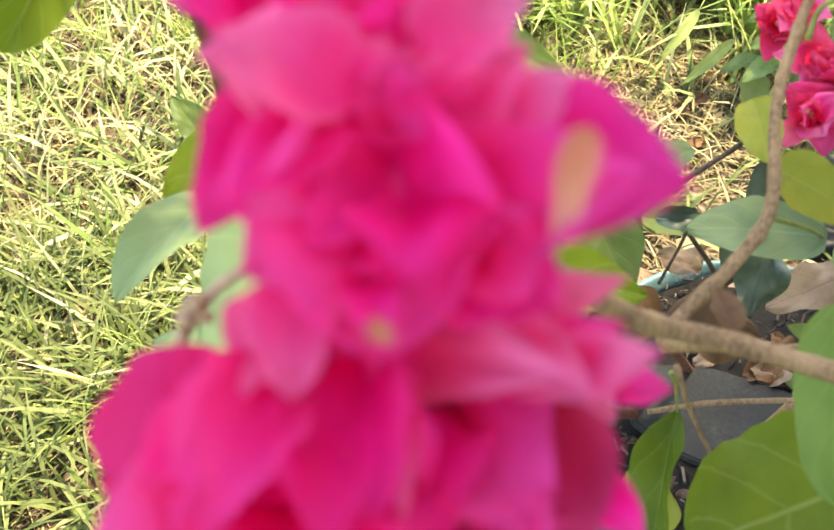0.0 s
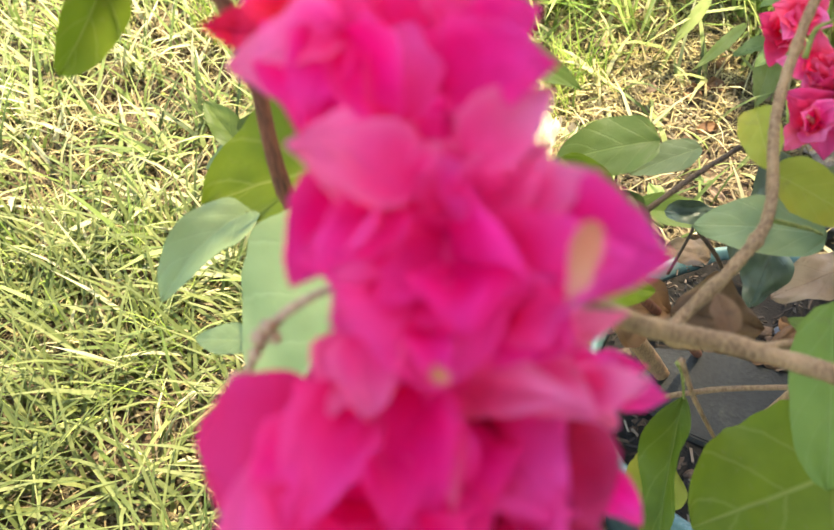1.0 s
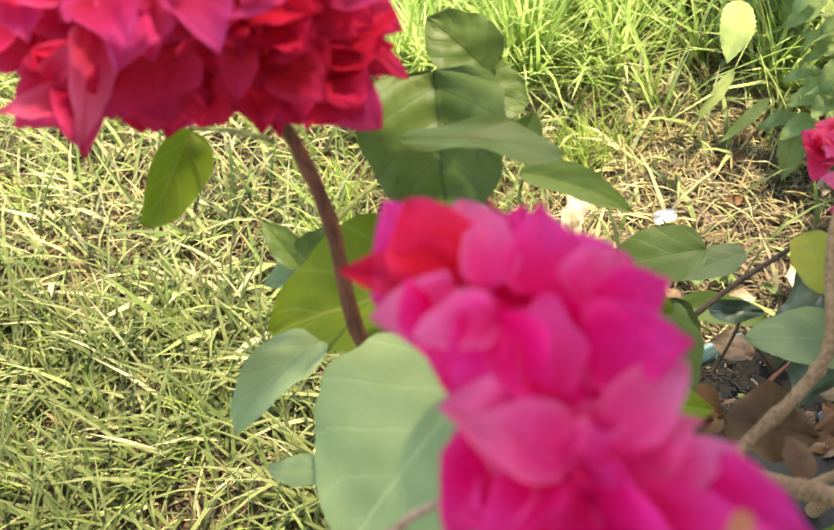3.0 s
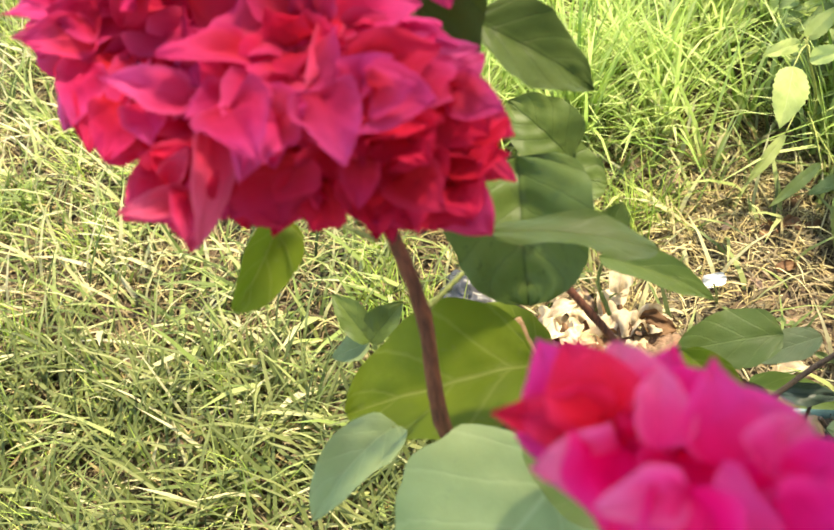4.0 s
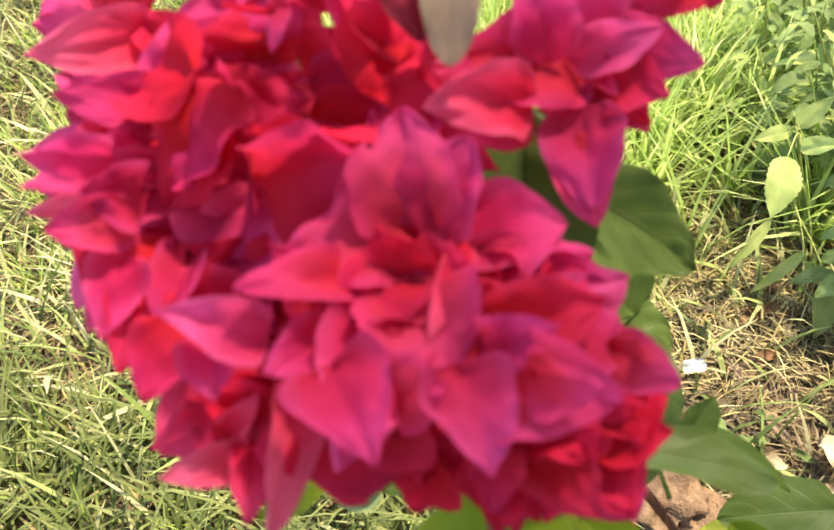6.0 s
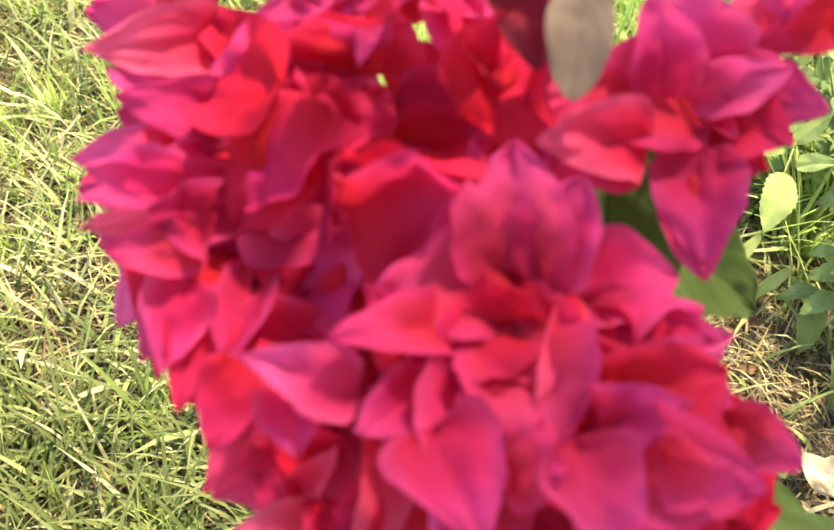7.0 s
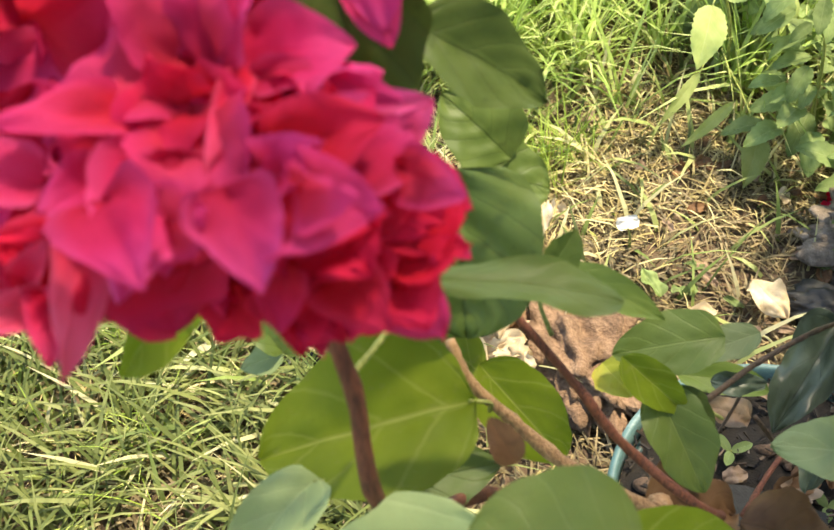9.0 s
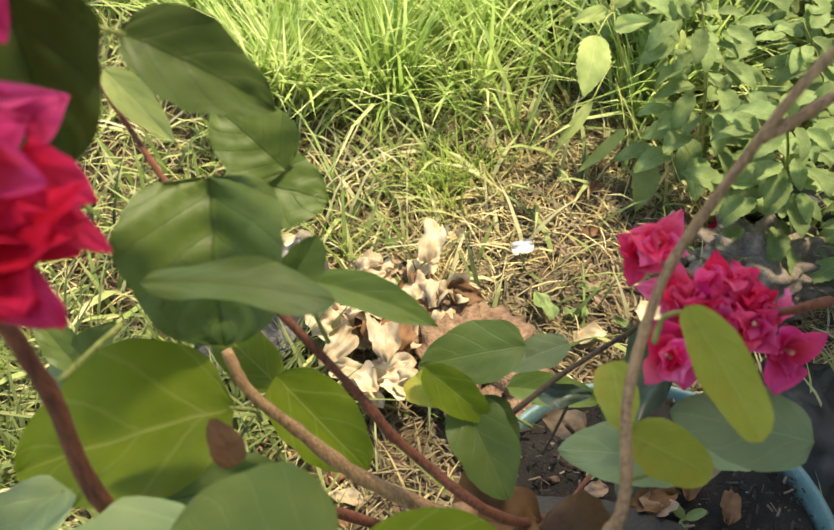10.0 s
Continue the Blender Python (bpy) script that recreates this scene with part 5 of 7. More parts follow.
bract(HEAD, (0.0968, 0.2706, 0.8204), (0.1004, 0.2562, 0.8155), (0.16, -0.69, 0.70), 0.0086, SCARLET, fold=14, curl=12, cup=0.16, twist=13, seed=681)
bract(HEAD, (0.0861, 0.2762, 0.8383), (0.0956, 0.2577, 0.8387), (0.02, -0.59, 0.81), 0.0096, SCARLET, fold=14, curl=10, cup=0.2, twist=-1, seed=682)
bract(HEAD, (0.1083, 0.2966, 0.8315), (0.1258, 0.2918, 0.8248), (-0.09, -0.75, 0.66), 0.0141, FLAME, fold=18, curl=28, cup=0.06, twist=-5, seed=683)
bract(HEAD, (0.1099, 0.2952, 0.8179), (0.1264, 0.2898, 0.8115), (0.13, -0.59, 0.80), 0.0090, FLAME, fold=12, curl=35, cup=0.22, twist=-3, seed=684)
bract(HEAD, (0.1047, 0.3074, 0.83), (0.1148, 0.3129, 0.8365), (0.18, -0.69, 0.70), 0.0125, LILAC, fold=16, curl=27, cup=0.16, twist=-12, seed=685)
bract(HEAD, (0.1008, 0.2947, 0.8273), (0.0954, 0.2824, 0.8283), (0.37, -0.51, 0.77), 0.0129, SCARLET, fold=16, curl=32, cup=0.4, twist=2, seed=686)
bract(HEAD, (0.0138, 0.3197, 0.8555), (0.0407, 0.3071, 0.8549), (-0.2, -0.823, 0.531), 0.0293, CRIMSON, fold=16, curl=35, cup=0.05, twist=-18, seed=400)
bract(HEAD, (0.014, 0.3189, 0.8546), (0.032, 0.3016, 0.8472), (-0.225, -0.579, 0.784), 0.0258, CRIMSON, fold=13, curl=8, cup=0.07, twist=12, seed=401)
bract(HEAD, (0.0157, 0.3217, 0.8574), (0.0392, 0.3211, 0.8678), (-0.194, -0.801, 0.566), 0.0234, CRIMSON, fold=7, curl=21, cup=0.06, twist=-21, seed=402)
bract(HEAD, (0.0132, 0.3219, 0.8581), (0.0153, 0.3281, 0.8723), (0.373, -0.848, 0.375), 0.0212, CRIMSON, fold=12, curl=17, cup=0.05, twist=-4, seed=403)
bract(HEAD, (0.009, 0.3195, 0.8561), (-0.0009, 0.3229, 0.8692), (0.54, -0.75, 0.381), 0.0199, SCARLET, fold=15, curl=10, cup=0.25, twist=-1, seed=404)
bract(HEAD, (0.01, 0.3165, 0.8556), (-0.0089, 0.3023, 0.8505), (0.624, -0.474, 0.621), 0.0173, LILAC, fold=9, curl=20, cup=0.14, twist=-17, seed=405)
bract(HEAD, (0.0028, 0.3158, 0.8531), (-0.0318, 0.3107, 0.8488), (0.727, -0.378, 0.573), 0.0159, LILAC, fold=13, curl=5, cup=0.27, twist=14, seed=406)
bract(HEAD, (-0.0096, 0.3133, 0.8449), (-0.0341, 0.311, 0.839), (0.717, -0.512, 0.473), 0.0118, SALMON, fold=20, curl=17, cup=0.12, twist=16, seed=407)
bract(HEAD, (-0.0055, 0.3248, 0.8555), (-0.0275, 0.3249, 0.8534), (0.588, -0.659, 0.469), 0.0171, SALMON, fold=11, curl=24, cup=0.08, twist=-20, seed=408)
bract(HEAD, (-0.0006, 0.3305, 0.8641), (-0.0303, 0.3292, 0.8617), (0.515, -0.722, 0.462), 0.0182, LILAC, fold=12, curl=38, cup=0.16, twist=8, seed=409)
bract(HEAD, (-0.0087, 0.3434, 0.8708), (-0.0409, 0.3407, 0.869), (0.712, -0.651, 0.261), 0.0254, SALMON, fold=10, curl=9, cup=0.12, twist=-10, seed=410)
bract(HEAD, (0.0182, 0.3301, 0.8664), (0.0119, 0.3365, 0.8837), (0.413, -0.893, 0.182), 0.0335, LILAC, fold=9, curl=27, cup=0.13, twist=15, seed=411)
bract(HEAD, (0.0292, 0.334, 0.8688), (0.0269, 0.3415, 0.8838), (0.152, -0.967, 0.205), 0.0275, CRIMSON, fold=14, curl=11, cup=0.25, twist=-8, seed=412)
bract(HEAD, (0.0026, 0.3111, 0.8447), (-0.0229, 0.3053, 0.8382), (0.543, -0.521, 0.659), 0.0167, CRIMSON, fold=11, curl=12, cup=0.10, twist=-11, seed=413)
bract(HEAD, (-0.0079, 0.3072, 0.8377), (-0.0146, 0.2904, 0.82), (0.41, -0.548, 0.729), 0.0123, LILAC, fold=15, curl=49, cup=0.02, twist=-4, seed=414)
bract(HEAD, (0.0009, 0.3052, 0.8414), (0.0008, 0.2793, 0.8215), (0.351, -0.173, 0.92), 0.0224, SCARLET, fold=4, curl=25, cup=0.09, twist=-13, seed=415)
bract(HEAD, (0.0075, 0.3073, 0.8427), (0.0099, 0.2915, 0.8291), (0.386, -0.392, 0.835), 0.0225, SALMON, fold=6, curl=23, cup=0.19, twist=6, seed=416)
bract(HEAD, (0.0174, 0.307, 0.8437), (0.0195, 0.2921, 0.8327), (0.156, -0.535, 0.83), 0.0222, CRIMSON, fold=9, curl=26, cup=0.17, twist=1, seed=417)
bract(HEAD, (0.028, 0.3077, 0.8471), (0.0342, 0.2895, 0.8362), (-0.077, -0.61, 0.789), 0.0253, LILAC, fold=15, curl=23, cup=0.17, twist=6, seed=418)
bract(HEAD, (0.0335, 0.3182, 0.8534), (0.056, 0.3166, 0.8477), (0.022, -0.722, 0.691), 0.0187, CRIMSON, fold=10, curl=12, cup=0.02, twist=-19, seed=419)
bract(HEAD, (0.039, 0.324, 0.859), (0.0625, 0.3277, 0.8591), (-0.147, -0.79, 0.596), 0.0187, CRIMSON, fold=8, curl=43, cup=0.01, twist=9, seed=420)
bract(HEAD, (0.0376, 0.3292, 0.8651), (0.0656, 0.3358, 0.8676), (-0.189, -0.894, 0.407), 0.0162, MAGENTA, fold=5, curl=12, cup=0.25, twist=-4, seed=421)
bract(HEAD, (0.0343, 0.3325, 0.8693), (0.0529, 0.3376, 0.8749), (-0.047, -0.927, 0.373), 0.0137, CRIMSON, fold=10, curl=35, cup=0.06, twist=6, seed=422)
bract(HEAD, (0.0462, 0.3413, 0.8892), (0.0527, 0.3253, 0.8792), (-0.022, -0.841, 0.541), 0.0129, LILAC, fold=17, curl=33, cup=0.07, twist=5, seed=423)
bract(HEAD, (0.0436, 0.3467, 0.8958), (0.0593, 0.3328, 0.8865), (-0.006, -0.763, 0.647), 0.0223, SALMON, fold=5, curl=7, cup=0.08, twist=-7, seed=424)
bract(HEAD, (0.0353, 0.3435, 0.8936), (0.0281, 0.3323, 0.8853), (0.352, -0.582, 0.733), 0.0143, SALMON, fold=17, curl=21, cup=0.04, twist=-19, seed=425)
bract(HEAD, (0.031, 0.3344, 0.8841), (0.0311, 0.3253, 0.8769), (0.406, -0.629, 0.663), 0.0048, MAGENTA, fold=7, curl=41, cup=0.12, twist=19, seed=426)
bract(HEAD, (0.0632, 0.3524, 0.8806), (0.0581, 0.3388, 0.8692), (0.184, -0.534, 0.825), 0.0178, CRIMSON, fold=5, curl=36, cup=0.12, twist=5, seed=427)
bract(HEAD, (0.1, 0.3375, 0.8756), (0.0708, 0.3215, 0.8779), (0.063, -0.715, 0.696), 0.0221, SALMON, fold=9, curl=26, cup=0.09, twist=8, seed=428)
bract(HEAD, (0.1006, 0.3424, 0.878), (0.0856, 0.3453, 0.8899), (0.265, -0.917, 0.299), 0.0215, LILAC, fold=17, curl=38, cup=0.06, twist=21, seed=429)
bract(HEAD, (0.1006, 0.3424, 0.878), (0.1237, 0.3392, 0.8764), (-0.385, -0.82, 0.422), 0.0144, MAGENTA, fold=16, curl=36, cup=0.02, twist=-5, seed=430)
bract(HEAD, (0.1027, 0.3358, 0.8732), (0.1166, 0.3307, 0.8726), (-0.345, -0.701, 0.624), 0.0165, CRIMSON, fold=5, curl=30, cup=0.27, twist=-14, seed=431)
bract(HEAD, (0.1016, 0.3388, 0.8738), (0.1058, 0.3454, 0.8835), (-0.139, -0.983, 0.119), 0.0132, LILAC, fold=5, curl=15, cup=0.21, twist=7, seed=432)
bract(HEAD, (0.1003, 0.3291, 0.8692), (0.105, 0.3104, 0.8564), (-0.255, -0.46, 0.851), 0.0174, MAGENTA, fold=16, curl=18, cup=0.24, twist=-9, seed=433)
bract(HEAD, (0.0891, 0.3258, 0.8705), (0.0737, 0.3141, 0.8676), (0.448, -0.759, 0.473), 0.0138, CRIMSON, fold=12, curl=12, cup=0.12, twist=2, seed=434)
bract(HEAD, (0.1107, 0.3607, 0.8997), (0.111, 0.3459, 0.8907), (-0.087, -0.689, 0.719), 0.0212, SALMON, fold=10, curl=15, cup=0.20, twist=-1, seed=435)
bract(HEAD, (0.1221, 0.3567, 0.8903), (0.1077, 0.3466, 0.8844), (0.211, -0.746, 0.632), 0.0132, CRIMSON, fold=19, curl=38, cup=0.13, twist=-17, seed=436)
bract(HEAD, (0.1219, 0.3574, 0.8911), (0.1324, 0.3652, 0.901), (-0.55, -0.825, 0.131), 0.0156, SCARLET, fold=19, curl=40, cup=0.26, twist=16, seed=437)
bract(HEAD, (0.0688, 0.3113, 0.8698), (0.0768, 0.3207, 0.8819), (-0.019, -0.992, 0.127), 0.0067, SALMON, fold=6, curl=38, cup=0.27, twist=-3, seed=438)
bract(HEAD, (0.0671, 0.3155, 0.8717), (0.0721, 0.3073, 0.8708), (-0.117, -0.509, 0.853), 0.0067, LILAC, fold=6, curl=39, cup=0.14, twist=-9, seed=439)
bract(HEAD, (0.0707, 0.2927, 0.8561), (0.0663, 0.3045, 0.8778), (0.187, -0.943, 0.275), 0.0213, SALMON, fold=11, curl=36, cup=0.26, twist=3, seed=440)
bract(HEAD, (0.0746, 0.2927, 0.8571), (0.0794, 0.3034, 0.8742), (-0.254, -0.95, 0.184), 0.0170, MAGENTA, fold=15, curl=37, cup=0.30, twist=4, seed=441)
bract(HEAD, (0.0795, 0.2945, 0.8567), (0.101, 0.3032, 0.8582), (-0.3, -0.682, 0.667), 0.0164, LILAC, fold=6, curl=45, cup=0.26, twist=-10, seed=442)
bract(HEAD, (0.0815, 0.2901, 0.8529), (0.111, 0.2981, 0.8491), (-0.422, -0.527, 0.738), 0.0131, MAGENTA, fold=19, curl=32, cup=0.04, twist=13, seed=443)
bract(HEAD, (0.0707, 0.2919, 0.8568), (0.0475, 0.2815, 0.8567), (0.178, -0.511, 0.841), 0.0191, SALMON, fold=9, curl=50, cup=0.04, twist=9, seed=444)
bract(HEAD, (0.0715, 0.2873, 0.8545), (0.0861, 0.2828, 0.856), (-0.212, -0.717, 0.664), 0.0146, CRIMSON, fold=4, curl=50, cup=0.05, twist=19, seed=445)
bract(HEAD, (0.0718, 0.286, 0.853), (0.0633, 0.272, 0.8509), (0.101, -0.451, 0.887), 0.0166, CRIMSON, fold=19, curl=50, cup=0.18, twist=11, seed=446)
bract(HEAD, (0.0728, 0.2862, 0.8531), (0.0666, 0.2844, 0.8642), (0.026, -0.934, 0.355), 0.0124, SCARLET, fold=13, curl=27, cup=0.07, twist=-11, seed=447)
bract(HEAD, (0.0731, 0.2836, 0.8531), (0.0837, 0.264, 0.849), (-0.032, -0.34, 0.94), 0.0221, SALMON, fold=5, curl=44, cup=0.27, twist=12, seed=448)
bract(HEAD, (0.0691, 0.2755, 0.8462), (0.0738, 0.255, 0.8406), (0.079, -0.312, 0.947), 0.0191, SALMON, fold=13, curl=37, cup=0.24, twist=17, seed=449)
bract(HEAD, (0.0621, 0.2807, 0.8487), (0.0604, 0.2621, 0.8373), (0.122, -0.377, 0.918), 0.0125, LILAC, fold=12, curl=43, cup=0.11, twist=20, seed=450)
bract(HEAD, (0.0923, 0.267, 0.8463), (0.1119, 0.2575, 0.8594), (-0.543, -0.552, 0.633), 0.0185, SALMON, fold=8, curl=48, cup=0.24, twist=-11, seed=451)
bract(HEAD, (0.09, 0.2709, 0.848), (0.101, 0.2688, 0.8619), (-0.524, -0.544, 0.656), 0.0115, MAGENTA, fold=10, curl=41, cup=0.24, twist=21, seed=452)
bract(HEAD, (0.0896, 0.2772, 0.8491), (0.1098, 0.2819, 0.8569), (-0.387, -0.807, 0.446), 0.0151, CRIMSON, fold=16, curl=46, cup=0.28, twist=-11, seed=453)
bract(HEAD, (0.1125, 0.2826, 0.8451), (0.1262, 0.2774, 0.843), (-0.575, -0.517, 0.634), 0.0114, SALMON, fold=9, curl=24, cup=0.26, twist=16, seed=454)
bract(HEAD, (0.0892, 0.267, 0.8438), (0.0961, 0.2532, 0.8452), (-0.478, -0.227, 0.849), 0.0153, SCARLET, fold=6, curl=27, cup=0.24, twist=-16, seed=455)
bract(HEAD, (0.1038, 0.2687, 0.8401), (0.1108, 0.2594, 0.8391), (-0.524, -0.333, 0.784), 0.0168, SCARLET, fold=19, curl=47, cup=0.17, twist=-18, seed=456)
bract(HEAD, (0.0899, 0.2653, 0.8448), (0.0944, 0.2545, 0.847), (-0.238, -0.189, 0.953), 0.0086, SCARLET, fold=7, curl=16, cup=0.20, twist=21, seed=457)
bract(HEAD, (0.0369, 0.2883, 0.8283), (0.0134, 0.2817, 0.8417), (0.659, -0.572, 0.488), 0.0176, CORAL, fold=13, curl=49, cup=0.12, twist=16, seed=458)
bract(HEAD, (0.0327, 0.2869, 0.8336), (0.0402, 0.2805, 0.8372), (-0.248, -0.548, 0.799), 0.0104, CORAL, fold=11, curl=24, cup=0.11, twist=-2, seed=459)
bract(HEAD, (0.0353, 0.2855, 0.8224), (0.0208, 0.2789, 0.8267), (0.516, -0.468, 0.717), 0.0168, SCARLET, fold=18, curl=30, cup=0.15, twist=-2, seed=460)
bract(HEAD, (0.0322, 0.2838, 0.8181), (0.0184, 0.2619, 0.8111), (0.296, -0.346, 0.89), 0.0180, CORAL, fold=4, curl=21, cup=0.06, twist=12, seed=461)
bract(HEAD, (0.0418, 0.2832, 0.8218), (0.0427, 0.2591, 0.8158), (0.113, -0.258, 0.96), 0.0174, CORAL, fold=15, curl=30, cup=0.29, twist=17, seed=462)
bract(HEAD, (0.0307, 0.285, 0.8197), (0.041, 0.2691, 0.8167), (-0.205, -0.365, 0.908), 0.0180, SCARLET, fold=18, curl=45, cup=0.28, twist=16, seed=463)
bract(HEAD, (0.0297, 0.2807, 0.8211), (0.0353, 0.2697, 0.8213), (0.128, -0.159, 0.979), 0.0094, CORAL, fold=12, curl=35, cup=0.07, twist=8, seed=464)
bract(HEAD, (0.047, 0.294, 0.83), (0.0499, 0.2774, 0.823), (0.19, -0.219, 0.957), 0.0144, CRIMSON, fold=8, curl=20, cup=0.02, twist=-14, seed=465)
bract(HEAD, (0.0368, 0.2972, 0.8323), (0.0473, 0.2833, 0.827), (0.189, -0.509, 0.839), 0.0169, CRIMSON, fold=12, curl=6, cup=0.16, twist=-12, seed=466)
bract(HEAD, (0.0522, 0.2991, 0.8408), (0.052, 0.2847, 0.8368), (0.243, -0.486, 0.839), 0.0175, CRIMSON, fold=14, curl=10, cup=0.04, twist=-19, seed=467)
bract(HEAD, (0.013, 0.3488, 0.8883), (0.0042, 0.3383, 0.8841), (0.642, -0.532, 0.552), 0.0225, LILAC, fold=9, curl=14, cup=0.20, twist=-14, seed=468)
bract(HEAD, (0.0172, 0.3512, 0.8903), (0.0243, 0.3502, 0.903), (0.256, -0.945, 0.202), 0.0246, SALMON, fold=15, curl=49, cup=0.00, twist=13, seed=469)
bract(HEAD, (-0.0111, 0.352, 0.881), (-0.0267, 0.355, 0.8901), (0.474, -0.866, 0.161), 0.0238, SALMON, fold=10, curl=24, cup=0.15, twist=-18, seed=470)
bract(HEAD, (0.0463, 0.3584, 0.8963), (0.0537, 0.3614, 0.9075), (-0.087, -0.996, -0.012), 0.0246, LILAC, fold=12, curl=37, cup=0.12, twist=21, seed=471)
bract(HEAD, (0.0327, 0.356, 0.893), (0.0336, 0.3588, 0.908), (0.077, -0.997, 0.024), 0.0247, CRIMSON, fold=9, curl=29, cup=0.02, twist=-21, seed=472)
bract(HEAD, (0.0679, 0.2615, 0.8377), (0.0706, 0.2555, 0.8188), (0.113, -0.432, 0.895), 0.0258, CRIMSON, fold=13, curl=14, cup=0.03, twist=-15, seed=473)
bract(HEAD, (0.0602, 0.2629, 0.8344), (0.0549, 0.2567, 0.8181), (0.506, -0.255, 0.824), 0.0208, CRIMSON, fold=11, curl=19, cup=0.17, twist=8, seed=474)
bract(HEAD, (0.0828, 0.2639, 0.8277), (0.0728, 0.2611, 0.818), (0.622, -0.385, 0.681), 0.0194, SCARLET, fold=18, curl=50, cup=0.26, twist=21, seed=475)
bract(HEAD, (0.0869, 0.2702, 0.8328), (0.0815, 0.2601, 0.8199), (0.53, -0.441, 0.724), 0.0220, CRIMSON, fold=9, curl=38, cup=0.18, twist=-16, seed=476)
bract(HEAD, (0.097, 0.2708, 0.83), (0.1047, 0.2605, 0.8168), (0.005, -0.369, 0.93), 0.0272, SCARLET, fold=15, curl=24, cup=0.28, twist=4, seed=477)
bract(HEAD, (0.1063, 0.2744, 0.8232), (0.1192, 0.2696, 0.8109), (-0.056, -0.743, 0.667), 0.0182, SCARLET, fold=10, curl=21, cup=0.17, twist=20, seed=478)
bract(HEAD, (0.0939, 0.2656, 0.8258), (0.0969, 0.254, 0.8187), (0.166, -0.351, 0.922), 0.0121, SCARLET, fold=19, curl=45, cup=0.25, twist=-17, seed=479)
bract(HEAD, (0.1086, 0.278, 0.8335), (0.124, 0.2865, 0.8237), (-0.057, -0.615, 0.786), 0.0139, SCARLET, fold=7, curl=47, cup=0.29, twist=-20, seed=480)
bract(HEAD, (0.1121, 0.2792, 0.8233), (0.1241, 0.2843, 0.8156), (-0.176, -0.711, 0.681), 0.0057, SCARLET, fold=15, curl=10, cup=0.05, twist=-20, seed=481)
bract(HEAD, (0.1085, 0.2798, 0.8428), (0.1221, 0.2808, 0.8318), (-0.178, -0.68, 0.711), 0.0175, SCARLET, fold=11, curl=7, cup=0.06, twist=-18, seed=482)
bract(HEAD, (0.1034, 0.2742, 0.8462), (0.1141, 0.299, 0.843), (-0.178, -0.897, 0.404), 0.0149, MAGENTA, fold=8, curl=49, cup=0.09, twist=10, seed=483)
bract(HEAD, (0.0908, 0.2788, 0.8551), (0.1067, 0.2912, 0.8552), (0.101, -0.829, 0.55), 0.0059, MAGENTA, fold=20, curl=5, cup=0.02, twist=-8, seed=484)
bract(HEAD, (0.1018, 0.2688, 0.8411), (0.1119, 0.2654, 0.8386), (-0.099, -0.664, 0.741), 0.0167, SCARLET, fold=4, curl=7, cup=0.00, twist=22, seed=485)
bract(HEAD, (0.0993, 0.2625, 0.8576), (0.1106, 0.2564, 0.8622), (-0.275, -0.846, 0.457), 0.0105, SALMON, fold=15, curl=24, cup=0.26, twist=18, seed=486)
bract(HEAD, (0.0183, 0.284, 0.8306), (0.0088, 0.2758, 0.8195), (0.679, -0.531, 0.506), 0.0148, SCARLET, fold=17, curl=36, cup=0.29, twist=10, seed=487)
bract(HEAD, (0.0097, 0.2925, 0.8364), (-0.0026, 0.2833, 0.8252), (0.771, -0.406, 0.491), 0.0158, SALMON, fold=13, curl=18, cup=0.21, twist=5, seed=488)
bract(HEAD, (-0.0003, 0.2988, 0.8404), (-0.0231, 0.3007, 0.8413), (0.713, -0.661, 0.232), 0.0137, SALMON, fold=19, curl=32, cup=0.28, twist=-5, seed=489)
bract(HEAD, (0.0637, 0.2595, 0.8519), (0.0766, 0.2435, 0.8502), (0.052, -0.439, 0.897), 0.0183, MAGENTA, fold=17, curl=25, cup=0.23, twist=-9, seed=490)
bract(HEAD, (0.0769, 0.2568, 0.852), (0.0853, 0.2543, 0.8569), (-0.107, -0.876, 0.471), 0.0133, SALMON, fold=4, curl=30, cup=0.08, twist=-4, seed=491)
bract(HEAD, (0.0865, 0.2622, 0.8558), (0.0957, 0.2476, 0.8465), (0.185, -0.499, 0.846), 0.0156, MAGENTA, fold=14, curl=10, cup=0.28, twist=-12, seed=492)
bract(HEAD, (0.0334, 0.2783, 0.8255), (0.0389, 0.259, 0.8037), (0.391, -0.328, 0.86), 0.0197, CORAL, fold=12, curl=47, cup=0.06, twist=19, seed=493)
bract(HEAD, (0.0605, 0.2925, 0.8191), (0.0502, 0.2756, 0.7993), (0.602, -0.39, 0.697), 0.0364, CRIMSON, fold=20, curl=10, cup=0.10, twist=-20, seed=540)
bract(HEAD, (0.0678, 0.2922, 0.8163), (0.0705, 0.2807, 0.8005), (0.054, -0.685, 0.726), 0.0362, LILAC, fold=4, curl=30, cup=0.30, twist=5, seed=541)
bract(HEAD, (0.0463, 0.2993, 0.8221), (0.0419, 0.2842, 0.8051), (0.525, -0.586, 0.617), 0.0355, SCARLET, fold=11, curl=28, cup=0.10, twist=0, seed=542)
bract(HEAD, (0.0881, 0.2795, 0.8258), (0.0885, 0.2666, 0.8124), (0.407, -0.562, 0.72), 0.0316, FLAME, fold=15, curl=28, cup=0.03, twist=2, seed=543)
bract(HEAD, (0.0338, 0.3036, 0.8308), (0.0293, 0.2886, 0.8139), (0.5, -0.46, 0.734), 0.0323, MAGENTA, fold=17, curl=40, cup=0.22, twist=3, seed=544)
bract(HEAD, (0.043, 0.2737, 0.8263), (0.0215, 0.2587, 0.8123), (0.517, -0.488, 0.703), 0.0179, CORAL, fold=20, curl=18, cup=0.23, twist=-17, seed=545)
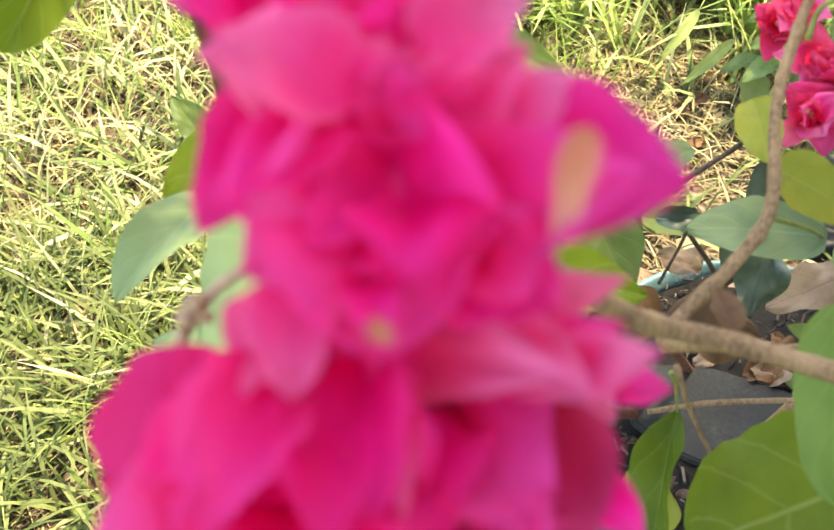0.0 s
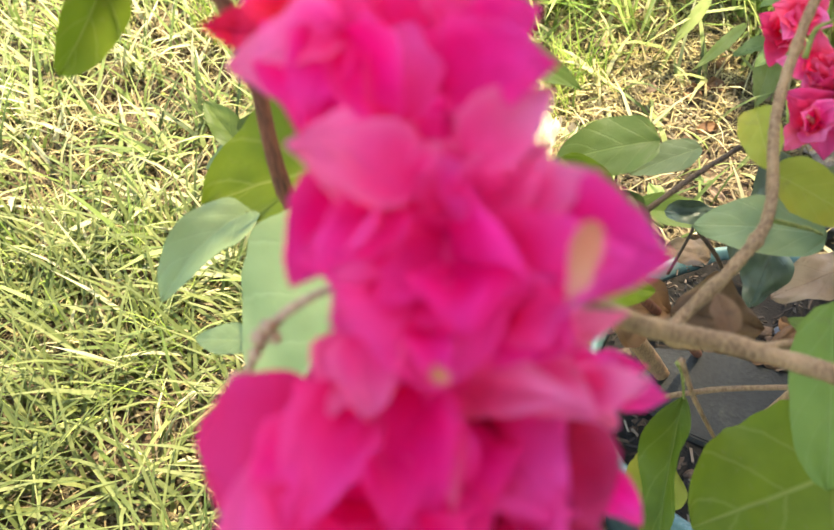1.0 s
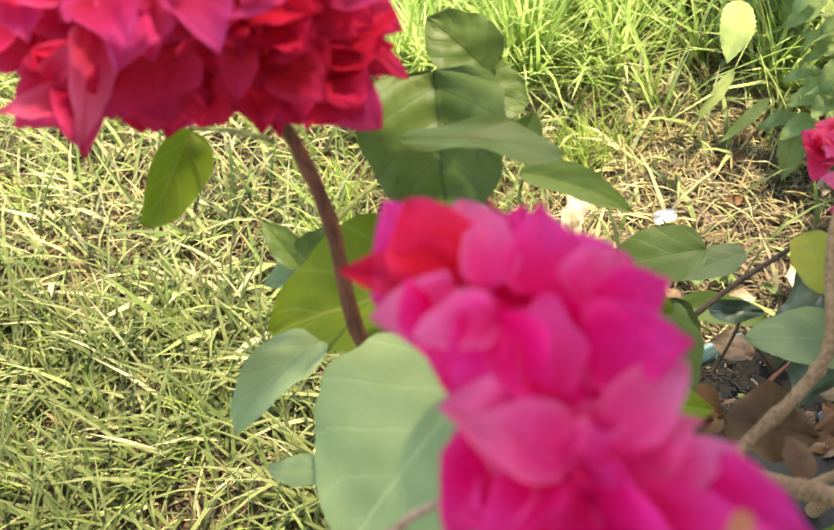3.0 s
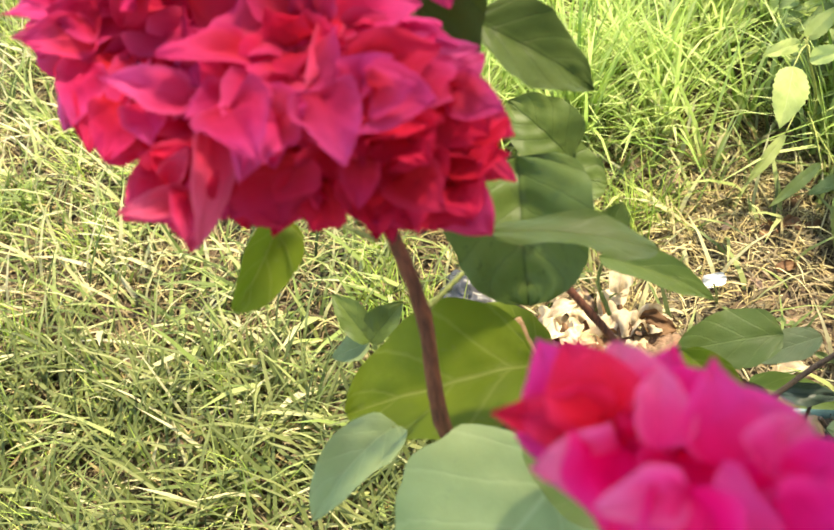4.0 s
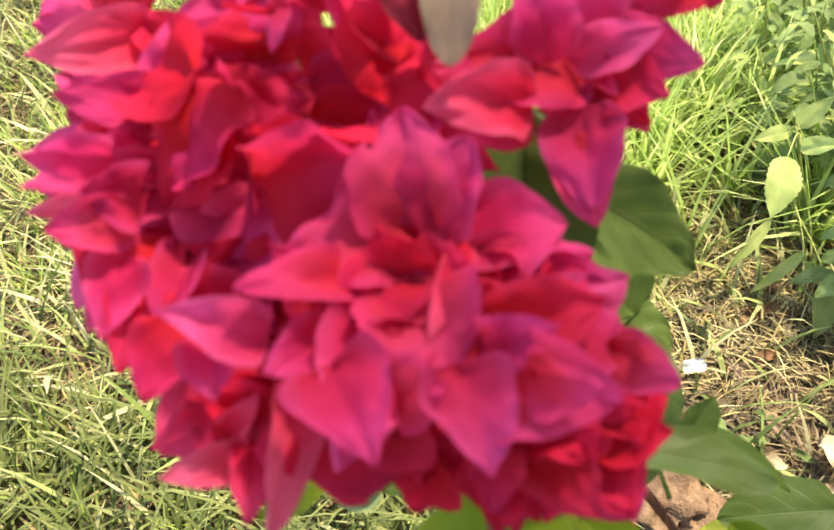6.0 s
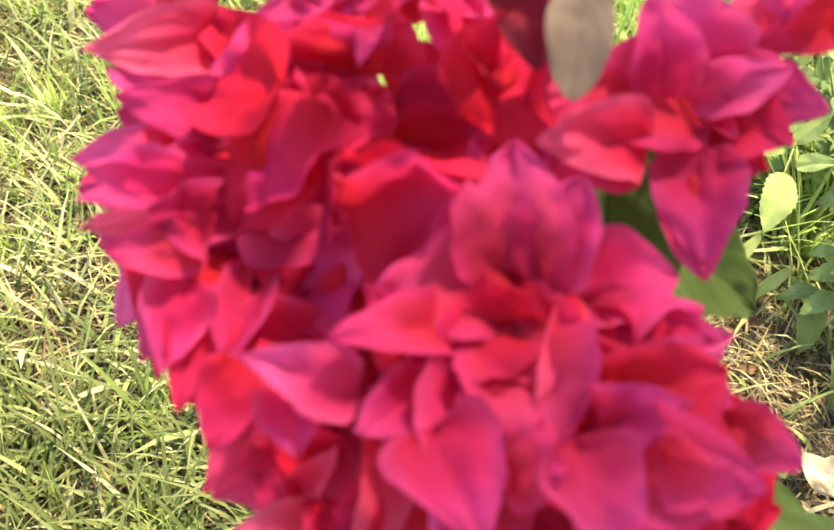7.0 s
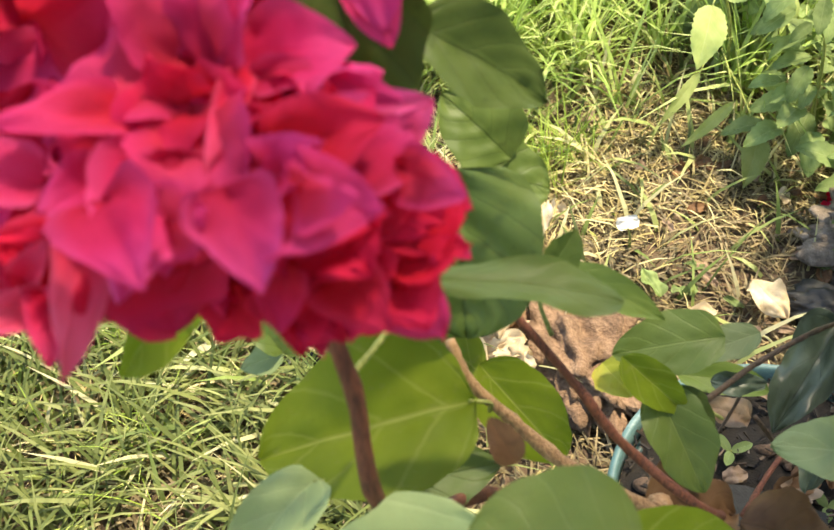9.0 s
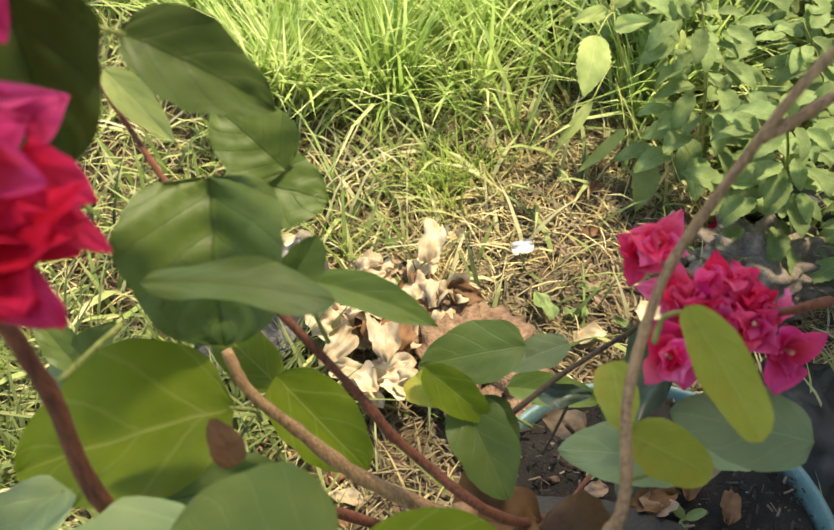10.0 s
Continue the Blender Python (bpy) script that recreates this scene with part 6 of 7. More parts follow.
bract(HEAD, (0.0377, 0.2724, 0.8268), (0.0287, 0.2632, 0.8175), (0.538, -0.571, 0.62), 0.0163, CORAL, fold=18, curl=33, cup=0.22, twist=4, seed=546)
bract(HEAD, (0.0401, 0.2704, 0.8269), (0.045, 0.2598, 0.8114), (0.217, -0.4, 0.891), 0.0132, CORAL, fold=16, curl=11, cup=0.24, twist=-1, seed=547)
bract(HEAD, (0.0054, 0.3091, 0.8432), (-0.0243, 0.3046, 0.8398), (0.826, -0.316, 0.466), 0.0148, SALMON, fold=6, curl=50, cup=0.15, twist=1, seed=549)
bract(HEAD, (0.0205, 0.303, 0.8406), (-0.0023, 0.2941, 0.8304), (0.789, -0.387, 0.477), 0.0192, LILAC, fold=9, curl=32, cup=0.09, twist=-1, seed=550)
bract(HEAD, (0.0248, 0.2991, 0.8381), (-0.0028, 0.2867, 0.8228), (0.696, -0.45, 0.56), 0.0191, SALMON, fold=11, curl=44, cup=0.06, twist=8, seed=551)
bract(HEAD, (0.0281, 0.2959, 0.8336), (0.0056, 0.2797, 0.8157), (0.549, -0.483, 0.683), 0.0183, CRIMSON, fold=17, curl=33, cup=0.13, twist=20, seed=552)
bract(HEAD, (0.0311, 0.2956, 0.8323), (0.0165, 0.2842, 0.8197), (0.448, -0.388, 0.805), 0.0174, LILAC, fold=4, curl=49, cup=0.13, twist=0, seed=553)
bract(HEAD, (0.0431, 0.303, 0.8432), (0.0384, 0.289, 0.826), (0.415, -0.42, 0.807), 0.0216, CRIMSON, fold=12, curl=17, cup=0.04, twist=1, seed=554)
bract(HEAD, (0.0334, 0.3103, 0.8468), (0.019, 0.2983, 0.8333), (0.473, -0.563, 0.678), 0.0206, LILAC, fold=19, curl=43, cup=0.24, twist=9, seed=555)
bract(HEAD, (0.0493, 0.3056, 0.8483), (0.0479, 0.2934, 0.8347), (0.552, -0.378, 0.744), 0.0213, CRIMSON, fold=15, curl=44, cup=0.15, twist=-20, seed=556)
bract(HEAD, (0.0338, 0.3015, 0.8405), (0.0263, 0.2883, 0.8265), (0.607, -0.375, 0.701), 0.0187, SCARLET, fold=12, curl=42, cup=0.19, twist=-11, seed=557)
bract(HEAD, (0.074, 0.274, 0.8516), (0.0751, 0.2591, 0.8416), (0.48, -0.443, 0.757), 0.0156, MAGENTA, fold=4, curl=34, cup=0.29, twist=14, seed=558)
bract(HEAD, (0.0528, 0.289, 0.821), (0.0625, 0.2812, 0.8097), (0.062, -0.742, 0.668), 0.0233, CRIMSON, fold=11, curl=26, cup=0.05, twist=-2, seed=559)
bract(HEAD, (0.0666, 0.2889, 0.8222), (0.0702, 0.2805, 0.8093), (0.353, -0.434, 0.829), 0.0215, CRIMSON, fold=12, curl=8, cup=0.20, twist=-20, seed=560)
loose_bracts(HEAD, (0.04, 0.32, 0.862), (0.04, 0.026, 0.04), (0.1, -0.7, 0.7), 9, 0.028, [CRIMSON, CRIMSON, SCARLET], 77)
loose_bracts(HEAD, (0.08, 0.295, 0.836), (0.026, 0.02, 0.024), (0.2, -0.8, 0.6), 6, 0.028, [CRIMSON, CRIMSON, LILAC], 78)
loose_bracts(HEAD, (0.0204, 0.3669, 0.8921), (0.04, 0.025, 0.02), (0.216, -0.906, 0.364), 14, 0.022, RED, 82)
# a red bract in shadow, darkened by its material
bract(HEAD, (0.0646, 0.3266, 0.9018), (0.0668, 0.3182, 0.8868), (0.2, -0.78, 0.6), 0.018, SHADOWED, seed=310)
leaf((0.0726, 0.3226, 0.9038), (0.0748, 0.3092, 0.8868), (-0.013, -0.779, 0.626), 0.0115, LEAF_BEIGE, fold=8, curl=15, heel=0.4, point=0.4, seed=309, label="withered beige bract")

# hot pink spike
PINKS = [PINK]
SPIKE = floret((0.1803, 0.1528, 0.8351), (0.089, -0.494, 0.865), 0.016, PINKS, 20, 50, 3, 2)
floret((0.1736, 0.1679, 0.8345), (0.078, -0.304, 0.949), 0.014, PINKS, 60, 45, 3, 1)
floret((0.1578, 0.1859, 0.842), (-0.057, -0.527, 0.848), 0.013, PINKS, 0, 50, 3, 1)
bract(SPIKE, (0.158, 0.1867, 0.8452), (0.1502, 0.1962, 0.8531), (0.10, -0.55, 0.83), 0.0148, FLAME, fold=18, curl=9, cup=0.08, twist=6, seed=687)
bract(SPIKE, (0.1598, 0.1866, 0.8443), (0.1433, 0.1873, 0.8444), (0.32, -0.60, 0.73), 0.0118, FLAME, fold=11, curl=34, cup=0.27, twist=-10, seed=688)
bract(SPIKE, (0.1692, 0.1672, 0.8609), (0.1582, 0.1635, 0.8584), (0.17, -0.63, 0.76), 0.0072, PALE, fold=15, curl=33, cup=0.28, twist=3, seed=689)
bract(SPIKE, (0.1675, 0.1673, 0.8601), (0.1649, 0.1589, 0.8544), (0.24, -0.62, 0.75), 0.0075, PINK, fold=16, curl=22, cup=0.26, twist=-13, seed=690)
bract(SPIKE, (0.1692, 0.167, 0.8607), (0.1771, 0.1585, 0.8491), (0.10, -0.44, 0.89), 0.0081, PINK, fold=6, curl=25, cup=0.27, twist=-16, seed=691)
bract(SPIKE, (0.1746, 0.176, 0.8535), (0.1732, 0.1904, 0.8603), (0.24, -0.65, 0.72), 0.0110, PINK, fold=10, curl=22, cup=0.04, twist=1, seed=692)
bract(SPIKE, (0.1661, 0.1768, 0.8541), (0.1653, 0.1898, 0.8575), (0.14, -0.64, 0.76), 0.0084, PALE, fold=17, curl=31, cup=0.27, twist=10, seed=693)
bract(SPIKE, (0.181, 0.1669, 0.8545), (0.1948, 0.1679, 0.8574), (0.10, -0.54, 0.83), 0.0119, PINK, fold=11, curl=38, cup=0.02, twist=13, seed=694)
bract(SPIKE, (0.1798, 0.1747, 0.8553), (0.1861, 0.1841, 0.8562), (-0.04, -0.77, 0.64), 0.0101, PALE, fold=7, curl=23, cup=0.17, twist=18, seed=695)
bract(SPIKE, (0.1824, 0.1733, 0.8548), (0.192, 0.178, 0.8578), (0.14, -0.46, 0.88), 0.0085, PINK, fold=7, curl=34, cup=0.13, twist=-13, seed=696)
bract(SPIKE, (0.1765, 0.1605, 0.8514), (0.1751, 0.1743, 0.8569), (0.21, -0.75, 0.62), 0.0090, PINK, fold=19, curl=35, cup=0.17, twist=13, seed=697)
bract(SPIKE, (0.1832, 0.1659, 0.8466), (0.1905, 0.175, 0.8506), (-0.10, -0.59, 0.80), 0.0073, MAGENTA, fold=10, curl=35, cup=0.06, twist=-13, seed=698)
bract(SPIKE, (0.1854, 0.1575, 0.8499), (0.195, 0.1671, 0.8539), (0.02, -0.67, 0.74), 0.0087, PALE, fold=18, curl=18, cup=0.14, twist=-11, seed=699)
bract(SPIKE, (0.1802, 0.1543, 0.8483), (0.167, 0.154, 0.8537), (0.44, -0.35, 0.83), 0.0098, PALE, fold=9, curl=12, cup=0.23, twist=-10, seed=700)
bract(SPIKE, (0.1778, 0.152, 0.8472), (0.1704, 0.1419, 0.8457), (0.08, -0.25, 0.96), 0.0085, PINK, fold=11, curl=21, cup=0.05, twist=-9, seed=701)
bract(SPIKE, (0.1852, 0.1512, 0.8405), (0.1735, 0.1465, 0.8453), (0.30, -0.57, 0.77), 0.0081, PINK, fold=17, curl=34, cup=0.12, twist=-6, seed=702)
bract(SPIKE, (0.1852, 0.1518, 0.8409), (0.1781, 0.1396, 0.8437), (0.08, -0.45, 0.89), 0.0080, PINK, fold=13, curl=17, cup=0.18, twist=-6, seed=703)
bract(SPIKE, (0.1858, 0.1526, 0.8413), (0.1892, 0.1354, 0.8444), (-0.07, -0.26, 0.96), 0.0146, PINK, fold=7, curl=15, cup=0.07, twist=2, seed=704)
bract(SPIKE, (0.1864, 0.1539, 0.8422), (0.1975, 0.1444, 0.8444), (0.23, -0.60, 0.77), 0.0111, PINK, fold=14, curl=15, cup=0.0, twist=-4, seed=705)
bract(SPIKE, (0.1878, 0.1552, 0.8453), (0.1951, 0.1598, 0.8503), (0.03, -0.59, 0.81), 0.0093, PALE, fold=18, curl=38, cup=0.06, twist=-18, seed=706)
bract(SPIKE, (0.1842, 0.1537, 0.8447), (0.1822, 0.1582, 0.8491), (0.19, -0.37, 0.91), 0.0075, PINK, fold=12, curl=28, cup=0.2, twist=-8, seed=707)
bract(SPIKE, (0.18, 0.1536, 0.8504), (0.1823, 0.1584, 0.8518), (-0.02, -0.49, 0.87), 0.0030, PALE, fold=14, curl=26, cup=0.23, twist=11, seed=708)
bract(SPIKE, (0.1981, 0.1506, 0.8428), (0.2095, 0.1464, 0.8485), (-0.12, -0.27, 0.95), 0.0145, PINK, fold=16, curl=15, cup=0.02, twist=16, seed=709)
bract(SPIKE, (0.2013, 0.1471, 0.8525), (0.1997, 0.1396, 0.845), (-0.04, -0.39, 0.92), 0.0032, SCORCHED, fold=7, curl=8, cup=0.21, twist=0, seed=710)
bract(SPIKE, (0.1909, 0.1547, 0.8446), (0.2015, 0.1574, 0.8496), (-0.14, -0.58, 0.80), 0.0074, PALE, fold=16, curl=17, cup=0.1, twist=-13, seed=711)
bract(SPIKE, (0.1691, 0.1386, 0.8116), (0.1505, 0.1301, 0.8092), (0.18, -0.45, 0.88), 0.0219, DUSTY, fold=6, curl=14, cup=0.21, twist=-16, seed=712, point=0.42, crush=0.06)
bract(SPIKE, (0.1768, 0.139, 0.8383), (0.1775, 0.1301, 0.8324), (-0.06, -0.57, 0.82), 0.0085, PALE, fold=19, curl=15, cup=0.21, twist=-8, seed=713)
bract(SPIKE, (0.1829, 0.1413, 0.8384), (0.1869, 0.131, 0.8414), (0.15, -0.47, 0.87), 0.0058, PINK, fold=17, curl=36, cup=0.23, twist=14, seed=714)
bract(SPIKE, (0.186, 0.1306, 0.8453), (0.1878, 0.1305, 0.8422), (0.01, -0.64, 0.77), 0.0018, SCORCHED, fold=9, curl=33, cup=0.2, twist=-1, seed=715)
bract(SPIKE, (0.1922, 0.1514, 0.8198), (0.2087, 0.1471, 0.8087), (0.16, -0.43, 0.89), 0.0111, PALE, fold=17, curl=8, cup=0.03, twist=16, seed=716)
bract(SPIKE, (0.1906, 0.146, 0.8165), (0.2106, 0.1535, 0.8068), (-0.02, -0.61, 0.79), 0.0066, DUSTY, fold=10, curl=29, cup=0.2, twist=5, seed=717)
bract(SPIKE, (0.2068, 0.1626, 0.7914), (0.2186, 0.1663, 0.7871), (-0.24, -0.36, 0.90), 0.0061, PINK, fold=18, curl=10, cup=0.22, twist=15, seed=718)
bract(SPIKE, (0.2037, 0.1658, 0.7933), (0.2145, 0.1689, 0.7918), (-0.31, -0.42, 0.85), 0.0053, PINK, fold=19, curl=8, cup=0.22, twist=-16, seed=719)
bract(SPIKE, (0.195, 0.1523, 0.8203), (0.2087, 0.1609, 0.8176), (0.04, -0.64, 0.77), 0.0055, PALE, fold=6, curl=8, cup=0.05, twist=0, seed=720)
bract(SPIKE, (0.174, 0.1357, 0.8309), (0.1722, 0.1155, 0.8308), (0.32, -0.41, 0.85), 0.0107, PINK, fold=15, curl=10, cup=0.08, twist=18, seed=721)
bract(SPIKE, (0.1817, 0.1373, 0.8301), (0.1854, 0.1196, 0.824), (0.10, -0.30, 0.95), 0.0104, PINK, fold=16, curl=24, cup=0.09, twist=18, seed=722)
bract(SPIKE, (0.1864, 0.1376, 0.8295), (0.1886, 0.1231, 0.825), (-0.03, -0.35, 0.94), 0.0036, PALE, fold=20, curl=8, cup=0.22, twist=-16, seed=723)
bract(SPIKE, (0.1925, 0.1424, 0.8189), (0.1914, 0.1248, 0.8135), (0.29, -0.36, 0.89), 0.0133, MAGENTA, fold=19, curl=32, cup=0.05, twist=-14, seed=724)
bract(SPIKE, (0.1991, 0.1439, 0.815), (0.2038, 0.1299, 0.8057), (-0.21, -0.43, 0.88), 0.0153, MAGENTA, fold=20, curl=14, cup=0.19, twist=-4, seed=725)
bract(SPIKE, (0.2066, 0.1471, 0.7943), (0.215, 0.1426, 0.7848), (-0.21, -0.45, 0.87), 0.0064, PINK, fold=10, curl=25, cup=0.16, twist=10, seed=726)
bract(SPIKE, (0.1738, 0.1196, 0.829), (0.1701, 0.1083, 0.8335), (0.27, -0.33, 0.90), 0.0133, PINK, fold=7, curl=19, cup=0.11, twist=18, seed=727)
bract(SPIKE, (0.1828, 0.1224, 0.8227), (0.1849, 0.1112, 0.8214), (-0.10, -0.43, 0.90), 0.0148, PINK, fold=7, curl=35, cup=0.03, twist=6, seed=728)
bract(SPIKE, (0.1964, 0.129, 0.8122), (0.1978, 0.1173, 0.8107), (0.22, -0.22, 0.95), 0.0163, MAGENTA, fold=19, curl=20, cup=0.17, twist=-15, seed=729)
bract(SPIKE, (0.1542, 0.1919, 0.8398), (0.1457, 0.1981, 0.8507), (0.424, -0.871, 0.248), 0.0153, PINK, fold=14, curl=5, cup=0.14, twist=-9, seed=494, crush=0.13)
bract(SPIKE, (0.1553, 0.1921, 0.841), (0.1403, 0.1851, 0.8461), (0.455, -0.712, 0.536), 0.0096, SCARLET, fold=7, curl=12, cup=0.24, twist=-2, seed=495, crush=0.13)
bract(SPIKE, (0.1603, 0.19, 0.837), (0.1651, 0.2007, 0.8470), (-0.017, -0.901, 0.434), 0.0134, PINK, fold=8, curl=9, cup=0.20, twist=-11, seed=496, crush=0.13)
bract(SPIKE, (0.1605, 0.1827, 0.8428), (0.1492, 0.1749, 0.8477), (0.663, -0.386, 0.641), 0.0110, PALE, fold=9, curl=48, cup=0.06, twist=-20, seed=497, crush=0.13)
bract(SPIKE, (0.1604, 0.1834, 0.8434), (0.16, 0.1683, 0.8414), (0.303, -0.303, 0.904), 0.0181, PINK, fold=15, curl=15, cup=0.05, twist=-9, seed=498, crush=0.13)
bract(SPIKE, (0.1699, 0.1858, 0.8396), (0.1871, 0.1904, 0.8466), (-0.328, -0.858, 0.395), 0.0176, PINK, fold=9, curl=48, cup=0.28, twist=-19, seed=499, crush=0.13)
bract(SPIKE, (0.1693, 0.1843, 0.8411), (0.1706, 0.1669, 0.8408), (0.26, -0.446, 0.856), 0.0142, PINK, fold=19, curl=11, cup=0.25, twist=-14, seed=500, crush=0.13)
bract(SPIKE, (0.1732, 0.1822, 0.8385), (0.1895, 0.1801, 0.8441), (-0.287, -0.663, 0.692), 0.0134, PINK, fold=19, curl=39, cup=0.10, twist=5, seed=501, crush=0.13)
bract(SPIKE, (0.1744, 0.1803, 0.838), (0.1915, 0.1725, 0.8413), (-0.155, -0.455, 0.877), 0.0142, PALE, fold=5, curl=16, cup=0.05, twist=-8, seed=502, crush=0.13)
bract(SPIKE, (0.1621, 0.1925, 0.8414), (0.1584, 0.2, 0.8496), (0.203, -0.92, 0.335), 0.0133, PALE, fold=10, curl=44, cup=0.20, twist=2, seed=503, crush=0.13)
bract(SPIKE, (0.166, 0.1917, 0.84), (0.1747, 0.1982, 0.8463), (-0.153, -0.819, 0.553), 0.0132, PINK, fold=11, curl=17, cup=0.30, twist=-11, seed=504, crush=0.13)
bract(SPIKE, (0.1628, 0.1789, 0.8392), (0.1693, 0.164, 0.8387), (0.299, -0.447, 0.843), 0.0123, PINK, fold=4, curl=12, cup=0.06, twist=22, seed=505, crush=0.13)
bract(SPIKE, (0.1745, 0.1636, 0.8386), (0.1618, 0.1601, 0.8474), (0.551, -0.386, 0.739), 0.0167, PALE, fold=19, curl=7, cup=0.29, twist=3, seed=506, crush=0.13)
bract(SPIKE, (0.1702, 0.1591, 0.8383), (0.1647, 0.1456, 0.8374), (0.154, -0.107, 0.982), 0.0121, PINK, fold=18, curl=27, cup=0.11, twist=6, seed=507, crush=0.13)
bract(SPIKE, (0.176, 0.1645, 0.8378), (0.1807, 0.1678, 0.8475), (0.059, -0.845, 0.531), 0.0142, PINK, fold=17, curl=18, cup=0.03, twist=-4, seed=508, crush=0.13)
bract(SPIKE, (0.179, 0.1619, 0.8389), (0.1983, 0.165, 0.8417), (-0.217, -0.783, 0.583), 0.0123, PALE, fold=6, curl=35, cup=0.05, twist=21, seed=509, crush=0.13)
bract(SPIKE, (0.1812, 0.1579, 0.8378), (0.1918, 0.1545, 0.8421), (-0.246, -0.661, 0.709), 0.0145, PINK, fold=11, curl=43, cup=0.10, twist=-21, seed=510, crush=0.13)
bract(SPIKE, (0.1807, 0.1507, 0.8398), (0.173, 0.1376, 0.8409), (0.456, -0.406, 0.792), 0.0154, PINK, fold=17, curl=19, cup=0.24, twist=-14, seed=511, crush=0.13)
bract(SPIKE, (0.1816, 0.1497, 0.8388), (0.1847, 0.1328, 0.8373), (0.097, -0.327, 0.94), 0.0209, PINK, fold=13, curl=19, cup=0.13, twist=-2, seed=512, crush=0.13)
bract(SPIKE, (0.1822, 0.151, 0.8397), (0.1937, 0.1435, 0.8444), (-0.235, -0.473, 0.849), 0.0169, PINK, fold=15, curl=48, cup=0.25, twist=20, seed=513, crush=0.13)
bract(SPIKE, (0.1805, 0.1518, 0.8395), (0.172, 0.1492, 0.8469), (0.582, -0.319, 0.748), 0.0132, PINK, fold=12, curl=43, cup=0.10, twist=12, seed=514, crush=0.13)
bract(SPIKE, (0.1813, 0.152, 0.8394), (0.184, 0.1548, 0.8491), (-0.192, -0.877, 0.441), 0.0124, PINK, fold=10, curl=36, cup=0.14, twist=-15, seed=515, crush=0.13)
bract(SPIKE, (0.1919, 0.1464, 0.8393), (0.2055, 0.1442, 0.8506), (-0.488, -0.502, 0.714), 0.0154, PINK, fold=10, curl=15, cup=0.04, twist=-14, seed=516, crush=0.13)
bract(SPIKE, (0.191, 0.1561, 0.8396), (0.1976, 0.1566, 0.848), (-0.141, -0.691, 0.709), 0.0108, PINK, fold=9, curl=21, cup=0.19, twist=-4, seed=518, crush=0.13)
bract(SPIKE, (0.1914, 0.1445, 0.8378), (0.1998, 0.14, 0.8377), (-0.299, -0.214, 0.93), 0.0120, PINK, fold=10, curl=46, cup=0.14, twist=-4, seed=519, crush=0.13)
bract(SPIKE, (0.1731, 0.1454, 0.8292), (0.1731, 0.1302, 0.8327), (0.036, -0.292, 0.956), 0.0086, PALE, fold=15, curl=9, cup=0.06, twist=21, seed=521, crush=0.13)
bract(SPIKE, (0.1723, 0.1354, 0.8216), (0.1684, 0.1161, 0.8291), (0.151, -0.177, 0.973), 0.0138, PINK, fold=5, curl=23, cup=0.06, twist=21, seed=522, crush=0.13)
bract(SPIKE, (0.1757, 0.1372, 0.8223), (0.1829, 0.1191, 0.8273), (0.179, 0.008, 0.984), 0.0117, PINK, fold=10, curl=50, cup=0.28, twist=-17, seed=523, crush=0.13)
bract(SPIKE, (0.1849, 0.1399, 0.82), (0.1889, 0.1218, 0.8231), (0.255, -0.287, 0.923), 0.0165, PINK, fold=4, curl=23, cup=0.16, twist=11, seed=524, crush=0.13)
bract(SPIKE, (0.1901, 0.1397, 0.8188), (0.2007, 0.1261, 0.8215), (-0.239, -0.379, 0.894), 0.0167, PINK, fold=14, curl=47, cup=0.05, twist=-10, seed=525, crush=0.13)
bract(SPIKE, (0.1845, 0.1423, 0.8245), (0.2022, 0.1367, 0.8321), (-0.307, -0.445, 0.841), 0.0089, PALE, fold=5, curl=9, cup=0.04, twist=-14, seed=526, crush=0.13)
bract(SPIKE, (0.1889, 0.1472, 0.8274), (0.1997, 0.1461, 0.8322), (-0.163, -0.382, 0.909), 0.0065, PALE, fold=20, curl=25, cup=0.15, twist=20, seed=527, crush=0.13)
bract(SPIKE, (0.1959, 0.1445, 0.8239), (0.2037, 0.1374, 0.8272), (-0.385, -0.316, 0.867), 0.0083, PALE, fold=7, curl=42, cup=0.19, twist=-18, seed=528, crush=0.13)
bract(SPIKE, (0.2026, 0.1456, 0.8209), (0.2105, 0.1432, 0.8278), (-0.335, -0.697, 0.634), 0.0062, PALE, fold=5, curl=22, cup=0.16, twist=5, seed=529, crush=0.13)
bract(SPIKE, (0.2018, 0.1471, 0.821), (0.2069, 0.1471, 0.8264), (-0.249, -0.597, 0.762), 0.0055, PINK, fold=8, curl=38, cup=0.11, twist=7, seed=530, crush=0.13)
bract(SPIKE, (0.1775, 0.1456, 0.8285), (0.1837, 0.1351, 0.8332), (-0.189, -0.245, 0.951), 0.0045, SCORCHED, fold=9, curl=35, cup=0.30, twist=15, seed=531, crush=0.13)
bract(SPIKE, (0.1716, 0.1386, 0.8216), (0.1714, 0.1242, 0.8284), (0.272, -0.102, 0.957), 0.0113, PINK, fold=10, curl=21, cup=0.29, twist=21, seed=532, crush=0.13)
bract(SPIKE, (0.1806, 0.1393, 0.8229), (0.1849, 0.1268, 0.8277), (0.013, -0.131, 0.991), 0.0089, PINK, fold=18, curl=26, cup=0.05, twist=-12, seed=533, crush=0.13)
bract(SPIKE, (0.178, 0.1463, 0.8263), (0.1868, 0.1364, 0.8297), (-0.222, -0.408, 0.886), 0.0130, PINK, fold=14, curl=50, cup=0.06, twist=8, seed=534, crush=0.13)
bract(SPIKE, (0.1689, 0.129, 0.8173), (0.1632, 0.1134, 0.8254), (0.473, -0.157, 0.867), 0.0140, PINK, fold=9, curl=25, cup=0.03, twist=-8, seed=535, crush=0.13)
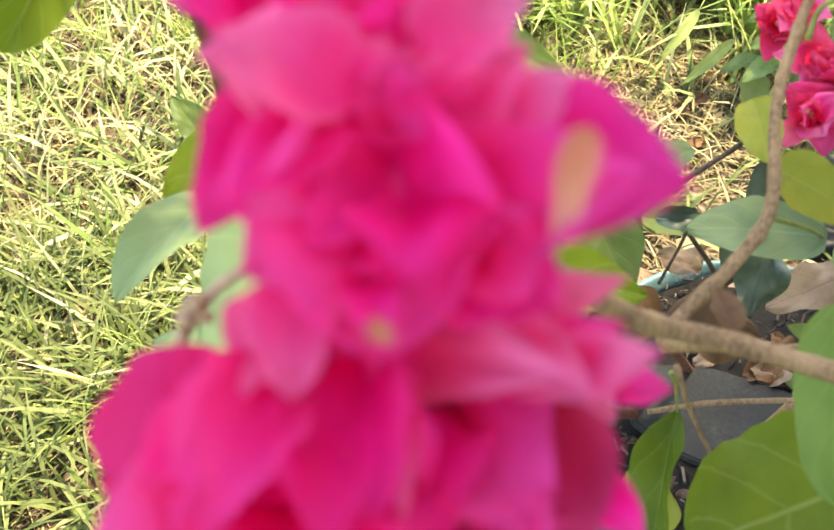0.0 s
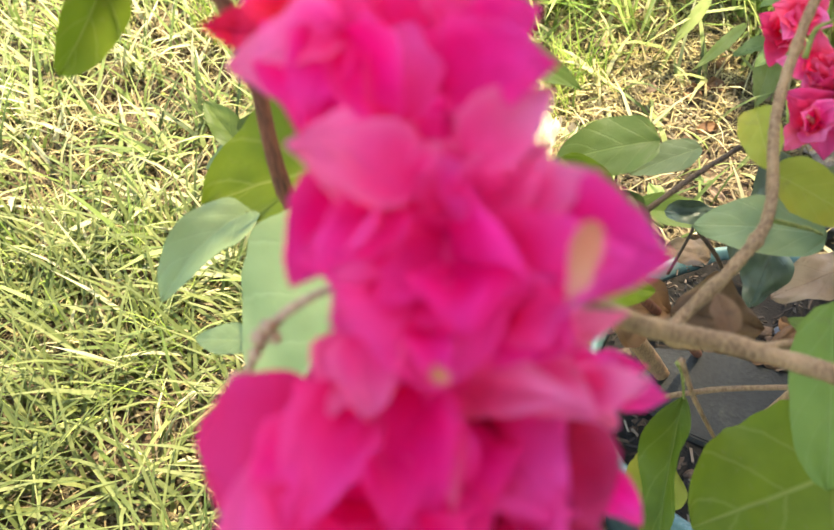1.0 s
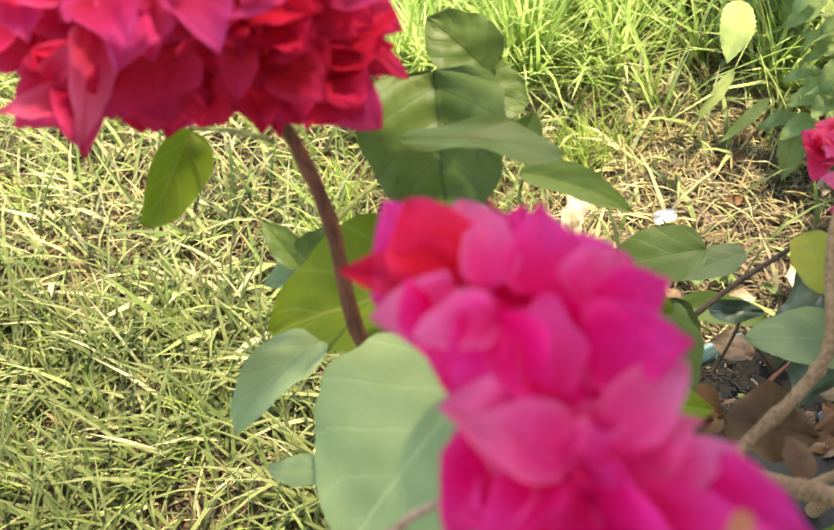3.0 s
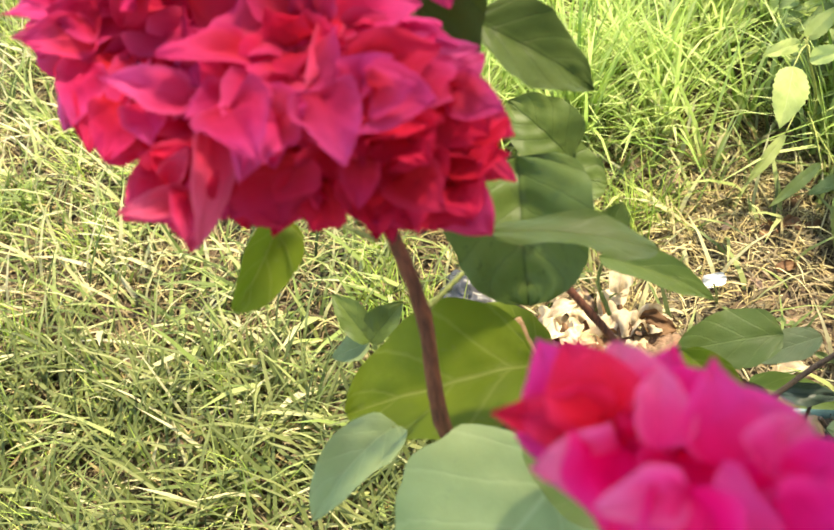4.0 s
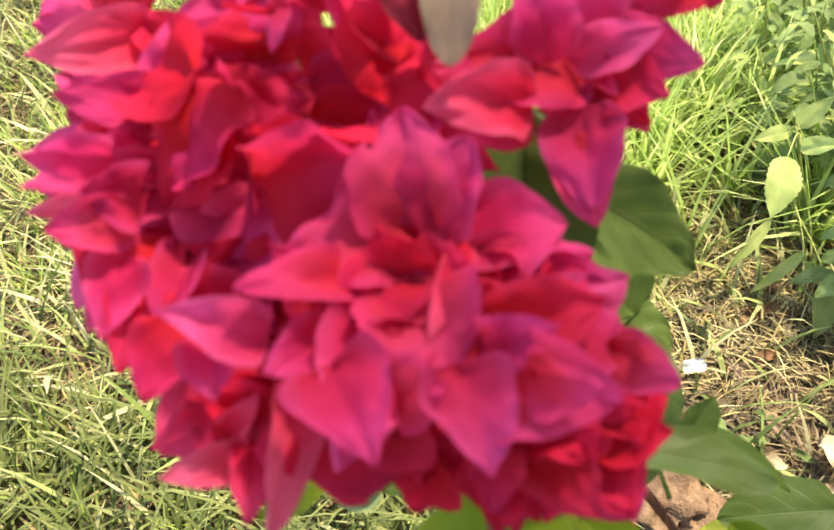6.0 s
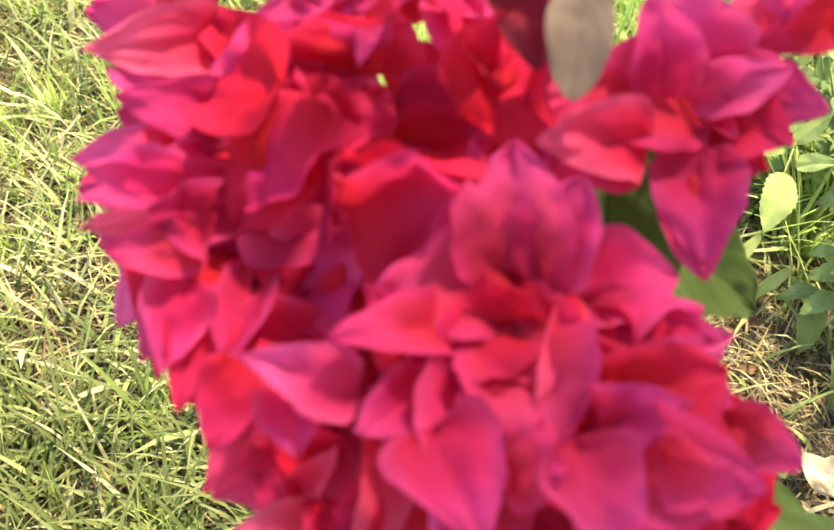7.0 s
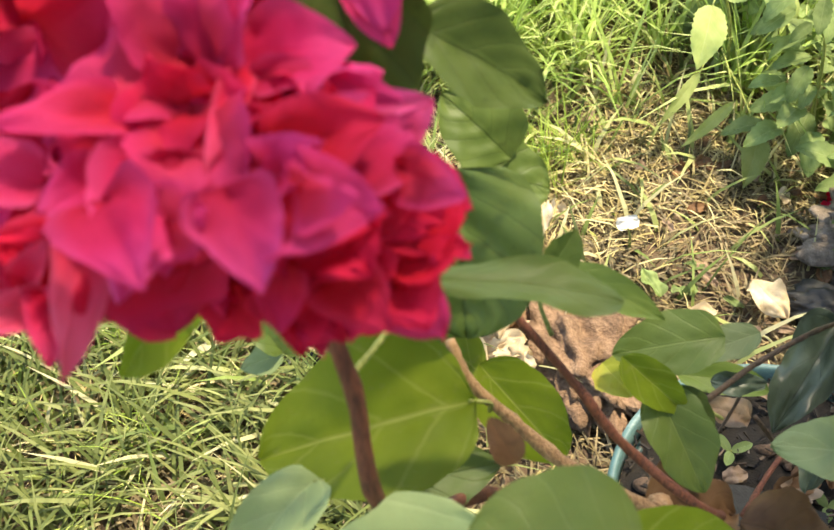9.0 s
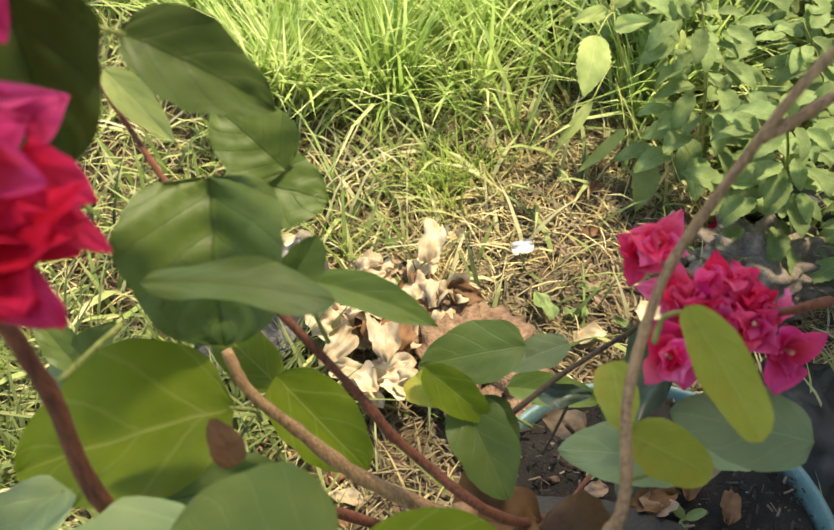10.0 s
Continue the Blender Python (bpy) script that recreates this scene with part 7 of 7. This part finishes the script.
bract(SPIKE, (0.1739, 0.1263, 0.8167), (0.1756, 0.1102, 0.8244), (0.311, -0.063, 0.948), 0.0158, PINK, fold=10, curl=16, cup=0.13, twist=-3, seed=536, crush=0.13)
bract(SPIKE, (0.1844, 0.1282, 0.8161), (0.1888, 0.1133, 0.8216), (-0.214, -0.284, 0.935), 0.0159, PINK, fold=4, curl=46, cup=0.21, twist=-11, seed=537, crush=0.13)
bract(SPIKE, (0.1949, 0.131, 0.8137), (0.2013, 0.1179, 0.8176), (-0.289, -0.225, 0.93), 0.0149, PINK, fold=16, curl=29, cup=0.07, twist=6, seed=538, crush=0.13)
loose_bracts(SPIKE, (0.1778, 0.168, 0.8232), (0.017, 0.014, 0.026), (0.101, -0.57, 0.815), 7, 0.02, PINKS, 79)
loose_bracts(SPIKE, (0.1773, 0.1359, 0.8055), (0.022, 0.016, 0.02), (0.125, -0.402, 0.907), 7, 0.021, PINKS, 80)
loose_bracts(SPIKE, (0.1675, 0.1919, 0.8319), (0.015, 0.012, 0.014), (0.159, -0.685, 0.711), 5, 0.018, PINKS, 83)

# small far head beyond the knobbly branch
FAR = [FLAME, BLUSH, CORAL, PALE]
floret((0.2835, 0.4393, 0.6718), (-0.42, -0.573, 0.704), 0.0132, FAR, 0, 48, 4, 4)
floret((0.2991, 0.4216, 0.6664), (-0.212, -0.611, 0.763), 0.0132, FAR, 40, 48, 4, 4)
floret((0.2943, 0.3872, 0.6643), (-0.371, -0.597, 0.711), 0.0132, FAR, 80, 48, 4, 4)
floret((0.2898, 0.439, 0.6797), (-0.369, -0.52, 0.77), 0.0132, FAR, 10, 48, 4, 4)
floret((0.3146, 0.4191, 0.6734), (-0.229, -0.53, 0.816), 0.0132, FAR, 50, 48, 4, 4)
floret((0.3287, 0.4022, 0.6705), (-0.109, -0.539, 0.835), 0.0132, FAR, 90, 48, 4, 4)
floret((0.3456, 0.3926, 0.6673), (0.167, -0.742, 0.649), 0.017, [SALMON, LILAC], 20, 58, 3, 2)
floret((0.3016, 0.3976, 0.6614), (-0.443, -0.8, 0.405), 0.017, [SALMON, LILAC], 60, 58, 3, 1)
stem([(0.3456, 0.3894, 0.7052), (0.3366, 0.4112, 0.6714), (0.3127, 0.4272, 0.6674), (0.2925, 0.4426, 0.6693)], [0.002, 0.0018, 0.0014, 0.001], BARK_RED, "thin flowering shoot", seed=17)
loose_bracts(HEAD, (0.3232, 0.4195, 0.6596), (0.03, 0.022, 0.024), (-0.293, -0.633, 0.716), 70, 0.0125, FAR, 81)


# ---- things on the ground ----
def rest(x, y, up=0.0):
    return Vector((x, y, ground_height(x, y) + up))


# white scrap
spot = Vector((0.28, 1.058, 0))
bm = blade(0.034, 0.022, 24, 8, 0.1, 0.12, 0.0, long=10, wide=8, seed=3, crumple=0.12)
scrap = part("paper_scrap", bm, PAPER, None, at=aim(rest(spot.x - 0.017, spot.y, 0.018), rest(spot.x + 0.02, spot.y + 0.006, 0.028), (0.2, -0.7, 1)))
tagged(scrap, "small white paper scrap lying on the grass", "paper")


def dry_leaf(x, y, up, long, wide, turn, material, label, seed, curl=50, tilt=0.2, group="", crush=0.16):
    rnd = random.Random(seed)
    base = rest(x, y, up)
    way = Vector((math.cos(radians(turn)), math.sin(radians(turn)), tilt))
    ob = part("dry_leaf", blade(long, wide, rnd.uniform(5, 30), curl, 0.5, 0.75, 0.5, long=18, wide=12, dents=0.6, seed=seed, crumple=crush, ragged=0.09 + crush), material, None, at=aim(base, base + way, (rnd.uniform(-0.4, 0.4), rnd.uniform(-0.7, 0), 1)))
    return tagged(ob, label, "dry leaf", group)


spot = Vector((0.4734, 0.9913, 0))
dry_leaf(spot.x - 0.03, spot.y - 0.03, 0.035, 0.075, 0.045, -60, LEAF_STRAW, "curled bleached dry leaf on bare soil", 51, 60)
dry_leaf(spot.x - 0.12, spot.y - 0.09, 0.02, 0.05, 0.03, 20, LEAF_STRAW, "pale dry leaf on the soil", 52, 30)
dry_leaf(spot.x - 0.15, spot.y - 0.06, 0.02, 0.05, 0.03, 120, LEAF_WEED, "fallen green leaf on the soil", 53, 30)
green_rnd = random.Random(27)
for k in range(12):
    dry_leaf(0.45 + green_rnd.uniform(-0.14, 0.16), 0.98 + green_rnd.uniform(-0.12, 0.12), 0.015, green_rnd.uniform(0.02, 0.035), green_rnd.uniform(0.01, 0.018), green_rnd.uniform(0, 360), LEAF_WEED if k % 2 else LEAF_BEIGE, "small fallen green leaf on bare soil" if k % 2 else "small dry beige leaf on bare soil", 160 + k, green_rnd.uniform(10, 60), 0.1, "small leaves on bare soil")
pile = Vector((0.085, 0.905, 0))
pile_rnd = random.Random(21)
for k in range(60):
    dry_leaf(pile.x + 0.015 + pile_rnd.gauss(0, 0.045), pile.y - 0.02 + pile_rnd.gauss(0, 0.06), pile_rnd.uniform(0.015, 0.075), pile_rnd.uniform(0.04, 0.075), pile_rnd.uniform(0.026, 0.05), pile_rnd.uniform(0, 360), LEAF_STRAW if k % 4 else LEAF_DEAD, "crumpled bleached dry leaf in a heap" if k % 4 else "brown dry leaf in a heap", 60 + k, pile_rnd.uniform(40, 150), pile_rnd.uniform(-0.3, 0.8), "heap of dry leaves", 0.3)
scatter = random.Random(31)
for k in range(60):
    x, y = scatter.uniform(0.05, 0.75), scatter.uniform(0.55, 1.4)
    if (x - 0.378) ** 2 + (y - 0.5) ** 2 < 0.03:
        continue
    dry_leaf(x, y, 0.012, scatter.uniform(0.02, 0.05), scatter.uniform(0.012, 0.028), scatter.uniform(0, 360), scatter.choice((LEAF_DEAD, LEAF_DEAD, LEAF_STRAW, LEAF_BEIGE)), "small brown dry leaf fallen on the soil", 200 + k, scatter.uniform(10, 60), 0.05, "fallen leaves on the soil")


def crumple(x, y, size, material, name, label, category, seed):
    bm = bmesh.new()
    bmesh.ops.create_icosphere(bm, subdivisions=4, radius=1)
    s = Vector((seed, seed * 2.0, 0))
    for v in bm.verts:
        d = 0.45 * abs(noise.noise(v.co * 2.2 + s)) + 0.35 * abs(noise.noise(v.co * 5 + s)) + 0.15 * abs(noise.noise(v.co * 11 + s))
        v.co = v.co * (0.6 + d)
        v.co = Vector((v.co.x * size[0], v.co.y * size[1], max(v.co.z, -0.3) * size[2]))
    ob = part(name, smooth(bm), material, None, at=Matrix.Translation(rest(x, y, 0.3 * size[2])))
    return tagged(ob, label, category)


bag = Vector((-0.0539, 0.9774, 0))
crumple(bag.x, bag.y - 0.02, (0.075, 0.06, 0.075), GREY_FILM, "plastic_bag", "crumpled shiny grey-black plastic bag on the grass", "plastic bag", 3)
crumple(bag.x + 0.01, bag.y - 0.14, (0.06, 0.075, 0.06), BLACK_FILM, "plastic_bag", "crumpled black plastic bag half under dry leaves", "plastic bag", 5)
dark = Vector((0.5303, 0.9443, 0))
crumple(dark.x + 0.03, dark.y, (0.09, 0.05, 0.035), BLACK_FILM, "plastic_bag", "crumpled black plastic sheet on bare soil", "plastic bag", 7)
# the next two black sheets are added where only deep shade lies
crumple(0.655, 0.79, (0.1, 0.14, 0.05), BLACK_FILM, "plastic_bag", "wide crumpled black sheet standing in for deep shade beside the pot", "plastic bag", 11)
crumple(0.72, 1.2, (0.12, 0.06, 0.05), BLACK_FILM, "plastic_bag", "black sheet standing in for the shadow under the weeds", "plastic bag", 13)
low = Vector((-0.1101, 0.7905, 0))
crumple(low.x, low.y, (0.05, 0.05, 0.04), BLACK_FILM, "plastic_bag", "torn black plastic bag under the leaves", "plastic bag", 9)

spot = Vector((0.221, 0.8318, 0))
stone = part("rock", lump((0.075, 0.12, 0.04), 0.5, 4, 5, grain=3.4), ROCK, None, at=Matrix.Translation(rest(spot.x, spot.y, 0.03)) @ pose(0, 0, 0, 0, 0, 25))
tagged(stone, "reddish brown earthy rock half sunk in soil", "rock")
corners = [Vector(q) for q in ((0.2642, 0.521, 0.285), (0.2705, 0.465, 0.285), (0.2992, 0.4439, 0.285), (0.352, 0.4275, 0.285), (0.3955, 0.4556, 0.285), (0.4041, 0.5106, 0.285), (0.3379, 0.5258, 0.285))]
bm = bmesh.new()
mid = sum(corners, Vector()) / len(corners)
low_face = bm.faces.new([bm.verts.new((c.x - mid.x, c.y - mid.y, -0.006 + 0.002 * noise.noise(c * 60))) for c in corners])
lifted = bmesh.ops.extrude_face_region(bm, geom=[low_face])
for v in lifted["geom"]:
    if isinstance(v, bmesh.types.BMVert):
        v.co = Vector((v.co.x * 0.96, v.co.y * 0.96, 0.003))
bmesh.ops.bevel(bm, geom=bm.edges[:], offset=0.0015, segments=2, affect="EDGES")
bmesh.ops.recalc_face_normals(bm, faces=bm.faces)
slab = part("slate", bm, SLATE, None, at=Matrix.Translation((mid.x, mid.y, 0.28)) @ pose(0, 0, 0, 3, 2, 0))
tagged(slab, "flat dark grey slate piece on the potting soil", "stone")
spot = Vector((0.5899, 0.9968, 0))
stone = part("soil_mound", lump((0.1, 0.075, 0.05), 0.45, 9, 5, grain=3.2), GREYSOIL, None, at=Matrix.Translation(rest(spot.x + 0.04, spot.y + 0.06, 0.015)))
tagged(stone, "low heap of grey-brown crumbly soil beside the weeds", "soil mound")
# fallen bracts
fall = random.Random(41)
spot = Vector((0.5657, 1.1472, 0))
for k in range(4):
    b = part("fallen_bract", blade(0.02, 0.014, 10, 30, 0.45, 0.6, 0.3, long=8, wide=6, seed=k), SCARLET, None, at=aim(rest(spot.x + fall.uniform(-0.03, 0.03), spot.y + fall.uniform(-0.02, 0.02), 0.02), rest(spot.x + 0.05, spot.y + fall.uniform(-0.05, 0.05), 0.02), (0, -0.3, 1)))
    tagged(b, "fallen red bract on the soil", "bract", "fallen bracts")

# seedlings in the pot
for k, (x, y) in enumerate(((((0.4048, 0.5186, 0.3169))[0], ((0.4048, 0.5186, 0.3169))[1]), (0.33, 0.56))):
    root = Vector((x, y, 0.252))
    s = thing("seedling", root, "tiny green seedling in the potting soil", "seedling", "seedlings in the pot")
    part("stem", tube([root, root + Vector((0.002, 0, 0.012)), root + Vector((0, 0, 0.024))], [0.0008, 0.0007, 0.0006], 6, 0, k, 3), TWIG_GREEN, s)
    for a in (20, 140, 250):
        way = Vector((math.cos(radians(a)), math.sin(radians(a)), 0.4))
        part("leaf", blade(0.02, 0.009, 12, 20, 0.6, 0.6, long=8, wide=4, seed=a), LEAF_WEED, s, at=aim(root + Vector((0, 0, 0.022)), root + Vector((0, 0, 0.022)) + way, (0, -0.2, 1)))


# chips, husks and dead bits on the potting soil
def build_mulch():
    rnd = random.Random(17)
    bm = bmesh.new()
    for _ in range(1300):
        a, r = rnd.uniform(0, 6.2832), 0.143 * math.sqrt(rnd.random())
        c = Vector((r * math.cos(a), r * math.sin(a), 0.27 + rnd.uniform(-0.004, 0.01)))
        k = rnd.random() ** 2.5
        long, wide, thick = 0.002 + 0.014 * k * rnd.uniform(0.6, 1.3), 0.001 + 0.004 * k * rnd.random(), rnd.uniform(0.0006, 0.002)
        m = Matrix.Translation(c) @ pose(0, 0, 0, rnd.uniform(-35, 35), rnd.uniform(-30, 30), rnd.uniform(0, 360))
        q = [bm.verts.new(m @ Vector((x * long / 2 * rnd.uniform(0.6, 1), y * wide / 2 * rnd.uniform(0.6, 1), z * thick / 2))) for z in (-1, 1) for x, y in ((-1, -1), (1, -1), (1, 1), (-1, 1))]
        for f in ((3, 2, 1, 0), (4, 5, 6, 7), (0, 1, 5, 4), (1, 2, 6, 5), (2, 3, 7, 6), (3, 0, 4, 7)):
            bm.faces.new([q[i] for i in f])
    ob = part("mulch", bm, MULCH, None, kind="stuff", at=Matrix.Translation(POT))
    tagged(ob, "bark chips, husks and dead bits on potting soil", "mulch")


build_mulch()
pot_rnd = random.Random(23)
for k in range(16):
    a, r = pot_rnd.uniform(0, 6.28), 0.12 * pot_rnd.random() ** 0.5
    base = POT + Vector((r * math.cos(a), r * math.sin(a), 0.28))
    way = Vector((pot_rnd.uniform(-1, 1), pot_rnd.uniform(-1, 1), 0.15))
    d = part("dry_leaf", blade(pot_rnd.uniform(0.02, 0.05), pot_rnd.uniform(0.012, 0.03), pot_rnd.uniform(5, 30), pot_rnd.uniform(20, 90), 0.5, 0.6, 0.35, long=14, wide=8, seed=500 + k, crumple=0.3, ragged=0.4), pot_rnd.choice((LEAF_DEAD, LEAF_DEAD, LEAF_DEAD, LEAF_BEIGE)), None, at=aim(base, base + way, (0, -0.3, 1)))
    tagged(d, "withered brown leaf on the potting soil", "dry leaf", "dead leaves in the pot")
